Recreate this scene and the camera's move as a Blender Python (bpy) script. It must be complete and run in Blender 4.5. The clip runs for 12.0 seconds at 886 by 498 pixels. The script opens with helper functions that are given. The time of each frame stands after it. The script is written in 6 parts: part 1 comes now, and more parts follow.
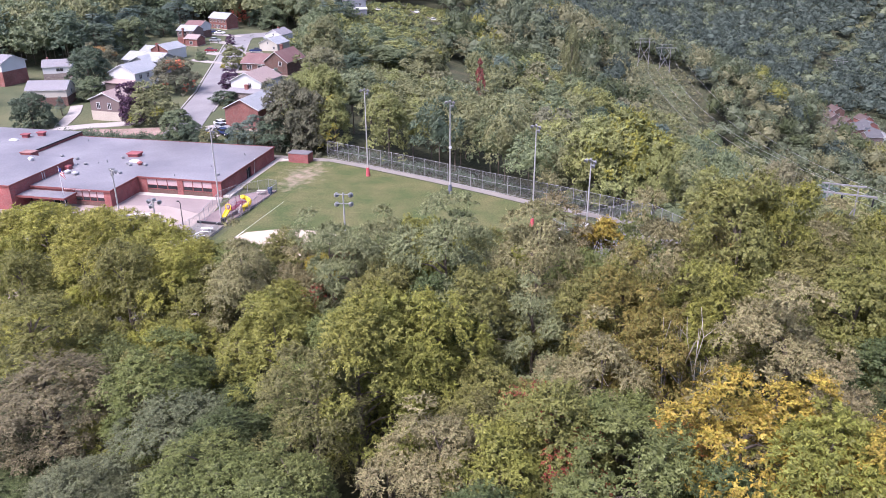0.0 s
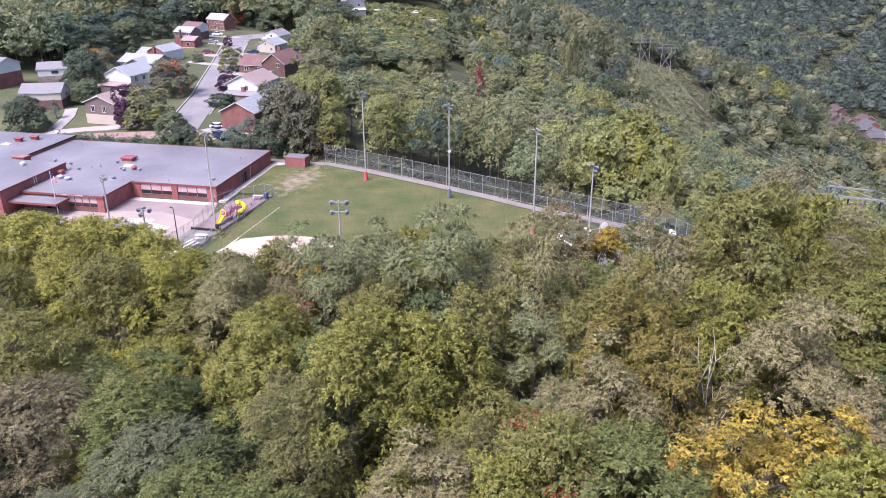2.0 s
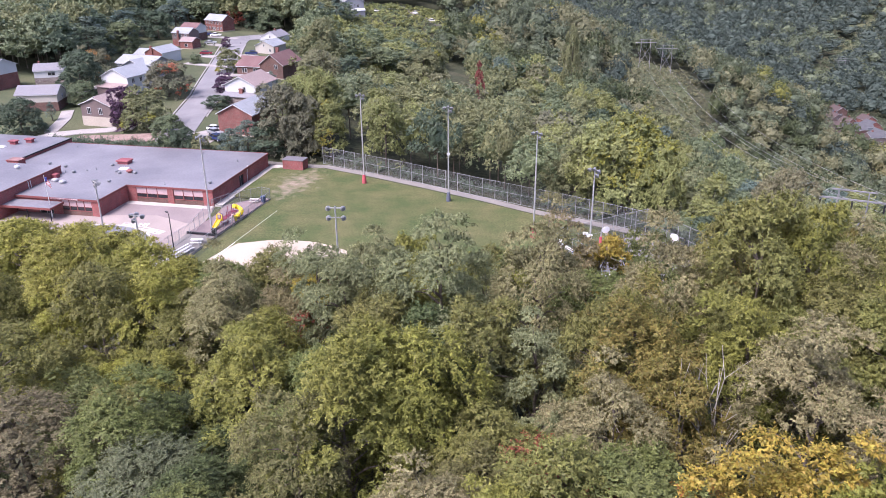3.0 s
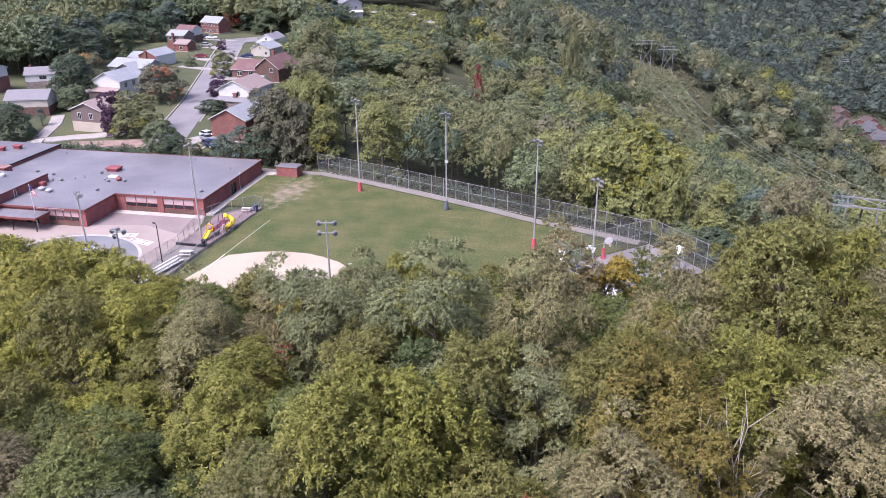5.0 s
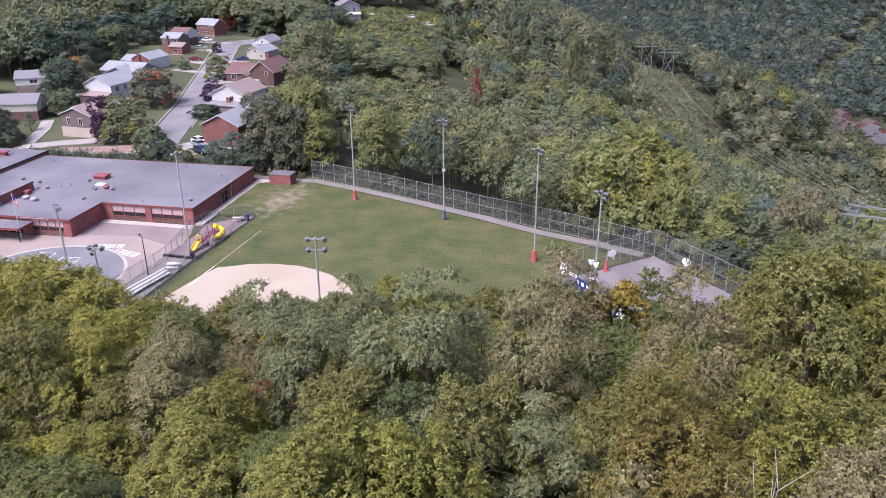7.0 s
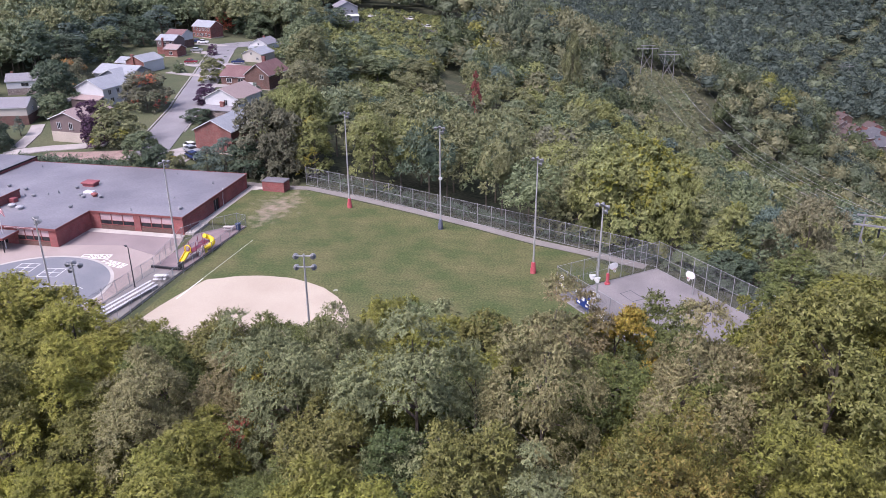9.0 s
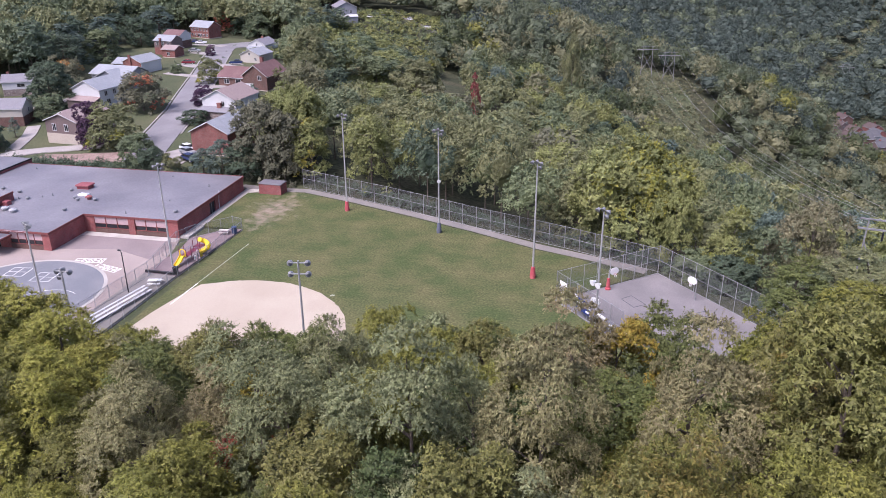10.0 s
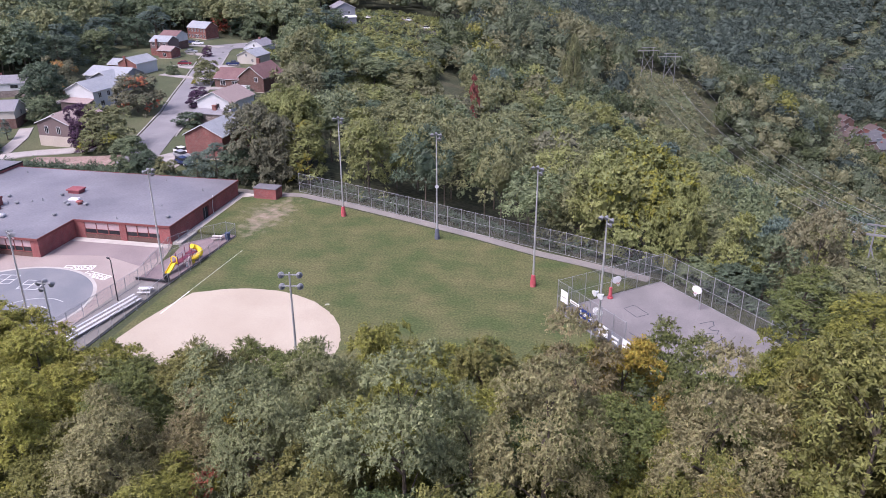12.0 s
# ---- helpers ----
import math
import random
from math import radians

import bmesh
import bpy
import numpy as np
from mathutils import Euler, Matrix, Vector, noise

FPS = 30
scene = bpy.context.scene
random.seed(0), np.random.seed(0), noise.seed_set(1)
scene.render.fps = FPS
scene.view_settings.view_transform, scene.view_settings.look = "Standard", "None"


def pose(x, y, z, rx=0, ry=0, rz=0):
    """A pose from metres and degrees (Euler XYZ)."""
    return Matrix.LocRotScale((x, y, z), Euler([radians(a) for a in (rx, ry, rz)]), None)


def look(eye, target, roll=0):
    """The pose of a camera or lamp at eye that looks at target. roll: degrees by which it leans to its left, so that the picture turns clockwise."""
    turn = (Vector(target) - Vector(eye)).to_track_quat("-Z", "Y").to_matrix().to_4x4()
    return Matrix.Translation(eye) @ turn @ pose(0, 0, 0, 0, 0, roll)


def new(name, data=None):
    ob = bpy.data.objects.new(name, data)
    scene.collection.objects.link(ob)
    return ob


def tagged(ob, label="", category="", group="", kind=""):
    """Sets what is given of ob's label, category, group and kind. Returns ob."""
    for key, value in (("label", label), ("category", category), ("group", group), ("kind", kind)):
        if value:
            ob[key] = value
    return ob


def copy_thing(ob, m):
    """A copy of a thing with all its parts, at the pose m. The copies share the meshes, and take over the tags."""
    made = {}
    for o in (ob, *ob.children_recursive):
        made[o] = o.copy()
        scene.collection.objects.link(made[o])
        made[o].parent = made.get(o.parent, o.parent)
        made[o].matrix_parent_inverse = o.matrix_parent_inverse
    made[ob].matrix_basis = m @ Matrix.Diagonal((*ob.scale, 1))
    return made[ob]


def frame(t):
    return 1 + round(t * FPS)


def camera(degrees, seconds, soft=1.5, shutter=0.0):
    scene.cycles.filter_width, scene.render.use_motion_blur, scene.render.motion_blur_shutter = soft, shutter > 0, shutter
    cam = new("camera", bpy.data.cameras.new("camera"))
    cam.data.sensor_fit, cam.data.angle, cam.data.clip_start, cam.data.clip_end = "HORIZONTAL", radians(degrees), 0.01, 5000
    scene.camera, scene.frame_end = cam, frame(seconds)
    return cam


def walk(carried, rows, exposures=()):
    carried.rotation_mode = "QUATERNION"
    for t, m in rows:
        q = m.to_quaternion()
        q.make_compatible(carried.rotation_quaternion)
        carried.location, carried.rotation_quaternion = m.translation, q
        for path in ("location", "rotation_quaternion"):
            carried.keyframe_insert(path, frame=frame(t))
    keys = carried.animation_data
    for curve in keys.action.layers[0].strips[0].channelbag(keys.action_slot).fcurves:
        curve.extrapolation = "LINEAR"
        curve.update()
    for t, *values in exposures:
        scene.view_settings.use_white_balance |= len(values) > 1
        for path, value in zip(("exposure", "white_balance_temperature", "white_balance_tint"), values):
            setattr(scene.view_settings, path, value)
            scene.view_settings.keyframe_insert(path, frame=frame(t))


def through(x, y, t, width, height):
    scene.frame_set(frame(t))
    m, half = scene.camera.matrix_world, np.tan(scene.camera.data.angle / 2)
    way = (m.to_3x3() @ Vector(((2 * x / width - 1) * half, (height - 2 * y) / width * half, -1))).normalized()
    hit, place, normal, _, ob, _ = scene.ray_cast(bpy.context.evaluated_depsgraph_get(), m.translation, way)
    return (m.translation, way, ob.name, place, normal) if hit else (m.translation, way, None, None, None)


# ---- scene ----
EXPOSURE, KELVIN, TINT = 1.07, 5790, 27
cam = camera(59.824, 12.0, soft=0.8)
walk(cam, [
    (0, look((27.653, -138.133, 48.407), (8.704, -48.123, 9.175), -0.201)),
    (0.5, look((27.568, -137.540, 48.409), (8.607, -47.534, 9.173), -0.233)),
    (1, look((27.478, -136.890, 48.405), (8.506, -46.888, 9.166), -0.267)),
    (1.5, look((27.383, -136.148, 48.388), (8.402, -46.149, 9.147), -0.305)),
    (2, look((27.282, -135.319, 48.362), (8.291, -45.320, 9.124), -0.345)),
    (2.5, look((27.173, -134.415, 48.338), (8.172, -44.415, 9.108), -0.383)),
    (3, look((27.046, -133.422, 48.323), (8.042, -43.418, 9.105), -0.413)),
    (5, look((26.492, -128.958, 48.291), (7.498, -38.920, 9.146), -0.485)),
    (5.5, look((26.339, -127.772, 48.252), (7.356, -37.718, 9.139), -0.490)),
    (6, look((26.181, -126.567, 48.192), (7.216, -36.489, 9.124), -0.483)),
    (6.5, look((26.030, -125.397, 48.142), (7.086, -35.294, 9.122), -0.467)),
    (7, look((25.906, -124.305, 48.124), (6.981, -34.180, 9.145), -0.445)),
    (9, look((25.585, -120.389, 48.225), (6.721, -30.209, 9.344), -0.353)),
    (9.5, look((25.515, -119.481, 48.206), (6.667, -29.291, 9.341), -0.332)),
    (10, look((25.439, -118.640, 48.161), (6.612, -28.441, 9.305), -0.311)),
    (10.5, look((25.312, -117.808, 48.098), (6.509, -27.600, 9.252), -0.290)),
    (11, look((25.184, -117.024, 48.042), (6.406, -26.806, 9.208), -0.269)),
    (11.5, look((25.088, -116.314, 48.012), (6.329, -26.085, 9.193), -0.249)),
    (12, look((25.012, -115.646, 47.991), (6.266, -25.408, 9.189), -0.230)),
], exposures=[(t, EXPOSURE + more, KELVIN, TINT) for t, more in ((0.0, 0.5), (2.0, 0.46), (5.0, 0.27), (7.0, 0.08), (9.0, 0.03), (12.0, 0.0))])

# ---- light: high overcast, late in the day ----
world = bpy.data.worlds.new("world")
scene.world = world
world.use_nodes = True
sky = world.node_tree.nodes.new("ShaderNodeTexSky")
sky.sky_type, sky.sun_disc = "NISHITA", False
sky.sun_elevation, sky.sun_rotation = radians(57), radians(216)
sky.air_density, sky.dust_density, sky.ozone_density = 1.0, 4.0, 1.0
backdrop = world.node_tree.nodes["Background"]
backdrop.inputs["Strength"].default_value = 0.092
world.node_tree.links.new(sky.outputs[0], backdrop.inputs["Color"])
sun = new("sun", bpy.data.lights.new("sun", "SUN"))
sun.data.energy, sun.data.angle, sun.data.color = 2.2, radians(28), (1.0, 0.93, 0.84)
sun.matrix_world = look((-42, -58, 110), (0, 0, 0))

# ---- materials ----
def surface(name, base, rough=0.85, vary=0.25, fine=8.0, coarse=0.6, other=None, mix=0.4, bump=0.15, metal=0.0, per_object=0.0):
    """A noisy two-scale surface: base colour, its light and dark grain, and larger patches of another colour."""
    m = bpy.data.materials.new(name)
    m.use_nodes = True
    nt = m.node_tree
    n, l = nt.nodes, nt.links
    b = n["Principled BSDF"]
    b.inputs["Roughness"].default_value, b.inputs["Metallic"].default_value = rough, metal
    b.inputs["Specular IOR Level"].default_value = 0.25
    co = n.new("ShaderNodeTexCoord")
    small, large = n.new("ShaderNodeTexNoise"), n.new("ShaderNodeTexNoise")
    small.inputs["Scale"].default_value, small.inputs["Detail"].default_value = fine, 4
    large.inputs["Scale"].default_value, large.inputs["Detail"].default_value = coarse, 5
    l.new(co.outputs["Object"], small.inputs["Vector"])
    l.new(co.outputs["Object"], large.inputs["Vector"])
    ramp = n.new("ShaderNodeValToRGB")
    ramp.color_ramp.elements[0].position, ramp.color_ramp.elements[1].position = 0.4, 0.66
    ramp.color_ramp.elements[0].color = (*base, 1)
    ramp.color_ramp.elements[1].color = (*[a * (1 - mix) + c * mix for a, c in zip(base, other or [v * 0.8 for v in base])], 1)
    l.new(large.outputs["Fac"], ramp.inputs["Fac"])
    value = n.new("ShaderNodeMapRange")
    value.inputs["From Min"].default_value, value.inputs["From Max"].default_value = 0.3, 0.7
    value.inputs["To Min"].default_value, value.inputs["To Max"].default_value = 1 - vary, 1 + vary
    l.new(small.outputs["Fac"], value.inputs["Value"])
    hsv = n.new("ShaderNodeHueSaturation")
    l.new(ramp.outputs["Color"], hsv.inputs["Color"])
    if per_object:
        info, add = n.new("ShaderNodeObjectInfo"), n.new("ShaderNodeMath")
        spread = n.new("ShaderNodeMapRange")
        spread.inputs["To Min"].default_value, spread.inputs["To Max"].default_value = 1 - per_object, 1 + per_object
        l.new(info.outputs["Random"], spread.inputs["Value"])
        add.operation = "MULTIPLY"
        l.new(value.outputs[0], add.inputs[0])
        l.new(spread.outputs[0], add.inputs[1])
        l.new(add.outputs[0], hsv.inputs["Value"])
    else:
        l.new(value.outputs[0], hsv.inputs["Value"])
    l.new(hsv.outputs["Color"], b.inputs["Base Color"])
    if bump:
        bp = n.new("ShaderNodeBump")
        bp.inputs["Strength"].default_value, bp.inputs["Distance"].default_value = bump, 0.05
        l.new(small.outputs["Fac"], bp.inputs["Height"])
        l.new(bp.outputs[0], b.inputs["Normal"])
    return m


def foliage(name, base, second, grain, spread=0.3, hue=0.015, patch=0.12, through=0.3):
    """Leaves: every blade a little lighter, darker or yellower than the next, sprays and whole trees different in turn."""
    m = bpy.data.materials.new(name)
    m.use_nodes = True
    nt = m.node_tree
    n, l = nt.nodes, nt.links
    b = n["Principled BSDF"]
    b.inputs["Roughness"].default_value, b.inputs["Specular IOR Level"].default_value = 0.55, 0.25
    co, tex, tuft = n.new("ShaderNodeTexCoord"), n.new("ShaderNodeTexNoise"), n.new("ShaderNodeTexNoise")
    tex.inputs["Scale"].default_value, tex.inputs["Detail"].default_value = patch, 2
    tuft.inputs["Scale"].default_value, tuft.inputs["Detail"].default_value = grain, 1
    l.new(co.outputs["Object"], tex.inputs["Vector"])
    l.new(co.outputs["Object"], tuft.inputs["Vector"])
    info, blade, other = n.new("ShaderNodeObjectInfo"), n.new("ShaderNodeNewGeometry"), n.new("ShaderNodeTexWhiteNoise")
    other.noise_dimensions = "1D"
    l.new(blade.outputs["Random Per Island"], other.inputs["W"])

    def scaled(source, lo, hi, low=0.0, high=1.0):
        r = n.new("ShaderNodeMapRange")
        r.inputs["From Min"].default_value, r.inputs["From Max"].default_value = low, high
        r.inputs["To Min"].default_value, r.inputs["To Max"].default_value = lo, hi
        l.new(source, r.inputs["Value"])
        return r.outputs[0]

    def maths(kind, one, two):
        r = n.new("ShaderNodeMath")
        r.operation = kind
        l.new(one, r.inputs[0])
        l.new(two, r.inputs[1])
        return r.outputs[0]

    shift = maths("ADD", maths("ADD", scaled(info.outputs["Random"], 0.0, 0.45), tex.outputs["Fac"]), scaled(other.outputs["Value"], -0.18, 0.18))
    ramp = n.new("ShaderNodeValToRGB")
    ramp.color_ramp.elements[0].position, ramp.color_ramp.elements[1].position = 0.42, 1.0
    ramp.color_ramp.elements[0].color, ramp.color_ramp.elements[1].color = (*base, 1), (*second, 1)
    l.new(shift, ramp.inputs["Fac"])
    hsv = n.new("ShaderNodeHueSaturation")
    value = maths("MULTIPLY", scaled(blade.outputs["Random Per Island"], 1 - spread, 1 + spread), scaled(tuft.outputs["Fac"], 0.78, 1.22, 0.32, 0.68))
    l.new(value, hsv.inputs["Value"])
    l.new(maths("ADD", scaled(info.outputs["Random"], 0.5 - hue, 0.5 + hue), scaled(other.outputs["Value"], -hue, hue)), hsv.inputs["Hue"])
    l.new(ramp.outputs["Color"], hsv.inputs["Color"])
    l.new(hsv.outputs["Color"], b.inputs["Base Color"])
    glow, mixer = n.new("ShaderNodeBsdfTranslucent"), n.new("ShaderNodeMixShader")
    mixer.inputs[0].default_value = through
    l.new(hsv.outputs["Color"], glow.inputs["Color"])
    l.new(b.outputs[0], mixer.inputs[1])
    l.new(glow.outputs[0], mixer.inputs[2])
    l.new(mixer.outputs[0], n["Material Output"].inputs["Surface"])
    return m


def brickwork(name, one, two, mortar, scale=1.0):
    m = bpy.data.materials.new(name)
    m.use_nodes = True
    n, l = m.node_tree.nodes, m.node_tree.links
    b = n["Principled BSDF"]
    b.inputs["Roughness"].default_value = 0.9
    co, tex, turn = n.new("ShaderNodeTexCoord"), n.new("ShaderNodeTexBrick"), n.new("ShaderNodeCombineXYZ")
    cut, along = n.new("ShaderNodeSeparateXYZ"), n.new("ShaderNodeMath")
    l.new(co.outputs["Object"], cut.inputs[0])
    l.new(cut.outputs[0], along.inputs[0])
    l.new(cut.outputs[1], along.inputs[1])
    l.new(along.outputs[0], turn.inputs[0])
    l.new(cut.outputs[2], turn.inputs[1])
    l.new(turn.outputs[0], tex.inputs["Vector"])
    tex.inputs["Scale"].default_value = scale
    tex.inputs["Color1"].default_value, tex.inputs["Color2"].default_value, tex.inputs["Mortar"].default_value = (*one, 1), (*two, 1), (*mortar, 1)
    tex.inputs["Brick Width"].default_value, tex.inputs["Row Height"].default_value, tex.inputs["Mortar Size"].default_value = 0.22, 0.075, 0.008
    stain, ramp, mixer = n.new("ShaderNodeTexNoise"), n.new("ShaderNodeValToRGB"), n.new("ShaderNodeMix")
    stain.inputs["Scale"].default_value, stain.inputs["Detail"].default_value = 0.5, 5
    l.new(co.outputs["Object"], stain.inputs["Vector"])
    ramp.color_ramp.elements[0].position, ramp.color_ramp.elements[1].position = 0.35, 0.7
    ramp.color_ramp.elements[0].color, ramp.color_ramp.elements[1].color = (0.78, 0.78, 0.78, 1), (1.15, 1.1, 1.1, 1)
    l.new(stain.outputs["Fac"], ramp.inputs[0])
    mixer.data_type, mixer.blend_type = "RGBA", "MULTIPLY"
    mixer.inputs["Factor"].default_value = 1.0
    l.new(tex.outputs["Color"], mixer.inputs["A"])
    l.new(ramp.outputs["Color"], mixer.inputs["B"])
    l.new(mixer.outputs["Result"], b.inputs["Base Color"])
    return m


def turf_material(name, base, dry, bare):
    """Mown grass with drier swathes, mower lines and a worn bald patch in the corner of the field."""
    m = bpy.data.materials.new(name)
    m.use_nodes = True
    n, l = m.node_tree.nodes, m.node_tree.links
    b = n["Principled BSDF"]
    b.inputs["Roughness"].default_value, b.inputs["Specular IOR Level"].default_value = 0.9, 0.15
    co = n.new("ShaderNodeTexCoord")

    def tex(scale, detail, stretch=(1, 1, 1), turn=0.0):
        mp, t = n.new("ShaderNodeMapping"), n.new("ShaderNodeTexNoise")
        mp.inputs["Scale"].default_value, mp.inputs["Rotation"].default_value = stretch, (0, 0, radians(turn))
        t.inputs["Scale"].default_value, t.inputs["Detail"].default_value = scale, detail
        l.new(co.outputs["Object"], mp.inputs[0])
        l.new(mp.outputs[0], t.inputs["Vector"])
        return t

    def ramp(src, lo, hi, c0, c1):
        r = n.new("ShaderNodeValToRGB")
        r.color_ramp.elements[0].position, r.color_ramp.elements[1].position = lo, hi
        r.color_ramp.elements[0].color, r.color_ramp.elements[1].color = (*c0, 1), (*c1, 1)
        l.new(src, r.inputs[0])
        return r.outputs[0]

    def blend(a, c, fac, kind="MIX"):
        x = n.new("ShaderNodeMix")
        x.data_type, x.blend_type = "RGBA", kind
        if isinstance(fac, float):
            x.inputs["Factor"].default_value = fac
        else:
            l.new(fac, x.inputs["Factor"])
        l.new(a, x.inputs["A"])
        l.new(c, x.inputs["B"])
        return x.outputs["Result"]

    patches = ramp(tex(0.17, 10).outputs["Fac"], 0.36, 0.68, base, dry)
    lines = ramp(tex(0.9, 4, (0.05, 1, 1), 22).outputs["Fac"], 0.38, 0.62, (0.8, 0.84, 0.8), (1.2, 1.15, 1.1))
    blades = ramp(tex(3.5, 6).outputs["Fac"], 0.3, 0.7, (0.55, 0.58, 0.52), (1.5, 1.45, 1.4))
    col = blend(blend(patches, lines, 0.25, "MULTIPLY"), blades, 0.9, "MULTIPLY")
    # bald soil round one worn spot, broken up by noise
    spot, dist = n.new("ShaderNodeVectorMath"), n.new("ShaderNodeVectorMath")
    spot.operation, dist.operation = "SUBTRACT", "LENGTH"
    spot.inputs[1].default_value = (-32.2, 5.0, 0)
    flat = n.new("ShaderNodeVectorMath")
    flat.operation = "MULTIPLY"
    flat.inputs[1].default_value = (1.1, 0.5, 0)
    l.new(co.outputs["Object"], spot.inputs[0])
    l.new(spot.outputs[0], flat.inputs[0])
    l.new(flat.outputs[0], dist.inputs[0])
    near, rough = n.new("ShaderNodeMapRange"), n.new("ShaderNodeMath")
    near.inputs["From Min"].default_value, near.inputs["From Max"].default_value = 0.5, 9.5
    near.inputs["To Min"].default_value, near.inputs["To Max"].default_value = 0.34, -0.25
    l.new(dist.outputs["Value"], near.inputs[0])
    rough.operation = "ADD"
    l.new(near.outputs[0], rough.inputs[0])
    l.new(tex(0.55, 6).outputs["Fac"], rough.inputs[1])
    soil = ramp(tex(3.0, 4).outputs["Fac"], 0.3, 0.7, bare, [v * 1.3 for v in bare])
    mask = ramp(rough.outputs[0], 0.56, 0.95, (0, 0, 0), (1, 1, 1))
    col = blend(col, soil, mask)
    l.new(col, b.inputs["Base Color"])
    bp = n.new("ShaderNodeBump")
    bp.inputs["Strength"].default_value, bp.inputs["Distance"].default_value = 0.5, 0.08
    l.new(tex(14.0, 3).outputs["Fac"], bp.inputs["Height"])
    l.new(bp.outputs[0], b.inputs["Normal"])
    return m


FLOOR = surface("woodland_floor", (0.05, 0.058, 0.032), 0.95, 0.5, 1.2, 0.12, (0.08, 0.075, 0.045), 0.7, 0.5)
LAWN = surface("lawn", (0.07, 0.082, 0.042), 0.95, 0.25, 3.0, 0.1, (0.11, 0.11, 0.06), 0.7, 0.3)
SCRUB = surface("scrub", (0.085, 0.1, 0.05), 0.95, 0.5, 0.7, 0.05, (0.12, 0.115, 0.065), 0.8, 0.6)
TURF = turf_material("mown_turf", (0.066, 0.088, 0.035), (0.122, 0.118, 0.058), (0.235, 0.19, 0.145))
CLAY = surface("infield_clay", (0.425, 0.368, 0.292), 0.95, 0.08, 6.0, 0.12, (0.375, 0.315, 0.245), 0.8, 0.1)
PATHWAY = surface("path_asphalt", (0.2, 0.185, 0.175), 0.9, 0.15, 10, 0.4, (0.26, 0.24, 0.22), 0.6)
ASPHALT = surface("road_asphalt", (0.2, 0.19, 0.2), 0.85, 0.12, 8, 0.15, (0.25, 0.24, 0.245), 0.8)
YARD = surface("yard_concrete", (0.335, 0.28, 0.255), 0.9, 0.1, 5, 0.12, (0.275, 0.225, 0.21), 0.8)
YARD_DARK = surface("yard_asphalt", (0.255, 0.21, 0.205), 0.9, 0.12, 6, 0.2, (0.21, 0.17, 0.17), 0.8)
BLUE = surface("play_circle_paint", (0.165, 0.172, 0.19), 0.85, 0.12, 6, 0.2, (0.215, 0.215, 0.225), 0.8)
COURT = surface("court_asphalt", (0.175, 0.163, 0.165), 0.9, 0.16, 8, 0.18, (0.235, 0.218, 0.216), 0.8)
CONCRETE = surface("concrete", (0.46, 0.43, 0.4), 0.9, 0.1, 6, 0.4, (0.36, 0.33, 0.3), 0.8)
RUBBER = surface("play_surface", (0.2, 0.155, 0.16), 0.95, 0.15, 9, 0.5, (0.26, 0.2, 0.2), 0.7)
LINE = surface("line_paint", (0.72, 0.71, 0.68), 0.8, 0.12, 6, 1.0, (0.5, 0.5, 0.46), 0.7)
CHALK = surface("worn_chalk", (0.4, 0.4, 0.33), 0.9, 0.3, 6, 1.5, (0.16, 0.18, 0.1), 0.9)
DRIVE = surface("worn_drive_concrete", (0.34, 0.315, 0.3), 0.9, 0.12, 5, 0.3, (0.26, 0.235, 0.225), 0.8)
DARKLINE = surface("dark_line_paint", (0.05, 0.055, 0.07), 0.8, 0.2, 6)
ROOF = surface("roof_membrane", (0.158, 0.152, 0.17), 0.45, 0.12, 2.5, 0.09, (0.25, 0.24, 0.258), 0.8, 0.1)
BRICK = brickwork("red_brick", (0.31, 0.088, 0.082), (0.25, 0.072, 0.07), (0.28, 0.16, 0.15))
BRICK_DARK = brickwork("brown_brick", (0.15, 0.075, 0.06), (0.11, 0.06, 0.05), (0.17, 0.13, 0.11))
BRICK_HOUSE = brickwork("house_brick", (0.24, 0.085, 0.07), (0.19, 0.07, 0.06), (0.24, 0.16, 0.14))
STONE = surface("stone_facing", (0.28, 0.24, 0.22), 0.9, 0.5, 3.0, 0.8, (0.18, 0.13, 0.12), 0.8)
FASCIA = surface("fascia_paint", (0.2, 0.07, 0.065), 0.6, 0.1, 4)
PANEL = surface("pale_window_panel", (0.46, 0.34, 0.35), 0.6, 0.08, 3, 0.4)
GLASS = surface("dark_window_glass", (0.018, 0.02, 0.024), 0.08, 0.2, 0.6, 0.3, (0.05, 0.05, 0.055), 0.8, 0.0)
GLASS.node_tree.nodes["Principled BSDF"].inputs["Specular IOR Level"].default_value = 0.6
WHITE = surface("white_siding", (0.58, 0.58, 0.59), 0.6, 0.05, 4, 0.3, (0.5, 0.5, 0.5), 0.6)
CREAM = surface("cream_siding", (0.47, 0.44, 0.39), 0.7, 0.05, 4, 0.3)
GREYS = surface("grey_siding", (0.24, 0.25, 0.28), 0.7, 0.06, 4, 0.3)
MAUVE = surface("mauve_brown_siding", (0.17, 0.13, 0.125), 0.7, 0.08, 4, 0.3)
BEIGE = surface("beige_foundation", (0.46, 0.4, 0.34), 0.8, 0.1, 4, 0.3)
SHINGLE_GREY = surface("grey_shingle", (0.26, 0.275, 0.3), 0.85, 0.18, 5, 0.3, (0.33, 0.34, 0.355), 0.6)
SHINGLE_DARK = surface("slate_shingle", (0.2, 0.195, 0.215), 0.85, 0.2, 5, 0.3, (0.22, 0.21, 0.22), 0.6)
REDMETAL = surface("dull_red_metal", (0.25, 0.07, 0.08), 0.6, 0.1, 4, 0.5, (0.32, 0.12, 0.12), 0.6)
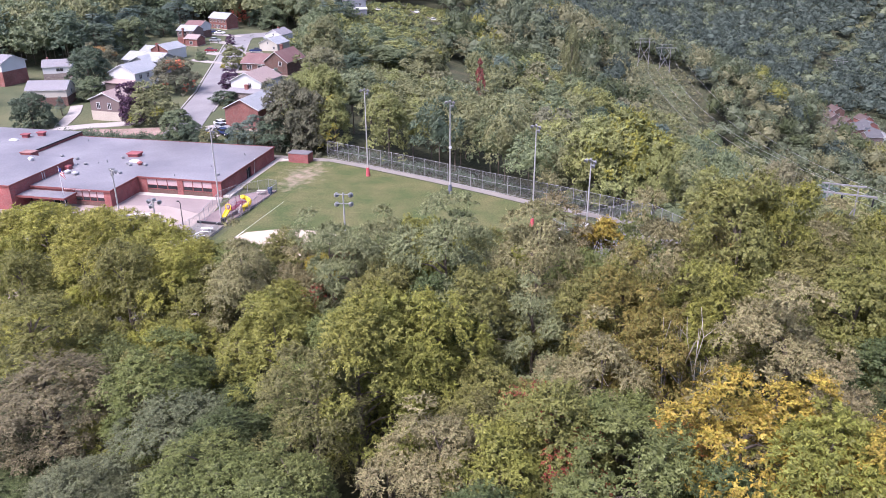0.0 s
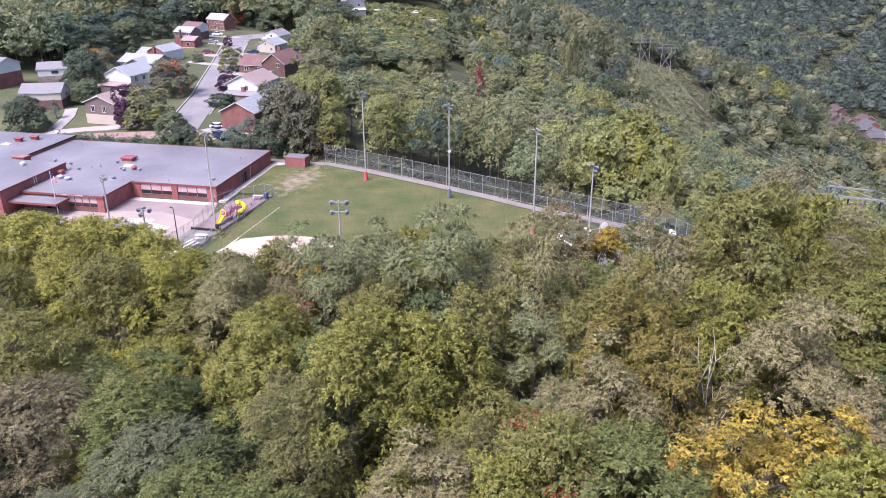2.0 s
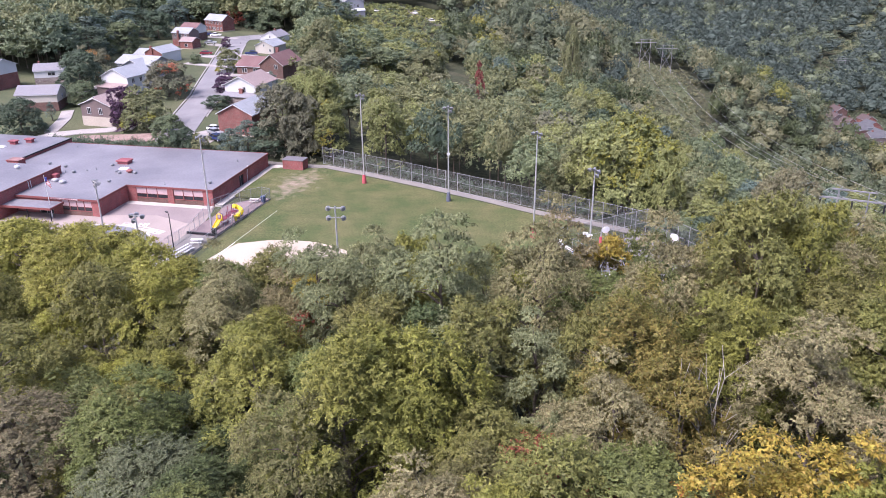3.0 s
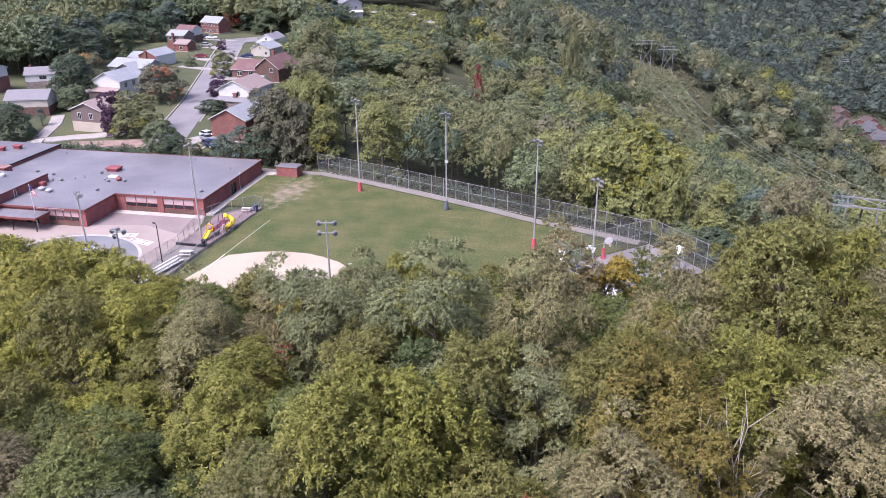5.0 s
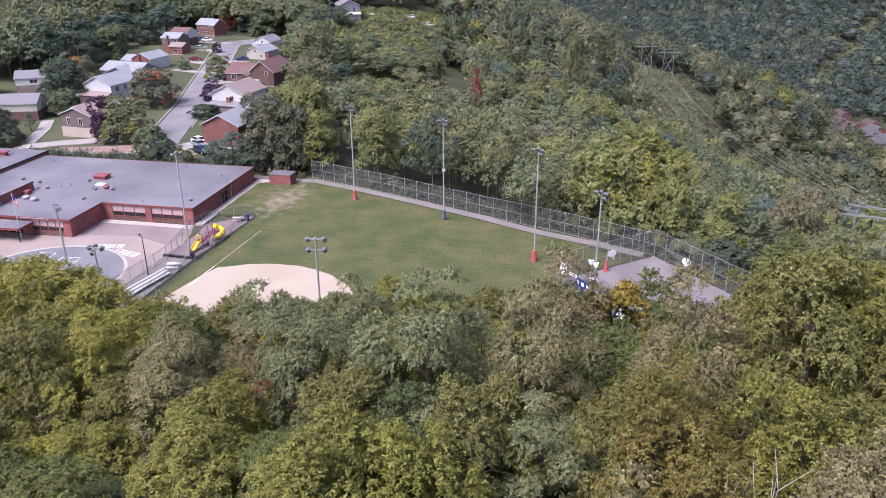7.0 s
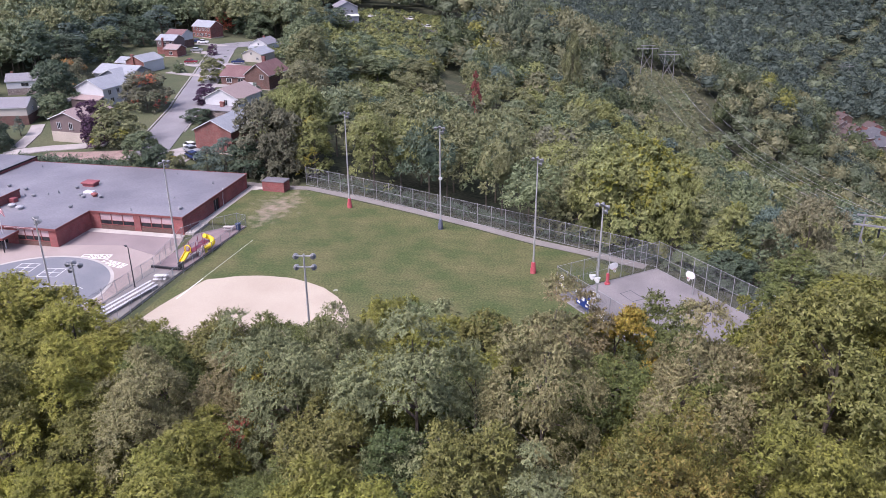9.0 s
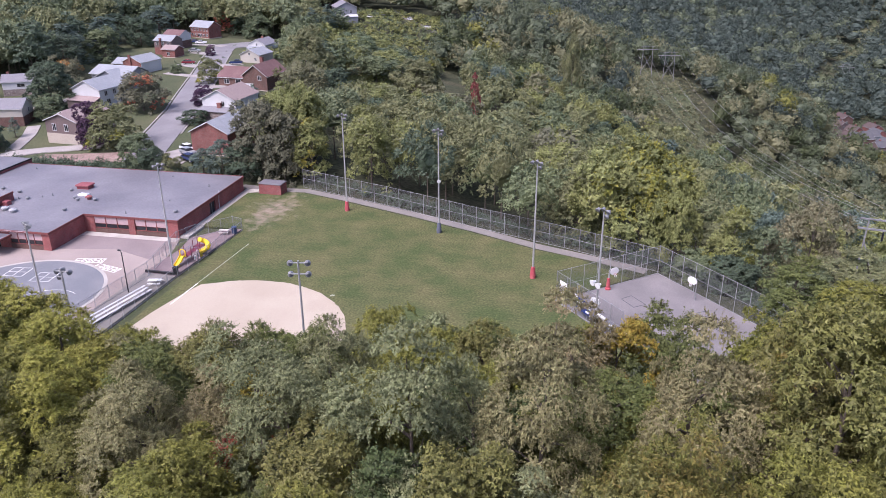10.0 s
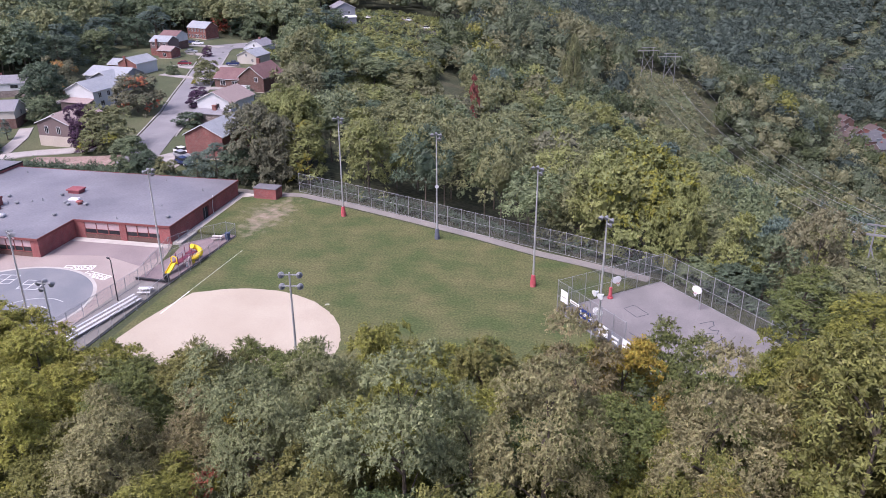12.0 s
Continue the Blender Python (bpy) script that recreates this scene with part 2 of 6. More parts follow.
SHINGLE_SLATE = surface("weathered_slate", (0.085, 0.085, 0.095), 0.85, 0.2, 5, 0.3, (0.12, 0.115, 0.12), 0.6)
SHINGLE_BROWN = surface("brown_shingle", (0.085, 0.062, 0.058), 0.85, 0.2, 5, 0.3, (0.11, 0.08, 0.075), 0.6)
SHINGLE_PINK = surface("faded_shingle", (0.28, 0.22, 0.21), 0.85, 0.16, 5, 0.3, (0.26, 0.2, 0.19), 0.6)
SHINGLE_RED = surface("maroon_shingle", (0.155, 0.09, 0.09), 0.85, 0.18, 5, 0.3, (0.2, 0.13, 0.125), 0.6)
PYLON = surface("weathered_pylon_steel", (0.27, 0.27, 0.28), 0.6, 0.1, 5, 0.5, (0.2, 0.2, 0.2), 0.7, 0.05, 0.2)
STEEL = surface("galvanised_steel", (0.46, 0.46, 0.47), 0.45, 0.08, 5, 0.5, (0.36, 0.36, 0.36), 0.7, 0.05, 0.35)
LAMPGREY = surface("lamp_housing", (0.22, 0.225, 0.24), 0.5, 0.08, 5)
FENCE = surface("weathered_fence_steel", (0.34, 0.345, 0.36), 0.5, 0.1, 5, 0.5, None, 0.4, 0.05, 0.3)
WIRE = surface("galvanised_wire", (0.2, 0.205, 0.215), 0.5, 0.1, 5, 0.5, None, 0.4, 0.0, 0.3)
ALUMINIUM = surface("aluminium", (0.68, 0.68, 0.69), 0.4, 0.06, 5, 0.5, None, 0.4, 0.05, 0.3)
BLACKSTEEL = surface("black_painted_steel", (0.025, 0.025, 0.03), 0.5, 0.1, 5)
PINKPAD = surface("faded_red_pad", (0.42, 0.075, 0.095), 0.7, 0.12, 4, 0.8, (0.6, 0.2, 0.2), 0.6)
BLUEPAD = surface("grey_blue_pad", (0.12, 0.13, 0.17), 0.7, 0.12, 4)
YELLOW = surface("yellow_plastic", (0.75, 0.55, 0.03), 0.4, 0.05, 3)
MAROON = surface("maroon_plastic", (0.16, 0.035, 0.055), 0.5, 0.1, 3)
PINK = surface("pale_pink_plastic", (0.6, 0.45, 0.47), 0.5, 0.06, 3)
BLUEBIN = surface("blue_plastic", (0.05, 0.075, 0.16), 0.5, 0.1, 3)
SIGNWHITE = surface("white_sign", (0.78, 0.78, 0.78), 0.5, 0.04, 3)
SIGNBLUE = surface("blue_scoreboard", (0.025, 0.05, 0.2), 0.4, 0.06, 3)
FLAGRED = surface("red_cloth", (0.5, 0.05, 0.07), 0.8, 0.1, 4)
FLAGBLUE = surface("navy_cloth", (0.04, 0.05, 0.18), 0.8, 0.1, 4)
BARK = surface("grey_brown_bark", (0.11, 0.09, 0.07), 0.95, 0.35, 9, 1.2, (0.16, 0.14, 0.12), 0.6, 0.4)
PALEBARK = surface("bleached_bark", (0.42, 0.39, 0.36), 0.9, 0.2, 9, 1.2, (0.3, 0.27, 0.24), 0.6, 0.3)
CARWHITE = surface("white_car_paint", (0.75, 0.75, 0.76), 0.25, 0.02, 2, 0.5, None, 0.2, 0.0)
CARSILVER = surface("silver_car_paint", (0.42, 0.43, 0.45), 0.3, 0.02, 2, 0.5, None, 0.2, 0.0, 0.5)
CARBLUE = surface("dark_blue_car_paint", (0.03, 0.045, 0.12), 0.25, 0.02, 2, 0.5, None, 0.2, 0.0)
CARRED = surface("dark_red_car_paint", (0.2, 0.03, 0.04), 0.25, 0.02, 2, 0.5, None, 0.2, 0.0)
TYRE = surface("tyre_rubber", (0.02, 0.02, 0.02), 0.9, 0.1, 5, 0.5, None, 0.2, 0.0)
SOIL = surface("bare_soil", (0.23, 0.16, 0.14), 0.95, 0.25, 3, 0.3, (0.3, 0.23, 0.2), 0.7, 0.3)

LEAVES = {
    "olive": ((0.15, 0.153, 0.056), (0.178, 0.168, 0.058)),
    "green": ((0.112, 0.138, 0.057), (0.152, 0.16, 0.057)),
    "deep": ((0.07, 0.09, 0.042), (0.09, 0.11, 0.05)),
    "lime": ((0.17, 0.185, 0.052), (0.215, 0.2, 0.052)),
    "bright": ((0.235, 0.24, 0.06), (0.275, 0.252, 0.062)),
    "blue": ((0.09, 0.118, 0.072), (0.12, 0.142, 0.08)),
    "silver": ((0.185, 0.2, 0.114), (0.208, 0.215, 0.126)),
    "tan": ((0.228, 0.2, 0.118), (0.245, 0.22, 0.132)),
    "gold": ((0.32, 0.262, 0.05), (0.25, 0.225, 0.052)),
    "rust": ((0.13, 0.125, 0.06), (0.155, 0.14, 0.064)),
    "amber": ((0.185, 0.152, 0.045), (0.16, 0.155, 0.05)),
    "umber": ((0.15, 0.132, 0.085), (0.165, 0.145, 0.095)),
    "sage": ((0.118, 0.132, 0.084), (0.135, 0.145, 0.092)),
    "crimson": ((0.22, 0.035, 0.04), (0.2, 0.06, 0.04)),
    "orange": ((0.42, 0.12, 0.06), (0.3, 0.17, 0.04)),
    "purple": ((0.06, 0.032, 0.043), (0.085, 0.042, 0.053)),
    # Far leaf colours carry distance haze: more blue than the same greens nearby.
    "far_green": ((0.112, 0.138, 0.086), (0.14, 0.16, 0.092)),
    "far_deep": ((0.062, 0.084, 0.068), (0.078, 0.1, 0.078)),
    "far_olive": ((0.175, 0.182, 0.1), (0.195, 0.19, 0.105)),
}
NEAR_LEAF = {k: foliage(k + "_leaves", *[(r * 0.95, g * 0.97, b * 0.8) for r, g, b in v], 1.4, 0.34, through=0.22) for k, v in LEAVES.items() if "far" not in k}
# Mid copies lightened and blued to paint in haze, all but tan, silver, gold.
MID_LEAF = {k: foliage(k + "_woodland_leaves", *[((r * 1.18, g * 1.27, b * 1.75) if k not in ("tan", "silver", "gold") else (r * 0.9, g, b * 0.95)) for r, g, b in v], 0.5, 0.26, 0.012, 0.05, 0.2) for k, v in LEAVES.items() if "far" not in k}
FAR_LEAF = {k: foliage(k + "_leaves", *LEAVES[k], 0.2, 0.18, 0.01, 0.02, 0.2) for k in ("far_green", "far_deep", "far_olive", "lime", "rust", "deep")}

# ---- mesh tools ----
class Build:
    """Gathers vertices and faces of one mesh."""

    def __init__(self):
        self.v, self.f = [], []

    def add(self, verts, faces):
        o = len(self.v)
        self.v += [tuple(p) for p in verts]
        self.f += [tuple(i + o for i in q) for q in faces]
        return self

    def box(self, x0, y0, z0, x1, y1, z1, m=None):
        p = [(x, y, z) for z in (z0, z1) for x, y in ((x0, y0), (x1, y0), (x1, y1), (x0, y1))]
        if m is not None:
            p = [m @ Vector(q) for q in p]
        return self.add(p, [(3, 2, 1, 0), (4, 5, 6, 7), (0, 1, 5, 4), (1, 2, 6, 5), (2, 3, 7, 6), (3, 0, 4, 7)])

    def rounded(self, x0, y0, z0, x1, y1, z1, r, m=None):
        """A box whose upright edges and top rim are chamfered by r."""
        rings = []
        for z, k in ((z0, 0), (z1 - r, 0), (z1, r)):
            a, b, c, d = x0 + k, y0 + k, x1 - k, y1 - k
            rings.append([(a + r, b, z), (c - r, b, z), (c, b + r, z), (c, d - r, z), (c - r, d, z), (a + r, d, z), (a, d - r, z), (a, b + r, z)])
        p = [q for ring in rings for q in ring]
        if m is not None:
            p = [m @ Vector(q) for q in p]
        f = [tuple(range(7, -1, -1)), tuple(range(16, 24))]
        f += [(k * 8 + i, k * 8 + (i + 1) % 8, k * 8 + 8 + (i + 1) % 8, k * 8 + 8 + i) for k in (0, 1) for i in range(8)]
        return self.add(p, f)

    def tube(self, a, b, r0, r1=None, sides=8, caps=True):
        a, b = Vector(a), Vector(b)
        r1 = r0 if r1 is None else r1
        w = (b - a).normalized()
        u = w.cross(Vector((0, 0, 1)) if abs(w.z) < 0.9 else Vector((1, 0, 0))).normalized()
        s = w.cross(u)
        p = [c + r * (math.cos(t) * u + math.sin(t) * s) for c, r in ((a, r0), (b, r1)) for t in [2 * math.pi * i / sides for i in range(sides)]]
        f = [(i, (i + 1) % sides, sides + (i + 1) % sides, sides + i) for i in range(sides)]
        if caps:
            f += [tuple(range(sides - 1, -1, -1)), tuple(range(sides, 2 * sides))]
        return self.add(p, f)

    def path(self, points, r, sides=6):
        """A round bar swept along points, in one piece."""
        pts, base = [Vector(p) for p in points], len(self.v)
        for i, p in enumerate(pts):
            w = (pts[min(i + 1, len(pts) - 1)] - pts[max(i - 1, 0)]).normalized()
            u = w.cross(Vector((0, 0, 1)) if abs(w.z) < 0.9 else Vector((1, 0, 0))).normalized()
            s = w.cross(u)
            self.v += [tuple(p + r * (math.cos(2 * math.pi * k / sides) * u + math.sin(2 * math.pi * k / sides) * s)) for k in range(sides)]
        for i in range(len(pts) - 1):
            o = base + i * sides
            self.f += [(o + k, o + (k + 1) % sides, o + sides + (k + 1) % sides, o + sides + k) for k in range(sides)]
        self.f += [tuple(base + k for k in range(sides - 1, -1, -1)), tuple(base + (len(pts) - 1) * sides + k for k in range(sides))]
        return self

    def lathe(self, rows, sides=14, m=None):
        """A turned body from rows of (radius, height)."""
        p = [Vector((r * math.cos(2 * math.pi * i / sides), r * math.sin(2 * math.pi * i / sides), z)) for r, z in rows for i in range(sides)]
        if m is not None:
            p = [m @ q for q in p]
        f = [(k * sides + i, k * sides + (i + 1) % sides, (k + 1) * sides + (i + 1) % sides, (k + 1) * sides + i) for k in range(len(rows) - 1) for i in range(sides)]
        f += [tuple(range(sides - 1, -1, -1)), tuple((len(rows) - 1) * sides + i for i in range(sides))]
        return self.add(p, f)

    def prism(self, outline, z0, z1):
        """A flat outline (x, y) raised from z0 to z1."""
        k = len(outline)
        p = [(x, y, z0) for x, y in outline] + [(x, y, z1) for x, y in outline]
        return self.add(p, [tuple(range(k - 1, -1, -1)), tuple(range(k, 2 * k))] + [(i, (i + 1) % k, k + (i + 1) % k, k + i) for i in range(k)])

    def mesh(self, name, material):
        me = bpy.data.meshes.new(name)
        me.from_pydata(self.v, [], self.f)
        me.materials.append(material)
        me.update()
        return me


def part(name, shape, material, parent, label="", m=None):
    """Links a mesh as one part under a thing or another part."""
    ob = new(name, shape.mesh(name, material) if isinstance(shape, Build) else shape)
    ob.parent = parent
    if m is not None:
        ob.matrix_basis = m
    return tagged(ob, label)


def thing(name, m, label, category, group="", kind=""):
    ob = new(name)
    ob.matrix_basis = m
    return tagged(ob, label, category, group, kind)


def solid(name, shape, material, label, category, group="", kind="", m=None):
    ob = new(name, shape.mesh(name, material))
    if m is not None:
        ob.matrix_basis = m
    return tagged(ob, label, category, group, kind)


# ---- the lie of the land ----
STREET = ((-96, 33, 1.0), (-62, 24, 2.8), (-100, 60, 3), (-70, 60, 3.2), (-84, 90, 3.4), (-105, 115, 3.4), (-140, 125, 3.2), (-125, 175, 3), (-90, 135, 3.6),
          (-160, 80, 3), (-170, 190, 4), (-190, 130, 4), (-150, 20, 2.6), (-122, 50, 2), (-105, 275, 5), (-76, 283, 5), (-150, 300, 6), (-250, 200, 10), (-200, 500, 18))
WOODS = ((-45, 42, 2.0), (-42, 75, 1), (-55, 105, 0), (-56, 135, -2), (-20, 30, -1), (0, 27, -4), (20, 16, -6), (45, 6, -9), (70, 0, -14), (70, -40, -3), (85, 50, -28),
         (-10, 107, -15), (-35, 130, -7), (-23, 189, -15), (-12, 233, -20), (12, 281, -17), (-60, 200, -7), (0, 60, -10), (40, 100, -28))
VALLEY = ((50, 343, -34), (63, 300, -46), (73, 275, -58), (60, 200, -46), (116, 310, -75), (86, 355, -43), (109, 341, -48), (159, 400, -73), (203, 493, -91), (228, 619, -80),
          (145, 680, -64), (86, 760, -58), (150, 1000, -16), (-50, 600, -22), (-200, 1000, 35), (320, 900, -20), (270, 450, -94), (150, 150, -70), (320, 300, -100), (0, 450, -30))
KNOLL = ((20, -85, 8), (20, -110, 13), (-40, -85, 4), (-40, -112, 8), (60, -85, 9), (60, -110, 14), (20, -170, 20), (-100, -95, 3), (-100, -170, 12), (120, -100, 8), (120, -170, 18), (120, -30, -8))
SPOTS = np.array(STREET + WOODS + VALLEY + KNOLL, float)


def _thin(r2):
    return 0.5 * r2 * np.log(r2 + 1e-9)


_xy = SPOTS[:, :2] / 100
_k = _thin(((_xy[:, None] - _xy[None]) ** 2).sum(-1)) + 0.01 * np.eye(len(SPOTS))
_p = np.c_[np.ones(len(SPOTS)), _xy]
_w = np.linalg.solve(np.block([[_k, _p], [_p.T, np.zeros((3, 3))]]), np.r_[SPOTS[:, 2], np.zeros(3)])


def smooth(a, b, x):
    t = np.clip((x - a) / (b - a), 0, 1)
    return t * t * (3 - 2 * t)


def heights(x, y):
    """The ground's height at arrays of x and y."""
    x, y = np.asarray(x, float), np.asarray(y, float)
    cx, cy = np.clip(x, -260, 340), np.clip(y, -190, 1050)
    q = np.stack([cx, cy], -1) / 100
    z = np.empty(x.shape)
    flat_q, out = q.reshape(-1, 2), []
    for i in range(0, len(flat_q), 4000):
        c = flat_q[i:i + 4000]
        out.append(_thin(((c[:, None] - _xy[None]) ** 2).sum(-1)) @ _w[:-3] + _w[-3] + c @ _w[-2:])
    z = np.concatenate(out).reshape(x.shape)
    away = np.hypot(x - cx, y - cy)
    z = z + 0.05 * away
    # the levelled school ground: behind the far fence the land falls, to the south it rises
    far = np.maximum(0.396 * (x + 31.5) + 0.918 * (y - 18.7) - 2.2, 0.70 * (x - 35.4) + 0.71 * (y + 10) - 2.0)
    far = np.where(x < -34, np.minimum(y - 17.5, far + 30), far)
    out = np.maximum(np.maximum(far, -62 - y), -135 - x)
    level = -0.4 * smooth(-31, -36, x)
    keep = smooth(0, 9, out)
    z = level * (1 - keep) + z * keep
    return z


def ground_at(x, y):
    return float(heights(np.array([x]), np.array([y]))[0])

# ---- ground ----
def spaced(lo, a, b, hi, step, grow=1.22):
    """Grid lines: even between a and b, wider and wider out to lo and hi."""
    mid = list(np.arange(a, b + 0.1, step))
    s, x, left = step, a, []
    while x > lo:
        s *= grow
        x -= s
        left.append(x)
    s, x, right = step, b, []
    while x < hi:
        s *= grow
        x += s
        right.append(x)
    return np.array(left[::-1] + mid + right)


gx, gy = spaced(-3500, -200, 130, 3500, 2.0), spaced(-3000, -150, 330, 4000, 2.0)
gxx, gyy = np.meshgrid(gx, gy)
gz = heights(gxx, gyy)
bumps = np.array([[noise.noise((a * 0.11, b * 0.11, 3.0)) for a in gx] for b in gy])
wild = smooth(-58, -66, gyy) + smooth(2, 10, 0.396 * (gxx + 31.5) + 0.918 * (gyy - 18.7)) * (gxx > -34)
gz = gz + 0.5 * bumps * np.clip(wild, 0, 1) - 0.03
cols, rows_n = len(gx), len(gy)
ground_mesh = bpy.data.meshes.new("ground")
idx = np.arange(rows_n * cols).reshape(rows_n, cols)
quads = np.stack([idx[:-1, :-1], idx[:-1, 1:], idx[1:, 1:], idx[1:, :-1]], -1).reshape(-1, 4)
ground_mesh.from_pydata(np.stack([gxx, gyy, gz], -1).reshape(-1, 3).tolist(), [], quads.tolist())
for mat in (FLOOR, LAWN, SCRUB):
    ground_mesh.materials.append(mat)
qx, qy = ((gxx[:-1, :-1] + gxx[1:, 1:]) / 2).ravel(), ((gyy[:-1, :-1] + gyy[1:, 1:]) / 2).ravel()
lawn = (qx < -50) & (qy > 17) & (qy < 200) & (qx > -165) & (qx < -38 - 0.42 * qy)
lawn |= (qx < -30) & (qy < 20) & (qy > -58) & (qx > -130)
lawn |= (((qx + 53) / 9) ** 2 + ((qy - 137) / 17) ** 2) < 1
cut = (np.abs((qx - 62) + 0.22 * (qy - 310)) < 17) & (qy > 215) & (qy < 372)
cut |= (np.abs((qx - 210) - 0.5 * (qy - 600)) < 10) & (qy > 555) & (qy < 800)
kind_of = np.where(cut, 2, np.where(lawn, 1, 0)).astype(np.int32)
ground_mesh.polygons.foreach_set("material_index", kind_of)
ground_mesh.polygons.foreach_set("use_smooth", np.ones(len(kind_of), bool))
tagged(new("ground", ground_mesh), "rolling ground with lawns, woodland floor and scrub", "ground", kind="structure")


def sheet(name, outline, z0, z1, material, label, category):
    return solid(name, Build().prism(outline, z0, z1), material, label, category, kind="structure")


def drape(name, points, width, material, label, category, lift=0.06, kind="structure", step=2.0):
    """A strip of even width that follows the land along a line of points."""
    line = [Vector((*p, 0)) for p in points]
    run = [line[0]]
    for a, b in zip(line, line[1:]):
        k = max(1, int((b - a).length / step))
        run += [a.lerp(b, i / k) for i in range(1, k + 1)]
    b, rows_ = Build(), []
    for i, p in enumerate(run):
        w = (run[min(i + 1, len(run) - 1)] - run[max(i - 1, 0)]).normalized()
        side = Vector((w.y, -w.x, 0))
        ring = []
        for k in range(5):
            q = p + side * width * (k / 4 - 0.5)
            ring.append((q.x, q.y, ground_at(q.x, q.y) + lift))
        rows_.append(ring)
    n = len(rows_)
    b.add([q for r in rows_ for q in r], [(i * 5 + k, i * 5 + k + 1, i * 5 + k + 6, i * 5 + k + 5) for i in range(n - 1) for k in range(4)])
    # a skirt all round gives the strip its thickness
    o = len(b.v)
    rim = [i * 5 for i in range(n)] + [(n - 1) * 5 + k for k in range(1, 5)] + [i * 5 + 4 for i in range(n - 2, -1, -1)] + [k for k in range(3, 0, -1)]
    b.v += [(b.v[i][0], b.v[i][1], b.v[i][2] - 0.25) for i in rim]
    k = len(rim)
    b.f += [(rim[i], rim[(i + 1) % k], o + (i + 1) % k, o + i) for i in range(k)]
    return solid(name, b, material, label, category, kind=kind)


def ring_arc(cx, cy, r, a0, a1, n=40):
    return [(cx + r * math.cos(radians(a0 + (a1 - a0) * i / n)), cy + r * math.sin(radians(a0 + (a1 - a0) * i / n))) for i in range(n + 1)]


# playing field, between school, far path and the trees
field = [(-33.5, -62), (26, -62), (30.5, -33), (21.0, -21.6), (31.6, -12.6), (23.5, -6.6), (16.6, -4.3), (5, 1.3), (-6.9, 6.4), (-18.9, 11.3), (-29.0, 15.1), (-33, 15.4), (-41.0, 13.6), (-41.0, 4), (-41.0, -4.5), (-33.4, -5.0)]
sheet("turf", field, -0.3, 0.02, TURF, "mown grass playing field with dry patches and a worn corner", "grass")
# skinned infield: a round front and a straight left edge along the foul line
clay = ring_arc(-20.1, -39.3, 15.7, -30, 118, 60)
clay += [(-29.8, -26.6), (-31.0, -30.7), (-32.1, -35.9), (-32.7, -41.3), (-33.6, -50), (-34.0, -62), (-2.0, -62), (-3.5, -52)]
sheet("infield", [(x + 0.16 * noise.noise((x * 0.9, y * 0.9, 0)), y + 0.16 * noise.noise((x * 0.9, y * 0.9, 7))) for x, y in clay], -0.25, 0.035, CLAY, "pale skinned clay softball infield", "infield")
FOUL = -3.3
foul = thing("foul_line", pose(0, 0, 0), "white chalked foul line along the grass and clay", "line", kind="structure")
part("line", Build().box(-0.06, 0, 0.0, 0.06, 15.7, 0.03, pose(-30.5, -26.5, 0.012, 0, 0, FOUL)), CHALK, foul)
part("line", Build().box(-0.09, 0, 0.0, 0.09, 7.0, 0.012, pose(-30.85, -33.3, 0.034, 0, 0, FOUL)), LINE, foul)
solid("base_plate", Build().rounded(-0.34, -0.26, 0, 0.34, 0.26, 0.05, 0.08), CHALK, "dusty white base lying at the edge of the infield", "base", m=pose(-9.8, -26.4, 0.02, 0, 0, 20))
# asphalt footpath inside the far fence
path_line = [(-44, 17.4), (-37, 16.6), (-30.0, 16.9), (-18.4, 12.8), (-6.4, 7.9), (5.5, 2.7), (17.2, -3.0), (25.2, -5.9), (33.8, -9.6)]


def ribbon(line, width, z0, z1):
    b, left, right = Build(), [], []
    for i, p in enumerate(line):
        a, c = line[max(i - 1, 0)], line[min(i + 1, len(line) - 1)]
        w = Vector((c[0] - a[0], c[1] - a[1])).normalized()
        left.append((p[0] - w.y * width / 2, p[1] + w.x * width / 2))
        right.append((p[0] + w.y * width / 2, p[1] - w.x * width / 2))
    for i in range(len(line) - 1):
        b.prism([right[i], right[i + 1], left[i + 1], left[i]], z0, z1)
    return b


solid("footpath", ribbon(path_line, 1.9, -0.3, 0.03), PATHWAY, "narrow worn asphalt footpath along the fence", "path", kind="structure")
# school yard
yard = [(-112, -60), (-40.9, -60), (-40.6, -41.5), (-38.9, -25), (-41.2, -14.0), (-42.4, -9.9), (-112, -9.9)]
sheet("school_yard", yard, -0.7, -0.38, YARD, "pale concrete school yard", "pavement")
sheet("yard_patch", [(-59.6, -17.8), (-50.5, -16.2), (-42.6, -19.0), (-41.8, -13.0), (-43.0, -11.6), (-59.9, -11.6)], -0.6, -0.365, YARD_DARK, "darker asphalt patch in the school yard", "pavement")
sheet("wall_walk", [(-42.45, -9.8), (-40.9, -9.8), (-40.9, 13.4), (-38.9, 15.2), (-33.2, 16.2), (-33.2, 17.4), (-42.45, 17.4)], -0.6, -0.02, CONCRETE, "light concrete walk along the school wall", "pavement")
sheet("wall_apron", [(-60.0, -11.58), (-42.5, -11.58), (-42.5, -10.0), (-60.0, -10.0)], -0.6, -0.34, CONCRETE, "light concrete apron below the windows", "pavement")
RX, RY, RR = -54.8, -34.0, 11.75
play = ring_arc(RX, RY, RR, 0, 360, 72)[:-1]
sheet("play_circle", play, -0.6, -0.35, BLUE, "faded blue-grey painted play circle", "pavement")
rim = Build()
for i in range(72):
    a, c = radians(5 * i), radians(5 * i + 5)
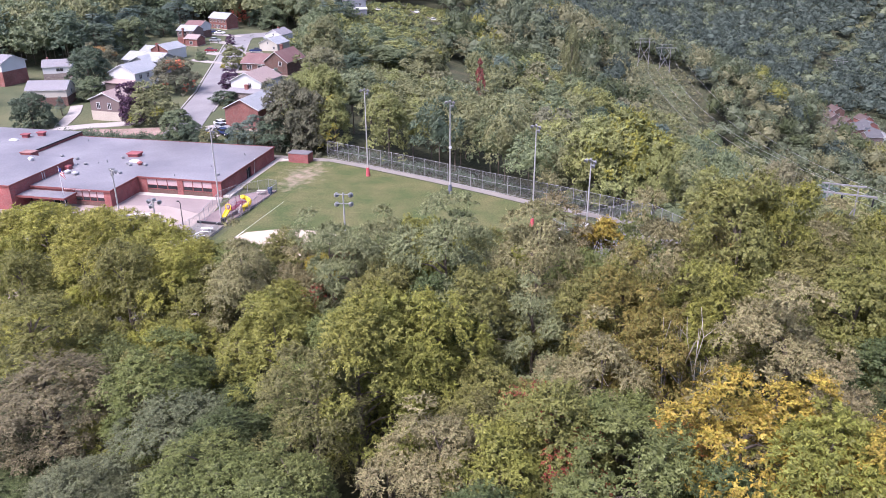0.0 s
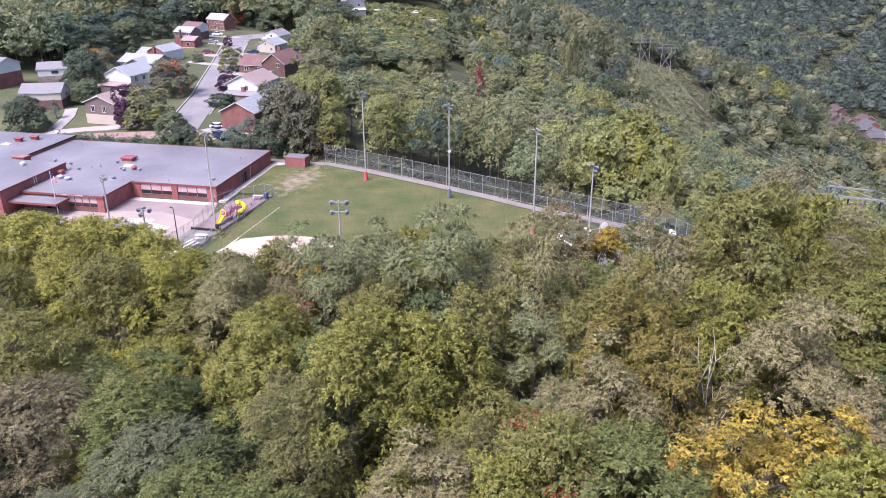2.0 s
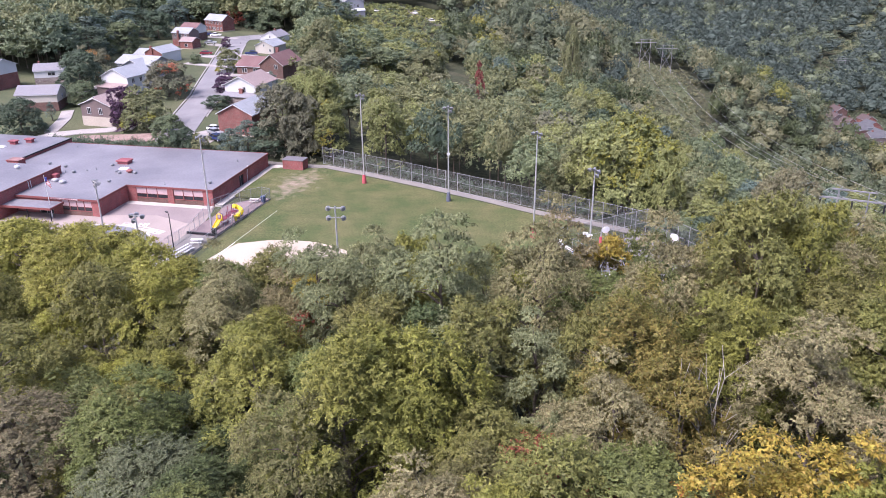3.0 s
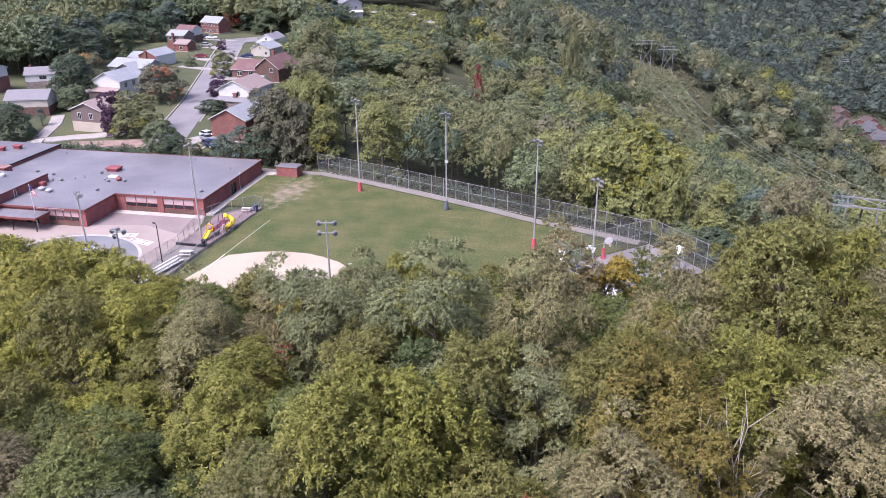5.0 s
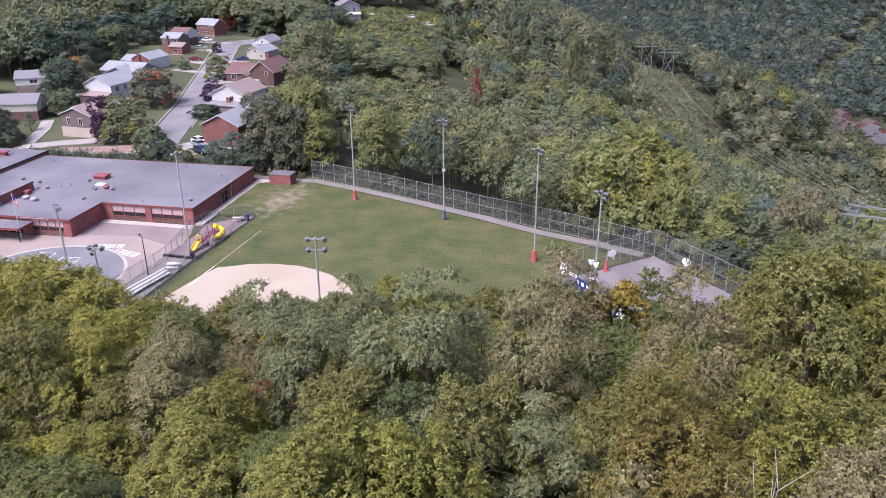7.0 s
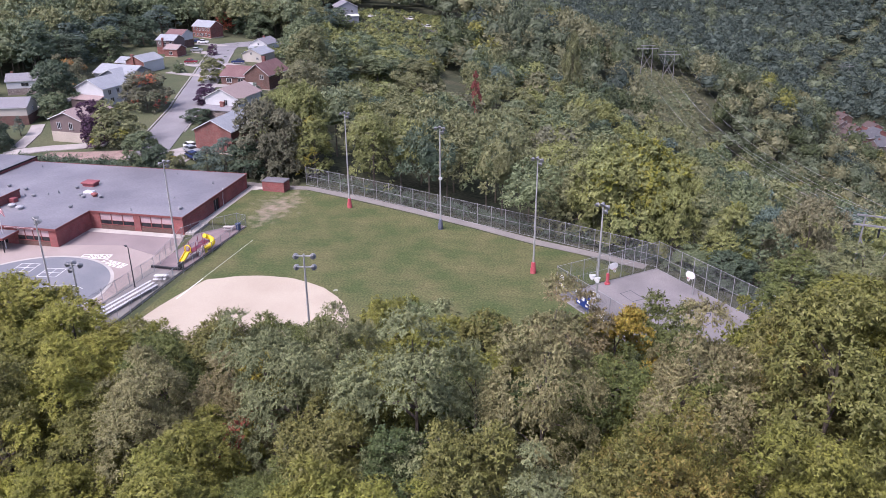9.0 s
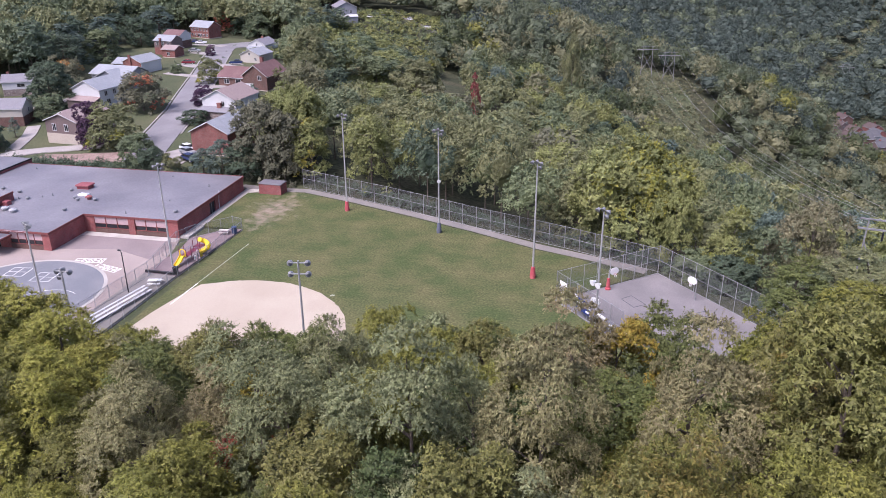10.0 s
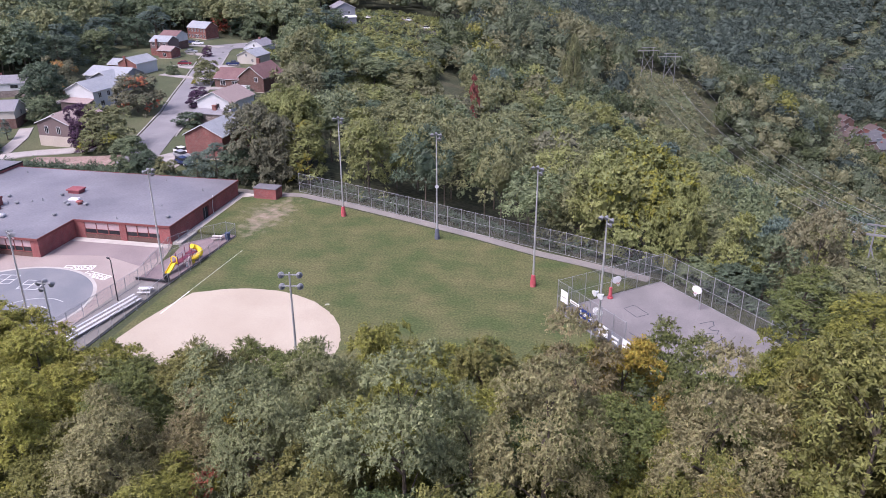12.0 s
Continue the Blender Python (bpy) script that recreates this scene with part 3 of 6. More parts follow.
    rim.prism([(RX + r * math.cos(t), RY + r * math.sin(t)) for r, t in ((RR, a), (RR + 0.5, a), (RR + 0.5, c), (RR, c))], -0.5, -0.33)
solid("circle_kerb", rim, CONCRETE, "pale concrete ring round the play circle", "kerb", kind="structure")


def court_line(ax, ay, bx, by, w, z, material, parent):
    d = Vector((bx - ax, by - ay))
    return part("line", Build().box(0, -w / 2, 0, d.length, w / 2, 0.012, pose(ax, ay, z, 0, 0, math.degrees(math.atan2(d.y, d.x)))), material, parent)


# hopscotch grids and four-square courts, painted
for hx, hy, turn in ((-53.9, -22.3, 10), (-49.8, -23.4, -14)):
    grid = thing("hopscotch", pose(hx, hy, -0.375, 0, 0, turn), "white painted hopscotch grid on the yard", "hopscotch", "hopscotch grids", "structure")
    for a, c, d, e in ((0, 0, 4.6, 0), (0, 1.5, 4.6, 1.5), (0, 0, 0, 1.5), (4.6, 0, 4.6, 1.5), (0, 0.75, 1.2, 0.75), (1.2, 0, 1.2, 1.5), (1.2, 0, 2.2, 1.5), (1.2, 1.5, 2.2, 0), (2.2, 0, 2.2, 1.5), (2.2, 0, 3.1, 1.5), (3.1, 0, 2.2, 1.5), (3.1, 0, 3.1, 1.5), (3.1, 0.75, 3.8, 0.75), (3.8, 0, 3.8, 1.5), (3.8, 0, 4.6, 1.5), (4.6, 0, 3.8, 1.5)):
        court_line(a, c, d, e, 0.16, 0.0, LINE, grid)
for hx, hy, turn in ((-61.2, -28.8, 6), (-56.0, -29.7, 6)):
    grid = thing("four_square", pose(hx, hy, -0.352, 0, 0, turn), "thin white painted four-square court on the play circle", "court lines", "four-square courts", "structure")
    for a, c, d, e in ((0, 0, 3, 0), (0, 1.5, 3, 1.5), (0, 3, 3, 3), (0, 0, 0, 3), (1.5, 0, 1.5, 3), (3, 0, 3, 3)):
        court_line(a, c, d, e, 0.1, 0.0, LINE, grid)
arcs = thing("painted_arcs", pose(0, 0, -0.352), "faint white painted arcs on the play circle", "court lines", kind="structure")
for r in (2.6, 5.0):
    pts = ring_arc(-49.0, -36.5, r, 60, 240, 18)
    for (a, c), (d, e) in zip(pts, pts[1:]):
        court_line(a, c, d, e, 0.08, 0.0, LINE, arcs)
sheet("play_pad", [(-40.3, -24.3), (-35.0, -24.6), (-33.6, -5.0), (-35.5, -4.6), (-40.4, -10.0), (-39.6, -15)], -0.6, 0.03, RUBBER, "reddish-grey play surface beside the school", "pavement")
sheet("bleacher_pad", [(-40.6, -45), (-35.5, -45), (-35.0, -24.7), (-40.2, -24.4)], -0.6, 0.03, PATHWAY, "worn asphalt strip under the bleachers", "pavement")
# basketball court: x runs along the far side, y towards the camera
COURT_AT = pose(21.2, -21.9, 0.0, 0, 0, math.degrees(math.atan2(11.9, 14.2)))
pad = solid("basketball_court", Build().box(-0.15, -26, -0.3, 18.7, 0.15, 0.03), COURT, "worn grey asphalt basketball court", "court", kind="structure", m=COURT_AT)
keys = thing("court_marking", COURT_AT, "crack-sealed dark lines on the basketball court asphalt", "court lines", kind="structure")
crack = [(14.0, -12.1), (16.0, -12.4), (15.2, -13.4), (14.1, -13.5), (14.0, -14.2), (14.8, -14.5), (13.9, -15.2), (12.9, -14.5), (12.0, -14.5), (11.3, -16.8), (14.1, -16.2), (13.1, -16.7), (13.1, -17.9)]
for (a, c), (d, e) in zip(crack, crack[1:]):
    part("line", Build().box(0, -0.05, 0.031, math.hypot(d - a, e - c), 0.05, 0.042, pose(a, c, 0, 0, 0, math.degrees(math.atan2(e - c, d - a)))), DARKLINE, keys)
for a, c, d, e in ((8.2, -4.0, 10.1, -3.9), (10.1, -3.9, 10.0, -6.9), (10.0, -6.9, 8.0, -6.8), (8.0, -6.8, 8.2, -4.0), (4.4, -9.5, 4.4, -17)):
    part("line", Build().box(0, -0.04, 0.031, math.hypot(d - a, e - c), 0.04, 0.042, pose(a, c, 0, 0, 0, math.degrees(math.atan2(e - c, d - a)))), DARKLINE, keys)

# street, drives and walks of the neighbourhood
drape("road", [(-70, 24), (-76, 42), (-83, 66), (-94, 94), (-108, 130), (-120, 160), (-126, 178)], 8.6, ASPHALT, "worn grey residential street", "road", 0.08)
drape("road", [(-126, 176), (-118, 190), (-100, 196)], 12, ASPHALT, "worn grey turning end of the street", "road", 0.10)
for line in ([(-80.8, 41), (-87.6, 64.5), (-98.6, 92.5), (-112.7, 128.5), (-124.5, 158)], [(-71.5, 43.5), (-78.6, 67), (-89.5, 95), (-103.5, 131), (-115.5, 161)]):
    drape("kerb", line, 0.4, DRIVE, "pale concrete kerb and gutter of the street", "kerb", 0.17)
for line, w in (([(-107, 25), (-98, 30.5), (-86, 34)], 4.4), ([(-106, 29), (-110, 40), (-114, 47)], 3.2), ([(-98, 108), (-116, 114)], 3), ([(-111, 126), (-120, 130)], 4), ([(-118, 152), (-129, 157)], 4.5), ([(-126, 176), (-140, 178)], 4.5), ([(-104, 128), (-98, 133)], 4.5), ([(-93, 93), (-84, 97)], 4), ([(-66, 22), (-60, 31)], 8), ([(-125, 62), (-121, 80), (-112, 92)], 3.4)):
    drape("driveway", line, w, DRIVE, "worn pale concrete driveway", "driveway", 0.14)
drape("garden_bed", [(-96, 24.6), (-75, 26.0)], 5.0, SOIL, "reddish bare soil bed behind the school", "soil", 0.1)
drape("ridge_road", [(-84, 290), (-72, 272), (-56, 262)], 3.4, PATHWAY, "pale gravel lane on the far ridge", "road", 0.15)

# ---- school ----
def school():
    s = thing("school_building", pose(0, 0, 0), "single-storey red brick school with a flat grey roof", "school")
    g = -0.45

    def wall(x0, y0, x1, y1, z1, name="wall", mat=BRICK, z0=g):
        return part(name, Build().box(x0, y0, z0, x1, y1, z1), mat, s)

    top = 2.62
    # main hall: east wall with a door opening, north wall, closed west
    wall(-42.9, -9.85, -42.6, 1.2, top)
    wall(-42.9, 3.4, -42.6, 15.1, top)
    wall(-42.9, 1.2, -42.6, 3.4, top, z0=1.95)
    wall(-91, 14.8, -42.9, 15.1, top)
    door = part("door", Build().box(-42.95, 1.25, g + 0.05, -42.85, 3.35, 1.93), BLACKSTEEL, s, "dark double door set back in the wall")
    part("door_frame", Build().box(-42.84, 2.26, g + 0.05, -42.8, 2.34, 1.93), STEEL, door)
    # recessed facade with two banks of windows
    wall(-44.6, -9.85, -42.9, -9.55, top)
    wall(-60.3, -9.85, -58.3, -9.55, top)
    wall(-51.8, -9.95, -50.6, -9.5, top, "pier")

    def bank(x0, x1, y, bays):
        """A window bank facing south: brick sill wall, dark glass, pale panels, mullions."""
        wall(x0, y, x1, y + 0.3, 0.45, "sill_wall", BRICK_DARK)
        part("sill", Build().box(x0, y - 0.06, 0.45, x1, y + 0.3, 0.53), FASCIA, s)
        step = (x1 - x0) / bays
        for i in range(bays):
            a, c = x0 + i * step, x0 + (i + 1) * step
            w = part("window", Build().box(a + 0.07, y + 0.12, 0.53, c - 0.07, y + 0.18, 1.22), GLASS, s, "dark glass of a window")
            part("window_panel", Build().box(a + 0.07, y + 0.08, 1.28, c - 0.07, y + 0.2, top), PANEL, w, "pale pink-grey upper panel")
            part("mullion", Build().box(a - 0.07, y + 0.02, 0.53, a + 0.07, y + 0.24, top), FASCIA, w)
            part("transom", Build().box(a + 0.07, y + 0.04, 1.22, c - 0.07, y + 0.22, 1.28), FASCIA, w)

    bank(-58.3, -51.8, -9.85, 3)
    bank(-50.6, -44.6, -9.85, 3)
    # wing that comes forward, with its own windows and the entrance
    wall(-60.5, -18.85, -60.2, -9.85, top)
    wall(-61.6, -18.85, -60.5, -18.55, top)
    bank(-67.6, -61.6, -18.85, 4)
    wall(-69.6, -18.85, -67.6, -18.55, top)
    wall(-77.0, -18.85, -72.6, -18.55, top)
    wall(-72.6, -18.85, -69.6, -18.55, top, z0=1.75)
    door = part("door", Build().box(-72.55, -18.7, g + 0.05, -69.65, -18.62, 1.74), GLASS, s, "dark glazed entrance doors")
    for x in (-72.55, -71.14, -69.75):
        part("door_frame", Build().box(x, -18.74, g + 0.05, x + 0.08, -18.71, 1.74), STEEL, door)
    # roof of hall and wing, with its upstand
    part("roof", Build().box(-91, -9.85, top, -42.45, 15.25, top + 0.16).box(-77, -19.05, top, -60.05, -9.85, top + 0.16), ROOF, s, "grey flat roof membrane with pale worn streaks")
    trim = Build()
    for x0, y0, x1, y1 in ((-42.52, -9.9, -42.4, 15.3), (-91, 15.19, -42.52, 15.3), (-60.14, -10.0, -42.52, -9.88), (-60.14, -19.12, -60.02, -10.0), (-77, -19.12, -60.14, -19.0)):
        trim.box(x0, y0, top - 0.14, x1, y1, top + 0.22)
    part("fascia", trim, FASCIA, s, "dark red metal roof edge")
    # taller block
    tall = 4.2
    wall(-77.3, -24.0, -77.0, -5.7, tall)
    wall(-112, -24.0, -77.3, -23.7, tall)
    wall(-112, -6.0, -77.3, -5.7, tall)
    part("roof", Build().box(-112, -24.0, tall, -76.95, -5.65, tall + 0.14), ROOF, s, "grey flat roof of the taller block")
    trim = Build().box(-77.02, -24.1, tall - 0.1, -76.9, -5.6, tall + 0.2).box(-112, -24.12, tall - 0.1, -77.02, -24.0, tall + 0.2)
    part("fascia", trim, FASCIA, s)
    w = part("window", Build().box(-77.02, -19.3, 0.0, -76.96, -18.2, 1.1), GLASS, s)
    part("window_frame", Build().box(-77.0, -18.8, 0.0, -76.93, -18.72, 1.1), STEEL, w)
    part("downpipe", Build().tube((-76.9, -15.2, g), (-76.9, -15.2, tall), 0.07), ALUMINIUM, s, "pale downpipe")
    part("downpipe", Build().tube((-76.9, -14.6, g), (-76.9, -14.6, tall), 0.07), ALUMINIUM, s)
    # raised roof to the north-west
    high = 3.35
    wall(-130, 16.3, -90.7, 16.6, high)
    wall(-91.0, -5.6, -90.7, 16.3, high)
    part("roof", Build().box(-130, -5.6, high, -90.65, 16.6, high + 0.14), ROOF, s)
    part("fascia", Build().box(-90.72, -5.6, high - 0.06, -90.6, 16.7, high + 0.2), BLACKSTEEL, s, "black roof edge")
    part("chimney", Build().box(-90.3, -4.4, top, -87.6, -2.4, 4.3).box(-90.4, -4.5, 4.3, -87.5, -2.3, 4.42), BRICK, s, "square red brick chimney block")
    # entrance canopy
    can = part("canopy", Build().box(-76.9, -22.8, 2.0, -67.0, -19.15, 2.16), ROOF, s, "flat grey entrance canopy")
    part("fascia", Build().box(-77.0, -22.9, 1.82, -66.9, -22.8, 2.2).box(-67.0, -22.8, 1.82, -66.9, -19.1, 2.2), FASCIA, can)
    for x in (-67.4, -72.0):
        part("post", Build().tube((x, -22.5, g), (x, -22.5, 1.98), 0.09), BLACKSTEEL, can)
    # sign over the windows: worn lettering kept as plain bars
    sign = part("sign", Build().box(-69.4, -19.24, 2.56, -64.0, -19.14, 2.8), PANEL, s, "white name board with illegible dark lettering")
    for x, w in ((-69.2, 1.6), (-67.4, 0.5), (-66.7, 2.4)):
        part("lettering", Build().box(x, -19.27, 2.62, x + w, -19.242, 2.74), FASCIA, sign)
    # roof fittings
    z = top + 0.16

    def vent(x, y, r, h, mat=LAMPGREY, z=z):
        part("roof_vent", Build().lathe([(r * 0.7, z), (r * 0.7, z + h * 0.45), (r * 1.15, z + h * 0.5), (r * 1.1, z + h * 0.75), (r * 0.55, z + h), (0.02, z + h * 1.05)], 12), mat, s, m=pose(x, y, 0))

    for x, y in ((-83.4, -0.7), (-78.9, -1.9), (-74.9, -4.9), (-65.5, -3.8), (-70.0, 0.7), (-62.4, -3.2), (-64.4, -9.0), (-66.6, -3.0), (-42.9 - 2, -6.2)):
        vent(x, y, 0.36, 0.5)
    for x, y in ((-74.8, -10.6), (-72.7, -11.3)):
        vent(x, y, 0.6, 0.65, STEEL)
    vent(-63.9, -2.8, 0.55, 0.7, BRICK)
    vent(-84.0, -9.0, 0.5, 0.8, ALUMINIUM, tall + 0.1)
    for x, y in ((-100.0, 9.6), (-97.5, 11.6), (-104.0, 4.2)):
        part("roof_vent", Build().rounded(x - 0.8, y - 0.5, high + 0.1, x + 0.8, y + 0.5, high + 0.8, 0.12).rounded(x - 1.0, y - 0.7, high + 0.8, x + 1.0, y + 0.7, high + 1.0, 0.08), REDMETAL, s, "square red roof vent")
    part("skylight", Build().rounded(-101.9, 6.2, high + 0.1, -99.9, 7.4, high + 0.4, 0.15), ALUMINIUM, s)
    part("rooftop_unit", Build().rounded(-69.8, 2.0, z, -67.4, 3.8, z + 0.55, 0.1).rounded(-70.0, 1.8, z + 0.55, -67.2, 4.0, z + 0.8, 0.08), REDMETAL, s, "red rooftop ventilator with a flat hood")
    part("rooftop_unit", Build().rounded(-77.0, -8.9, z, -75.8, -7.7, z + 0.8, 0.1), REDMETAL, s, "small red rooftop ventilator")
    part("skylight", Build().rounded(-67.2, -1.6, z, -65.2, -0.4, z + 0.35, 0.15), ALUMINIUM, s, "low grey metal roof hatch")
    for x, y, h in ((-71.6, -2.4, 1.0), (-76.6, -5.0, 0.7), (-53.0, -8.4, 0.8), (-46.0, 8.0, 0.9), (-86.0, 12.0, 0.7), (-56.0, 12.5, 0.6), (-49.0, -1.0, 0.5), (-73.0, -3.4, 0.6)):
        part("pipe", Build().tube((x, y, z), (x, y, z + h * 0.55), 0.07, 0.07, 8).tube((x, y, z), (x, y, z + 0.15), 0.16, 0.12, 8), LAMPGREY, s)
    part("conduit", Build().path([(-42.45, 4.5, g), (-42.45, 4.5, 1.4), (-42.45, 5.0, 3.2)], 0.05), ALUMINIUM, s)
    return s


school()
# brick store beside the path
def shed():
    s = thing("storage_shed", pose(-36.3, 13.4, 0, 0, 0, -3), "small flat-roofed red brick storage shed", "shed")
    part("wall", Build().box(-2.3, 0, -0.3, 2.3, 2.6, 2.0), BRICK, s)
    part("roof", Build().rounded(-2.4, -0.1, 2.0, 2.4, 2.7, 2.16, 0.05), ROOF, s)


shed()

# ---- field: lights, fences, courts, play things ----
def light_pole(m, heads, pad=""):
    """A tall steel pole with a cluster of floodlights, facing south by east, and a pad round its foot."""
    p = thing("light_pole", m, "tall galvanised steel pole with floodlights", "light pole", "field light poles")
    part("pole", Build().tube((0, 0, -0.4), (0, 0, 9), 0.15, 0.125, 12).tube((0, 0, 9), (0, 0, 17.8), 0.125, 0.085, 12), STEEL, p)
    for k, (x, z) in enumerate(heads):
        bar = part("crossarm", Build().box(min(0, x), -0.05, z - 0.05, max(0, x) + 0.02, 0.05, z + 0.05), STEEL, p)
        b = Build().lathe([(0.1, 0.0), (0.16, 0.1), (0.28, 0.36), (0.32, 0.42), (0.3, 0.45)], 12, pose(x, 0.05, z + 0.1, 128, 0, 0))
        head = part("floodlight", b, LAMPGREY, bar, "round grey floodlight")
    if pad:
        part("foot_pad", Build().lathe([(0.42, 0.0), (0.44, 0.5), (0.36, 1.1), (0.3, 1.75), (0.24, 1.8)], 12), PINKPAD if pad == "red" else BLUEPAD, p, "faded red foam foot pad" if pad == "red" else "dark grey foot pad")
    return p


LX, LY, LZ = -1.75, -55.9, 1.056
SQUARE = ((-0.85, 17.6), (0.85, 17.6), (-0.85, 16.5), (0.85, 16.5))
CLUSTER = ((-0.7, 17.7), (0.7, 17.7), (0.0, 17.9), (0.5, 17.1))
light_pole(pose(-18.7, 7.4, 0, 0, 0, 12), CLUSTER, "red")
light_pole(pose(0, 0, 0, 0, 0, 0), CLUSTER, "grey")
light_pole(pose(17.3, -15.1, 0, 0, 0, -20), CLUSTER, "red")
light_pole(pose(26.6, -33.0, 0, 0, 0, -30), CLUSTER)
light_pole(pose(-35.7, -23.8, 0, 0, 0, 60) @ Matrix.Diagonal((1, 1, 0.955, 1)), CLUSTER)
light_pole(pose(LX, LY, 0, 0, 0, 190) @ Matrix.Diagonal((1, 1, LZ, 1)), SQUARE)
light_pole(pose(-37.2, -48.9, -0.4, 0, 0, 150), CLUSTER)
light_pole(pose(-24.15, -60.3, 0, 0, 0, 180), CLUSTER)
horn = thing("loudspeaker", pose(0, -0.2, 9.4, 100, 0, 20), "white horn loudspeaker on the light pole", "loudspeaker")
part("horn", Build().lathe([(0.08, 0), (0.12, 0.2), (0.3, 0.5), (0.33, 0.52)], 12), SIGNWHITE, horn)
horn = thing("loudspeaker", pose(26.3, -33.2, 8.7, 100, 0, -50), "white horn loudspeakers on the light pole", "loudspeaker")
part("horn", Build().lathe([(0.1, 0), (0.15, 0.2), (0.4, 0.6), (0.42, 0.62)], 12), SIGNWHITE, horn)
part("horn", Build().lathe([(0.1, 0), (0.15, 0.2), (0.4, 0.6), (0.42, 0.62)], 12, pose(0.9, 0, 0, 0, 10, 0)), SIGNWHITE, horn)

POST = {}


def fence(name, line, height, gap, label, rails=(0.0, 0.5, 1.0), base=None, weave=0.13, wire=0.007, group="fences"):
    """Chain-link along a line: each post, rails, and crossing wires."""
    f = thing(name, pose(0, 0, 0), label, "fence", group)
    if height not in POST:
        POST[height] = Build().tube((0, 0, -0.3), (0, 0, height + 0.05), 0.045, 0.045, 8).lathe([(0.06, height + 0.02), (0.06, height + 0.08), (0.02, height + 0.12)], 8).mesh("post", FENCE)
    net = Build()
    for (ax, ay), (bx, by) in zip(line, line[1:]):
        d = Vector((bx - ax, by - ay, 0))
        n = max(1, round(d.length / gap))
        za, zb = (0.0 if base is None else base(ax, ay)), (0.0 if base is None else base(bx, by))
        for i in range(n + 1):
            if i or (ax, ay) == line[0]:
                part("post", POST[height], FENCE, f, m=pose(ax + d.x * i / n, ay + d.y * i / n, za + (zb - za) * i / n))
        for r in rails:
            part("rail", Build().tube((ax, ay, za + 0.06 + r * (height - 0.06)), (bx, by, zb + 0.06 + r * (height - 0.06)), 0.028, 0.028, 6), FENCE, f)
        w, k = d.normalized(), int(d.length / weave)
        for i in range(-int(height / weave), k):
            for sign in (1, -1):
                s0, s1 = i * weave, i * weave + height
                t0, t1 = max(0.0, -s0 / height), min(1.0, (d.length - s0) / height)
                if t1 <= t0:
                    continue
                q = []
                for t in (t0, t1):
                    c = Vector((ax, ay, 0)) + w * (s0 + t * height)
                    zz = t * height if sign > 0 else (1 - t) * height
                    c.z = za + (zb - za) * (s0 + t * height) / d.length + 0.04 + zz * 0.985
                    q += [c - Vector((0, 0, wire)), c + Vector((0, 0, wire))]
                net.add(q, [(0, 2, 3, 1)])
    part("wire_mesh", net, WIRE, f, "grey chain-link wire mesh")
    return f


fence("chain_link_fence", [(-31.5, 18.9), (-12.3, 11.6), (5.8, 3.5), (21.2, -2.7), (35.5, -9.4)], 3.7, 2.75, "tall galvanised chain-link fence along the wood's edge")
cu, cv = Vector((0.766, 0.643)), Vector((0.643, -0.766))
c0 = Vector((21.2, -21.9))


def court_at(u, v):
    q = c0 + cu * u + cv * v
    return (q.x, q.y)


fence("court_fence", [court_at(0, 13.5), court_at(0, 0), court_at(18.6, 0), court_at(18.6, 24)], 4.45, 2.3, "tall galvanised chain-link fence round the basketball court", (0.0, 0.48, 1.0))
fence("yard_fence", [(-41.1, -58), (-40.8, -42.0), (-39.0, -25.2), (-41.1, -13.2)], 2.2, 2.6, "chain-link fence along the school yard", (0.0, 1.0))
fence("field_fence", [(-35.2, -46), (-34.6, -24.6), (-33.3, -5.4)], 1.6, 2.6, "low chain-link fence between bleachers and field", (0.0, 1.0))
fence("pad_fence", [(-33.3, -5.4), (-35.2, -4.8), (-39.6, -9.6), (-41.0, -13.0)], 2.2, 2.4, "chain-link fence behind the playground", (0.0, 1.0))
fence("garden_fence", [(-98, 19.2), (-66, 20.2)], 1.5, 2.6, "low chain-link fence behind the school", (0.0, 1.0), ground_at)


def hoop(m, red=False, group="basketball hoops"):
    """A gooseneck post with a fan-shaped board, a rim and a net; y points to the court."""
    h = thing("basketball_hoop", m, "white fan-shaped basketball board on a bent steel post", "basketball hoop", group)
    part("post", Build().path([(0, 0, -0.2), (0, 0, 2.9), (0, 0.25, 3.3), (0, 0.6, 3.42), (0, 1.15, 3.42)], 0.07, 8), STEEL, h)
    fan = [(-0.32, 2.85), (0.32, 2.85), (0.66, 3.1), (0.72, 3.42), (0.6, 3.7), (0.34, 3.86), (0, 3.9), (-0.34, 3.86), (-0.6, 3.7), (-0.72, 3.42), (-0.66, 3.1)]
    b = Build()
    k = len(fan)
    b.add([(x, 1.15, z) for x, z in fan] + [(x, 1.21, z) for x, z in fan], [tuple(range(k)), tuple(range(2 * k - 1, k - 1, -1))] + [(i, k + i, k + (i + 1) % k, (i + 1) % k) for i in range(k)])
    board = part("backboard", b, SIGNWHITE, h, "white fan-shaped backboard")
    part("ring", Build().path([(0.23 * math.cos(a), 1.5 + 0.23 * math.sin(a), 3.02) for a in [2 * math.pi * i / 12 for i in range(13)]], 0.015), PINKPAD, board)
    net = Build()
    for i in range(12):
        a = 2 * math.pi * i / 12
        for s in (1, -1):
            c = a + s * 0.5
            net.tube((0.22 * math.cos(a), 1.5 + 0.22 * math.sin(a), 3.0), (0.13 * math.cos(c), 1.5 + 0.13 * math.sin(c), 2.58), 0.01, 0.01, 3)
    part("net", net, SIGNWHITE, board)
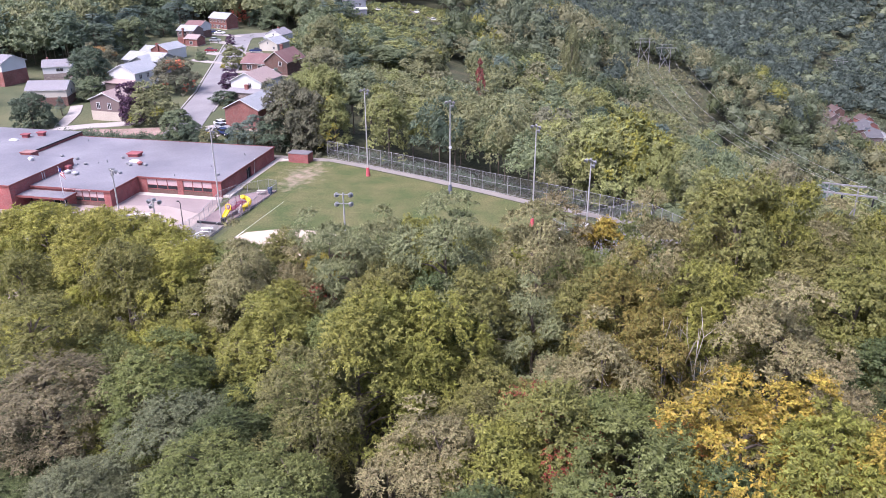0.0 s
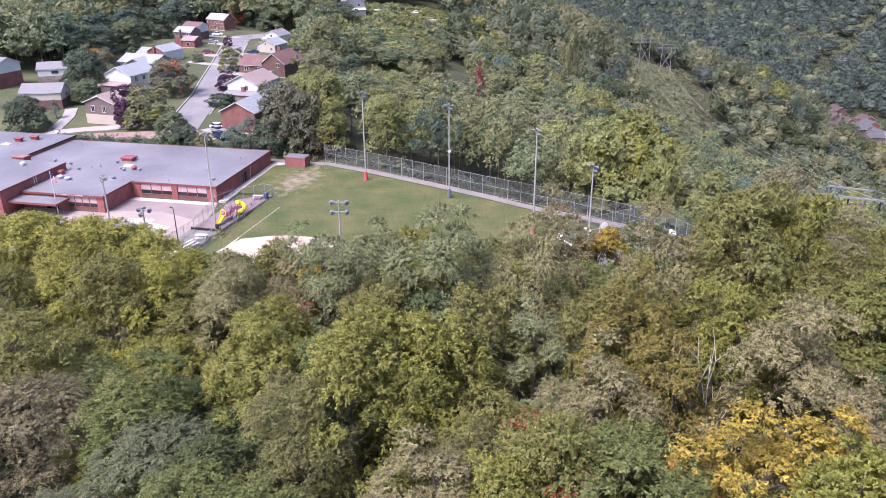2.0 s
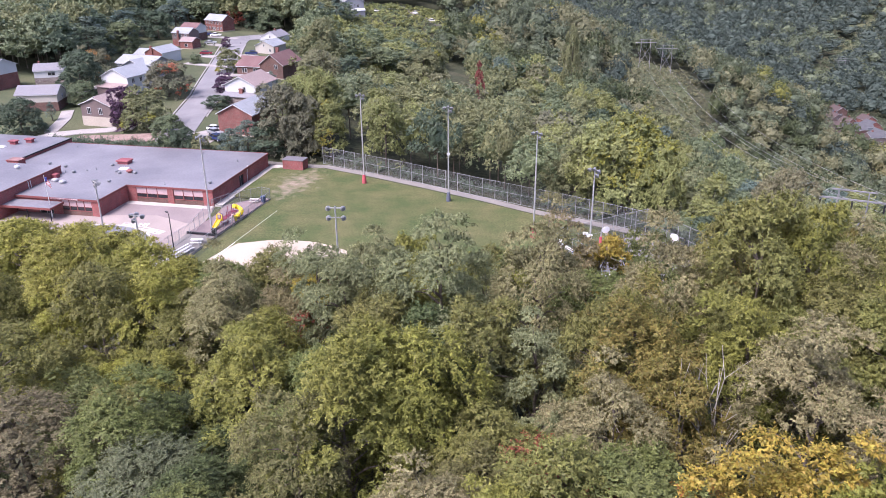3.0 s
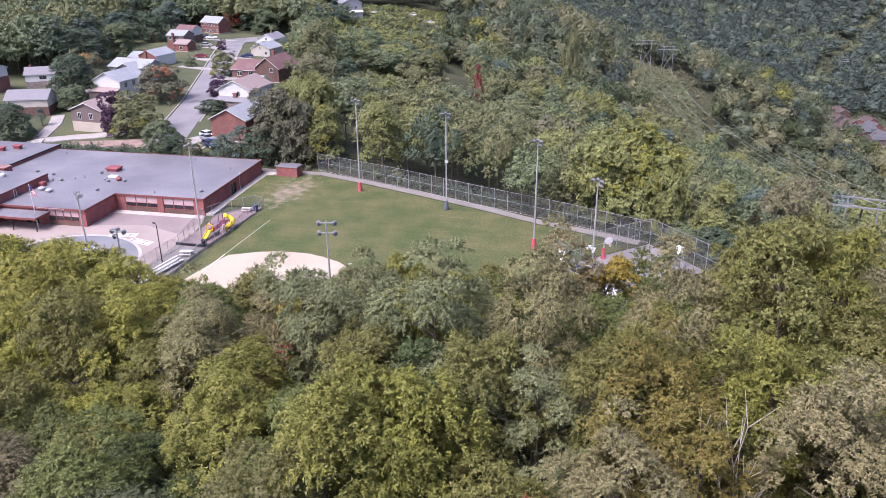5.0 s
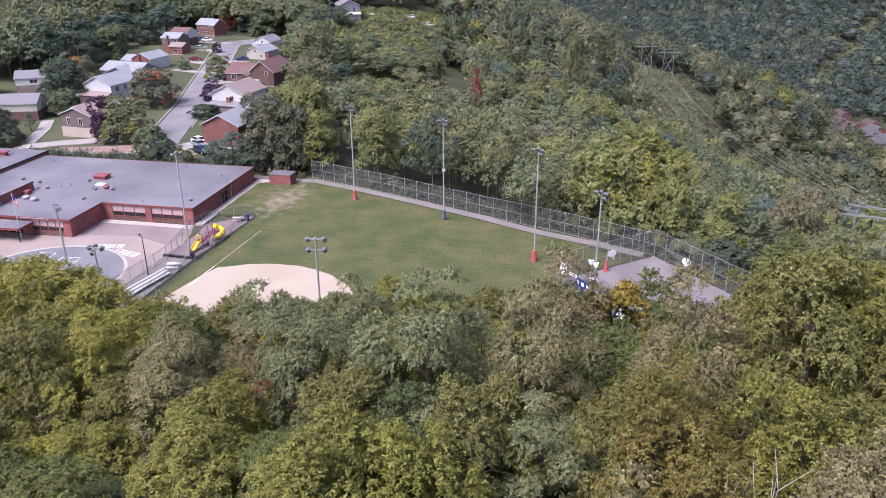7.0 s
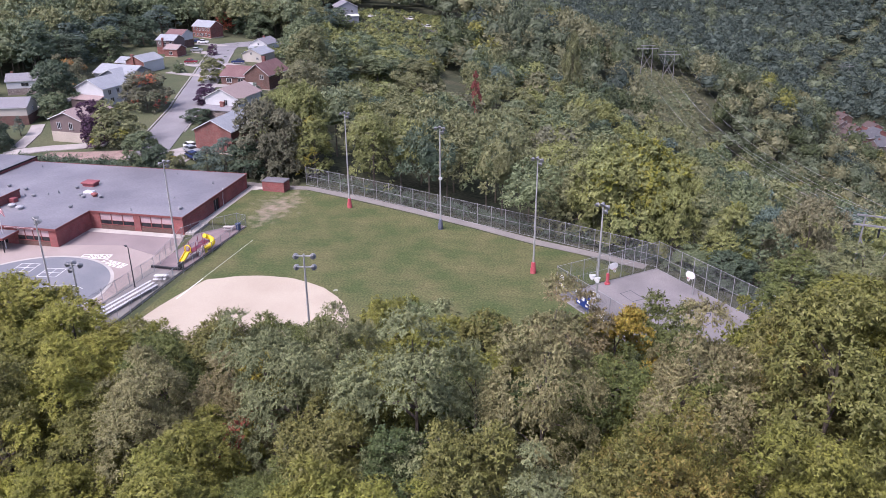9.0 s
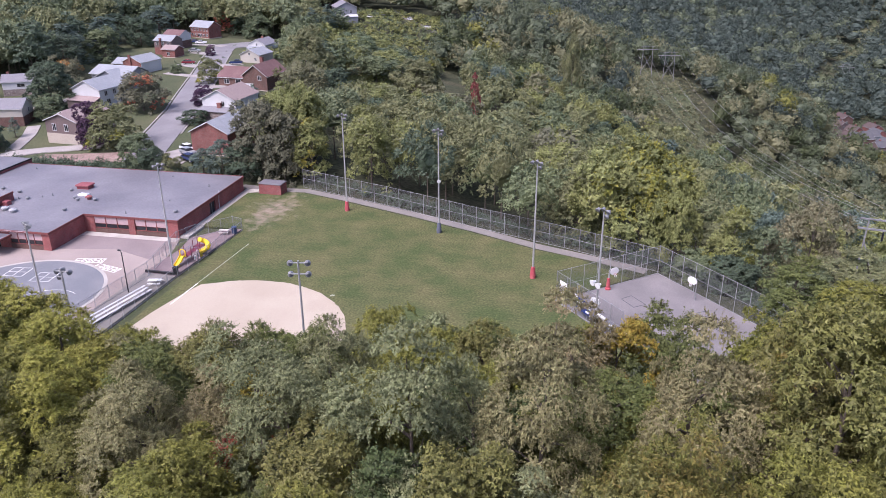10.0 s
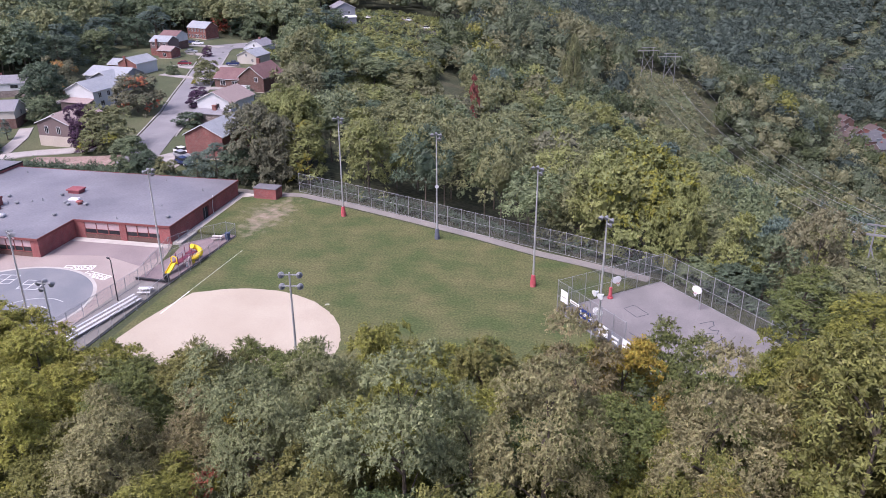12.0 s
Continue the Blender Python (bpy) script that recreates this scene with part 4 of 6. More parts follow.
    if red:
        part("post_pad", Build().lathe([(0.4, 0.03), (0.4, 0.25), (0.26, 0.3), (0.22, 1.7), (0.16, 1.75)], 10), PINKPAD, h, "red post pad")
    return h


TURN = math.degrees(math.atan2(11.9, 14.2))
hoop(pose(28.2, -16.9, 0, 0, 0, TURN + 180 - 5), True)
hoop(pose(40.0, -18.1, 0, 0, 0, TURN + 100))
hoop(pose(25.9, -28.9, 0, 0, 0, TURN - 70))


def board(u, w, z0, z1, mat, label, bars, mark, category="banner"):
    """A banner or sign tied to the near court fence; writing that cannot be read is kept as bars."""
    x, y = court_at(-0.1, u)
    s = thing("banner" if category == "banner" else "scoreboard", pose(x, y, 0, 0, 0, TURN - 90), label, category, "fence banners" if category == "banner" else "")
    part("panel", Build().box(0, -0.09, z0, w, -0.04, z1), mat, s)
    for a, c, d, e in bars:
        part("lettering", Build().box(a * w, -0.11, z0 + c * (z1 - z0), d * w, -0.092, z0 + e * (z1 - z0)), mark, s)


board(0.9, 1.5, 1.9, 3.6, SIGNWHITE, "white cloth banner tied to the court fence", ((0.2, 0.4, 0.7, 0.48),), CONCRETE)
board(2.9, 1.9, 2.5, 2.95, SIGNWHITE, "long narrow white sign on the court fence", ((0.1, 0.3, 0.9, 0.7),), CONCRETE)
board(4.7, 2.9, 1.0, 2.75, SIGNBLUE, "blue scoreboard with white panels on the court fence", ((0.06, 0.5, 0.22, 0.8), (0.4, 0.5, 0.6, 0.8), (0.78, 0.5, 0.94, 0.8), (0.1, 0.15, 0.3, 0.3), (0.68, 0.15, 0.9, 0.3)), SIGNWHITE, "scoreboard")
board(8.6, 2.0, 0.9, 2.3, SIGNWHITE, "white printed banner tied to the court fence", ((0.1, 0.6, 0.9, 0.75), (0.1, 0.35, 0.8, 0.48)), CONCRETE)
board(11.2, 1.6, 0.7, 2.1, GREYS, "grey-blue printed banner tied to the court fence", ((0.1, 0.6, 0.9, 0.8), (0.1, 0.2, 0.8, 0.4)), SIGNWHITE)
board(13.3, 1.5, 0.6, 2.3, SIGNWHITE, "white banner at the end of the court fence", ((0.15, 0.5, 0.6, 0.6),), CONCRETE)


def bleachers(m):
    b = thing("bleachers", m, "long aluminium bleachers with three bench rows", "bleachers")
    for k in range(3):
        part("bench", Build().rounded(0.55 * k, 0, 0.42 + 0.22 * k, 0.55 * k + 0.3, 13.0, 0.48 + 0.22 * k, 0.02), ALUMINIUM, b)
        if k:
            part("footboard", Build().box(0.55 * k - 0.3, 0, 0.16 + 0.22 * k, 0.55 * k - 0.06, 13.0, 0.2 + 0.22 * k), ALUMINIUM, b)
    for i in range(6):
        y = 0.5 + 2.4 * i
        part("frame", Build().path([(0, y, 0), (1.4, y, 0)], 0.03).path([(0.1, y, 0), (0.1, y, 0.42)], 0.03).path([(0.7, y, 0), (0.7, y, 0.64)], 0.03).path([(1.25, y, 0), (1.25, y, 0.86)], 0.03).path([(0, y, 0.1), (1.3, y, 0.84)], 0.025), STEEL, b)


bleachers(pose(-35.3, -30.4, 0.03, 0, 0, 169.2))


def picnic_table(m, mat=ALUMINIUM):
    t = thing("picnic_table", m, "pale picnic table with two attached benches", "table", "picnic tables")
    part("tabletop", Build().rounded(-0.95, -0.38, 0.72, 0.95, 0.38, 0.78, 0.03), mat, t)
    for y in (-0.72, 0.72):
        part("bench", Build().rounded(-0.95, y - 0.14, 0.42, 0.95, y + 0.14, 0.47, 0.02), mat, t)
    for x in (-0.7, 0.7):
        part("leg", Build().path([(x, -0.7, 0), (x, -0.3, 0.72), (x, 0.3, 0.72), (x, 0.7, 0)], 0.03).path([(x, -0.8, 0.4), (x, 0.8, 0.4)], 0.025), STEEL, t)


picnic_table(pose(-36.3, -27.9, 0.03, 0, 0, 12))
picnic_table(pose(-35.6, -7.4, 0.03, 0, 0, 10) @ Matrix.Scale(0.9, 4), CONCRETE)


def bin_at(m, mat, label):
    b = thing("litter_bin", m, label, "bin", "bins")
    part("drum", Build().lathe([(0.3, 0), (0.33, 0.1), (0.36, 0.85), (0.36, 0.9)], 14), mat, b)
    part("rim", Build().lathe([(0.38, 0.86), (0.39, 0.92), (0.3, 0.94)], 14), mat, b)


bin_at(pose(-34.0, -6.9, 0.03) @ Matrix.Scale(1.25, 4), BLUEBIN, "dark blue litter bin by the playground fence")
bin_at(pose(-35.3, -23.9, 0.03) @ Matrix.Scale(1.2, 4), BLACKSTEEL, "black litter bin beside the picnic table")
solid("timber_edge", Build().rounded(0, -0.15, 0, 5.0, 0.15, 0.4, 0.04), BLACKSTEEL, "dark low edging beam of the play surface", "edging", m=pose(-40.2, -24.1, 0.02, 0, 0, -2))


def yard_lamp():
    l = thing("yard_lamp", pose(-38.7, -31.0, -0.4, 0, 0, 150), "slim black lamp post with a bent arm", "lamp post")
    part("post", Build().tube((0, 0, 0), (0, 0, 6.6), 0.09, 0.06, 10).lathe([(0.16, 0), (0.16, 0.3), (0.1, 0.4)], 10), BLACKSTEEL, l)
    arm = part("arm", Build().path([(0, 0, 6.5), (0.3, 0, 6.72), (0.6, 0, 6.76)], 0.04), BLACKSTEEL, l)
    part("lamp_head", Build().rounded(0.35, -0.16, 6.7, 0.9, 0.16, 6.84, 0.05), BLACKSTEEL, arm)


yard_lamp()


def flagpole():
    f = thing("flagpole", pose(-68.4, -20.9, -0.4), "white flagpole with a drooping striped flag", "flagpole")
    part("pole", Build().tube((0, 0, 0), (0, 0, 7.9), 0.09, 0.05, 10).lathe([(0.02, 7.9), (0.1, 7.98), (0.02, 8.08)], 8), ALUMINIUM, f)
    for k in range(7):
        cloth = Build()
        n = 8
        rows_ = []
        for i in range(n + 1):
            u = i / n
            x = 0.08 + 1.5 * u * 0.62
            y = 0.12 * math.sin(6 * u + k * 0.3)
            z = 7.6 - 0.9 * u * u - 0.17 * k
            rows_ += [(x, y, z), (x, y, z - 0.17), (x, y + 0.01, z), (x, y + 0.01, z - 0.17)]
        cloth.add(rows_, [q for i in range(n) for q in ((4 * i, 4 * i + 1, 4 * i + 5, 4 * i + 4), (4 * i + 2, 4 * i + 6, 4 * i + 7, 4 * i + 3))])
        part("stripe", cloth, FLAGRED if k % 2 == 0 else SIGNWHITE, f)
    part("canton", Build().box(0.08, -0.07, 6.95, 0.5, 0.1, 7.62), FLAGBLUE, f)


flagpole()


def playset():
    """Small climbing frame: two decks on posts, a straight and a curved slide, an arch climber and a panel."""
    p = thing("playground_set", pose(-36.2, -19.9, 0.03, 0, 0, 84) @ Matrix.Diagonal((0.78, 0.9, 0.85, 1)), "yellow and maroon playground climbing frame with slides", "playground")
    for x, y in ((0, -0.7), (0, 0.7), (1.6, -0.7), (1.6, 0.7), (4.6, -0.7), (4.6, 0.7), (6.2, -0.7), (6.2, 0.7)):
        part("post", Build().tube((x, y, 0), (x, y, 2.7), 0.06, 0.06, 8), MAROON, p)
    part("deck", Build().rounded(-0.05, -0.75, 1.15, 1.65, 0.75, 1.25, 0.03), MAROON, p)
    part("deck", Build().rounded(4.55, -0.75, 1.35, 6.25, 0.75, 1.45, 0.03), MAROON, p)
    part("bridge", Build().box(1.65, -0.5, 1.15, 4.55, 0.5, 1.22), MAROON, p)
    for y in (-0.72, 0.72):
        part("guard_rail", Build().path([(1.6, y, 1.9), (4.6, y, 2.0)], 0.035).path([(1.6, y, 1.5), (4.6, y, 1.6)], 0.03), BLUEBIN, p)
    slide = Build()
    ramp = [(0, 1.3), (-0.5, 1.2), (-1.6, 0.55), (-2.4, 0.22), (-2.9, 0.18)]
    lip = [(-0.46, 0.0), (0.46, 0.0), (0.46, 0.36), (0.38, 0.36), (0.38, 0.06), (-0.38, 0.06), (-0.38, 0.36), (-0.46, 0.36)]
    n, k = len(lip), len(ramp)
    slide.add([(x, y, z + up) for x, z in ramp for y, up in lip], [(i * n + j, i * n + (j + 1) % n, (i + 1) * n + (j + 1) % n, (i + 1) * n + j) for i in range(k - 1) for j in range(n)] + [tuple(range(n)), tuple(range(k * n - 1, (k - 1) * n - 1, -1))])
    part("slide", slide, YELLOW, p, "straight yellow plastic slide")
    part("slide_hood", Build().path([(0.0, -0.55, 1.3), (0.0, -0.55, 2.3), (0.0, -0.2, 2.6), (0.0, 0.2, 2.6), (0.0, 0.55, 2.3), (0.0, 0.55, 1.3)], 0.12, 8), YELLOW, p)
    chute = Build()
    turn = [(5.6 + 0.75 * math.sin(a), -0.95 + 0.75 * math.cos(a), 2.6 - 0.4 * a) for a in [0.35 * i for i in range(17)]]
    chute.path(turn, 0.46, 10)
    part("tube_slide", chute, YELLOW, p, "curved yellow tube slide")
    part("arch_climber", Build().path([(2.2 + 0.55 * math.cos(a), -1.6, 0.0 + 1.9 * math.sin(a)) for a in [math.pi * i / 10 for i in range(11)]], 0.12, 8), PINK, p, "pale pink arch climber")
    part("panel", Build().rounded(2.9, -1.55, 0.1, 3.9, -1.45, 1.15, 0.05), YELLOW, p, "yellow play panel")
    part("panel", Build().rounded(1.2, -1.5, 0.3, 1.9, -1.4, 1.1, 0.05), SIGNWHITE, p)


playset()

# ---- neighbourhood ----
def house(m, w, l, h, rise, wall, roof, label, windows=(), low=0.0, low_mat=None, chimney=None, over=0.35, door=None, garage=None, lean=None, front=None, group="houses on the street"):
    """A gabled house, ridge along y, the gable facing -y. windows: (side, along, up, width, height)."""
    o = thing("house", m, label, "house", group)
    a, c = w / 2, l / 2
    body = Build()
    body.add([(-a, -c, low), (a, -c, low), (a, c, low), (-a, c, low), (-a, -c, h), (a, -c, h), (a, c, h), (-a, c, h), (0, -c, h + rise), (0, c, h + rise)],
             [(3, 2, 1, 0), (0, 1, 5, 8, 4), (1, 2, 6, 5), (2, 3, 7, 9, 6), (3, 0, 4, 7), (4, 8, 9, 7), (8, 5, 6, 9)])
    part("wall", body, wall, o)
    if low:
        part("lower_wall", Build().box(-a - 0.04, -c - 0.04, -0.8, a + 0.04, c + 0.04, low), low_mat or BEIGE, o)
    else:
        part("foundation", Build().box(-a - 0.03, -c - 0.03, -0.8, a + 0.03, c + 0.03, 0.25), BEIGE, o)
    k, t = over, 0.16
    drop = rise * k / a
    slab = Build()
    for s in (-1, 1):
        x = s * (a + k)
        lo, hi = h - drop, h + rise
        p = [(x, -c - k, lo + 0.03), (0, -c - k, hi + 0.03), (0, c + k, hi + 0.03), (x, c + k, lo + 0.03)]
        slab.add(p + [(q[0], q[1], q[2] + t) for q in p], [(0, 1, 2, 3), (7, 6, 5, 4), (0, 4, 5, 1), (1, 5, 6, 2), (2, 6, 7, 3), (3, 7, 4, 0)])
    top = part("roof", slab, roof, o)
    for s in (-1, 1):
        x, lo, hi = s * (a + k), h - drop, h + rise
        for y in (-c - k - 0.04, c + k):
            part("fascia", Build().add([(x, y, lo), (0, y, hi), (0, y, hi + t), (x, y, lo + t), (x, y + 0.04, lo), (0, y + 0.04, hi), (0, y + 0.04, hi + t), (x, y + 0.04, lo + t)], [(0, 1, 2, 3), (7, 6, 5, 4), (0, 4, 5, 1), (3, 2, 6, 7)]), WHITE, top)
        part("gutter", Build().box(x - 0.05, -c - k, lo - 0.02, x + 0.05, c + k, lo + 0.1), WHITE, top)
    if chimney:
        x, y, hh = chimney
        part("chimney", Build().box(x - 0.5, y - 0.35, 0, x + 0.5, y + 0.35, h + rise + hh).box(x - 0.57, y - 0.42, h + rise + hh, x + 0.57, y + 0.42, h + rise + hh + 0.14), BRICK_HOUSE, o)
    spin = {"s": 0, "e": 90, "n": 180, "w": 270}

    def facing(side):
        return pose(0, 0, 0, 0, 0, spin[side]), (c if side in "sn" else a) + (0.05 if low else 0.0)

    for side, u, z, ww, hh in windows:
        r, off = facing(side)
        g = part("window", Build().box(u - ww / 2, -off - 0.03, z, u + ww / 2, -off + 0.05, z + hh, r), GLASS, o)
        f = Build()
        for x0, z0, x1, z1 in ((-ww / 2 - 0.09, -0.09, ww / 2 + 0.09, 0), (-ww / 2 - 0.09, hh, ww / 2 + 0.09, hh + 0.09), (-ww / 2 - 0.09, 0, -ww / 2, hh), (ww / 2, 0, ww / 2 + 0.09, hh), (-0.03, 0, 0.03, hh)):
            f.box(u + x0, -off - 0.07, z + z0, u + x1, -off + 0.02, z + z1, r)
        part("window_frame", f, WHITE, g)
    if door:
        side, u = door
        r, off = facing(side)
        d = part("door", Build().box(u - 0.48, -off - 0.03, 0.25, u + 0.48, -off + 0.05, 2.3, r), BLACKSTEEL, o)
        part("door_frame", Build().box(u - 0.6, -off - 0.06, 0.2, u - 0.48, -off, 2.42, r).box(u + 0.48, -off - 0.06, 0.2, u + 0.6, -off, 2.42, r).box(u - 0.6, -off - 0.06, 2.3, u + 0.6, -off, 2.42, r), WHITE, d)
    if garage:
        side, u, ww = garage
        r, off = facing(side)
        d = Build()
        for i in range(4):
            d.box(u - ww / 2, -off - 0.05, 0.05 + 0.52 * i, u + ww / 2, -off, 0.53 + 0.52 * i, r)
        part("garage_door", d, WHITE, o, "white panelled garage door")
    if lean:
        # a lower roof along the front on posts
        depth, z0, mat = lean
        part("porch_roof", Build().add([(-a - 0.2, -c - depth, z0), (a + 0.2, -c - depth, z0), (a + 0.2, -c, z0 + 0.8), (-a - 0.2, -c, z0 + 0.8), (-a - 0.2, -c - depth, z0 + 0.14), (a + 0.2, -c - depth, z0 + 0.14), (a + 0.2, -c, z0 + 0.94), (-a - 0.2, -c, z0 + 0.94)],
             [(3, 2, 1, 0), (4, 5, 6, 7), (0, 1, 5, 4), (1, 2, 6, 5), (2, 3, 7, 6), (3, 0, 4, 7)]), mat, o)
        part("porch_wall", Build().box(-a, -c - depth + 0.3, -0.8, a, -c, z0 + 0.05), front or wall, o)
    return o


def at(x, y, turn=0.0, dz=0.0, k=1.0):
    return pose(x, y, ground_at(x, y) + dz, 0, 0, turn) @ Matrix.Diagonal((k, k, k, 1))


SIDE = [("e", -3.2, 3.1, 1.0, 1.2), ("e", 0, 3.1, 1.0, 1.2), ("e", 3.2, 3.1, 1.0, 1.2), ("e", -2.6, 0.9, 1.3, 1.2), ("e", 2.6, 0.9, 1.3, 1.2)]
LEFT = [("w", -3.0, 3.1, 1.0, 1.2), ("w", 3.0, 3.1, 1.0, 1.2), ("w", -3.0, 0.9, 1.2, 1.2)]
house(at(-55.4, 34.0, -4), 8.8, 12, 5.0, 2.2, BRICK_HOUSE, SHINGLE_GREY, "red brick gabled house with a grey-blue roof", LEFT, door=("w", 0), chimney=None)
house(at(-67.6, 62.5, -6), 9.4, 11, 5.0, 2.3, WHITE, SHINGLE_PINK, "white-sided house with a faded brown roof and lower grey roof", [("s", 1.2, 3.4, 0.8, 1.2)] + LEFT, chimney=(0.4, -5.9, -3.2), lean=(2.4, 2.3, SHINGLE_DARK), front=STONE)
house(at(-83.5, 101.0, 84), 8.5, 9.5, 2.9, 2.4, BRICK_DARK, SHINGLE_RED, "long low brown brick house with a maroon roof", [("w", -2, 1.0, 1.6, 1.2), ("w", 2, 1.0, 1.6, 1.2)])
house(at(-75.0, 100.5, -6), 8.0, 12, 4.4, 3.0, BRICK_DARK, SHINGLE_RED, "brown brick house with a tall maroon gable", [("s", 1.6, 3.2, 1.0, 1.2)], garage=("s", -2.0, 2.8), chimney=(-3.4, 4.6, 0.6))
house(at(-96.0, 141.0, -8, 0, 0.8), 9.6, 11, 3.6, 2.2, CREAM, SHINGLE_GREY, "pale cream house with a grey gable roof", [("s", -0.2, 3.4, 0.7, 1.0), ("s", 2.8, 1.2, 1.0, 1.1)] + LEFT)
house(at(-106.5, 170.0, -8, 0, 0.8), 9.6, 11, 4.2, 2.4, WHITE, SHINGLE_DARK, "white house with a dark roof beside the turning end", [("s", 0, 3.6, 0.8, 1.1), ("s", -2.6, 1.2, 1.1, 1.2)], chimney=(0, 0, 0.7), lean=(2.0, 2.4, SHINGLE_GREY))
house(at(-145.5, 198.5, 70, 0, 0.74), 9.5, 15, 6.2, 3.0, BRICK_HOUSE, SHINGLE_GREY, "large two-storey brick house with a grey roof", [("w", u, z, 1.0, 1.4) for z in (1.0, 4.0) for u in (-6, -3.6, -1.2, 1.2, 3.6, 6)] + [("n", -2, 3.8, 1.0, 1.3), ("n", 2, 3.8, 1.0, 1.3)], door=("w", 0))
house(at(-142.0, 168.5, 84, 0, 0.8), 9.0, 9.5, 6.4, 2.0, WHITE, SHINGLE_RED, "tall white house on a brick ground floor with a red-brown roof", [("w", u, 4.5, 1.0, 1.3) for u in (-3, 0, 3)] + [("w", u, 1.6, 1.1, 1.3) for u in (-3, 3)], low=3.6, low_mat=BRICK_DARK)
house(at(-137.0, 153.0, 84, 0, 0.8), 8.6, 9.5, 6.4, 2.0, MAUVE, SHINGLE_GREY, "brown two-storey house with a grey roof", [("w", u, 4.4, 1.0, 1.3) for u in (-3, 0, 3)] + [("n", 0, 4.2, 0.9, 1.2)], low=3.2, low_mat=BRICK_HOUSE, chimney=(-4.6, 1, -1.0))
house(at(-131.5, 146.0, 84, 0, 0.85), 6.4, 6.5, 3.4, 1.4, BRICK_HOUSE, SHINGLE_PINK, "low brick annexe with a faded roof", [("w", 0, 1.0, 1.4, 1.2)])
house(at(-125.5, 116.0, -10, 0, 0.86), 8.6, 11, 4.4, 2.0, BRICK_HOUSE, SHINGLE_GREY, "red brick house with a white front and pale roof", SIDE, door=("e", 1.3), chimney=(-0.6, -5.7, 0.5))
part("front", Build().box(4.32, -5.5, 0.25, 4.42, 5.5, 4.35), WHITE, bpy.data.objects["house.010"], "white painted street front")
house(at(-133.0, 118.5, 80), 6.0, 6.0, 2.6, 1.4, BRICK_DARK, SHINGLE_GREY, "low side annexe with a grey roof")
house(at(-118.5, 92.5, 82), 9.0, 14, 4.2, 1.9, GREYS, SHINGLE_GREY, "long grey-sided house with a pale grey roof", [("w", u, 1.2, 1.4, 1.2) for u in (-5, -1, 3)])
house(at(-118.0, 88.0, -8), 7.4, 5, 4.0, 1.7, GREYS, SHINGLE_GREY, "grey-sided front gable with white-framed windows", [("s", -1.2, 3.0, 1.0, 1.1), ("s", 1.2, 3.0, 1.0, 1.1)], door=("e", 0))
house(at(-109.5, 69.5, -8), 9.2, 11, 4.9, 2.2, WHITE, SHINGLE_GREY, "white-sided house with a grey gable roof", SIDE + [("s", 0, 3.4, 0.1, 0.1)], lean=(2.6, 2.2, SHINGLE_PINK), front=MAUVE)
house(at(-96.5, 41.5, -6), 9.0, 12, 4.9, 1.7, MAUVE, SHINGLE_PINK, "mauve-brown house with a faded pinkish roof", [("s", -2.0, 2.7, 0.9, 1.5), ("s", 1.4, 2.7, 0.9, 1.5)], low=2.0, low_mat=BEIGE)
house(at(-103.0, 47.5, -6), 5.0, 6, 3.4, 1.2, MAUVE, SHINGLE_PINK, "low wing with a faded pinkish roof")
house(at(-142.5, 79.0, 118, 0, 0.82), 8.6, 10, 4.8, 2.0, WHITE, SHINGLE_DARK, "white house with a dark grey roof on a stone base", [("w", 1.0, 3.0, 2.4, 1.1)], low=2.2, low_mat=STONE, chimney=(3.0, 4, 0.3))
house(at(-122.5, 48.5, 108, 0, 0.84), 8.4, 12.5, 5.2, 2.2, CREAM, SHINGLE_DARK, "cream-sided house on brown brick with a slate roof", [("s", 0.5, 3.4, 0.9, 1.2)], low=2.7, low_mat=BRICK_DARK)
house(at(-155.5, 68.0, 82), 9.0, 14, 6.6, 1.9, WHITE, SHINGLE_DARK, "pale upper-storey house on red brick with a garage", [("w", u, 4.6, 1.3, 1.3) for u in (-4, 0, 4)] + [("w", 0, 2.6, 1.5, 1.3)], low=4.2, low_mat=BRICK_HOUSE, garage=("w", -4, 5))
house(at(-142.0, 37.0, -8), 9.0, 10, 4.8, 2.0, BRICK_DARK, SHINGLE_GREY, "brown brick house with a grey roof", SIDE)
for x, y, turn, wall_mat, roof_mat, label in ((-185, 175, 84, WHITE, SHINGLE_DARK, "white house half hidden by trees"), (-215, 190, 84, CREAM, SHINGLE_PINK, "cream house half hidden by trees"), (-205, 140, 84, BRICK_HOUSE, SHINGLE_DARK, "brick house half hidden by trees"), (-196, 260, 60, BRICK_HOUSE, SHINGLE_RED, "red brick house above the trees"), (-232, 236, 60, MAUVE, SHINGLE_RED, "brown house above the trees"), (-225, 275, 70, WHITE, SHINGLE_DARK, "white house above the trees")):
    house(at(x, y, turn), 9, 12, 5.6, 2.2, wall_mat, roof_mat, label, [("w", u, z, 1.1, 1.3) for z in (1.0, 3.6) for u in (-4, 0, 4)], group="houses among the trees")
house(at(-103.5, 262.0, 30), 10, 12, 7.0, 2.4, GREYS, SHINGLE_DARK, "tall grey-sided house on the far ridge", [("e", u, z, 1.0, 1.3) for z in (1.0, 4.2) for u in (-3, 0, 3)] + [("s", u, 4.2, 1.0, 1.3) for u in (-2, 2)], lean=(2.5, 2.6, WHITE), group="houses among the trees")
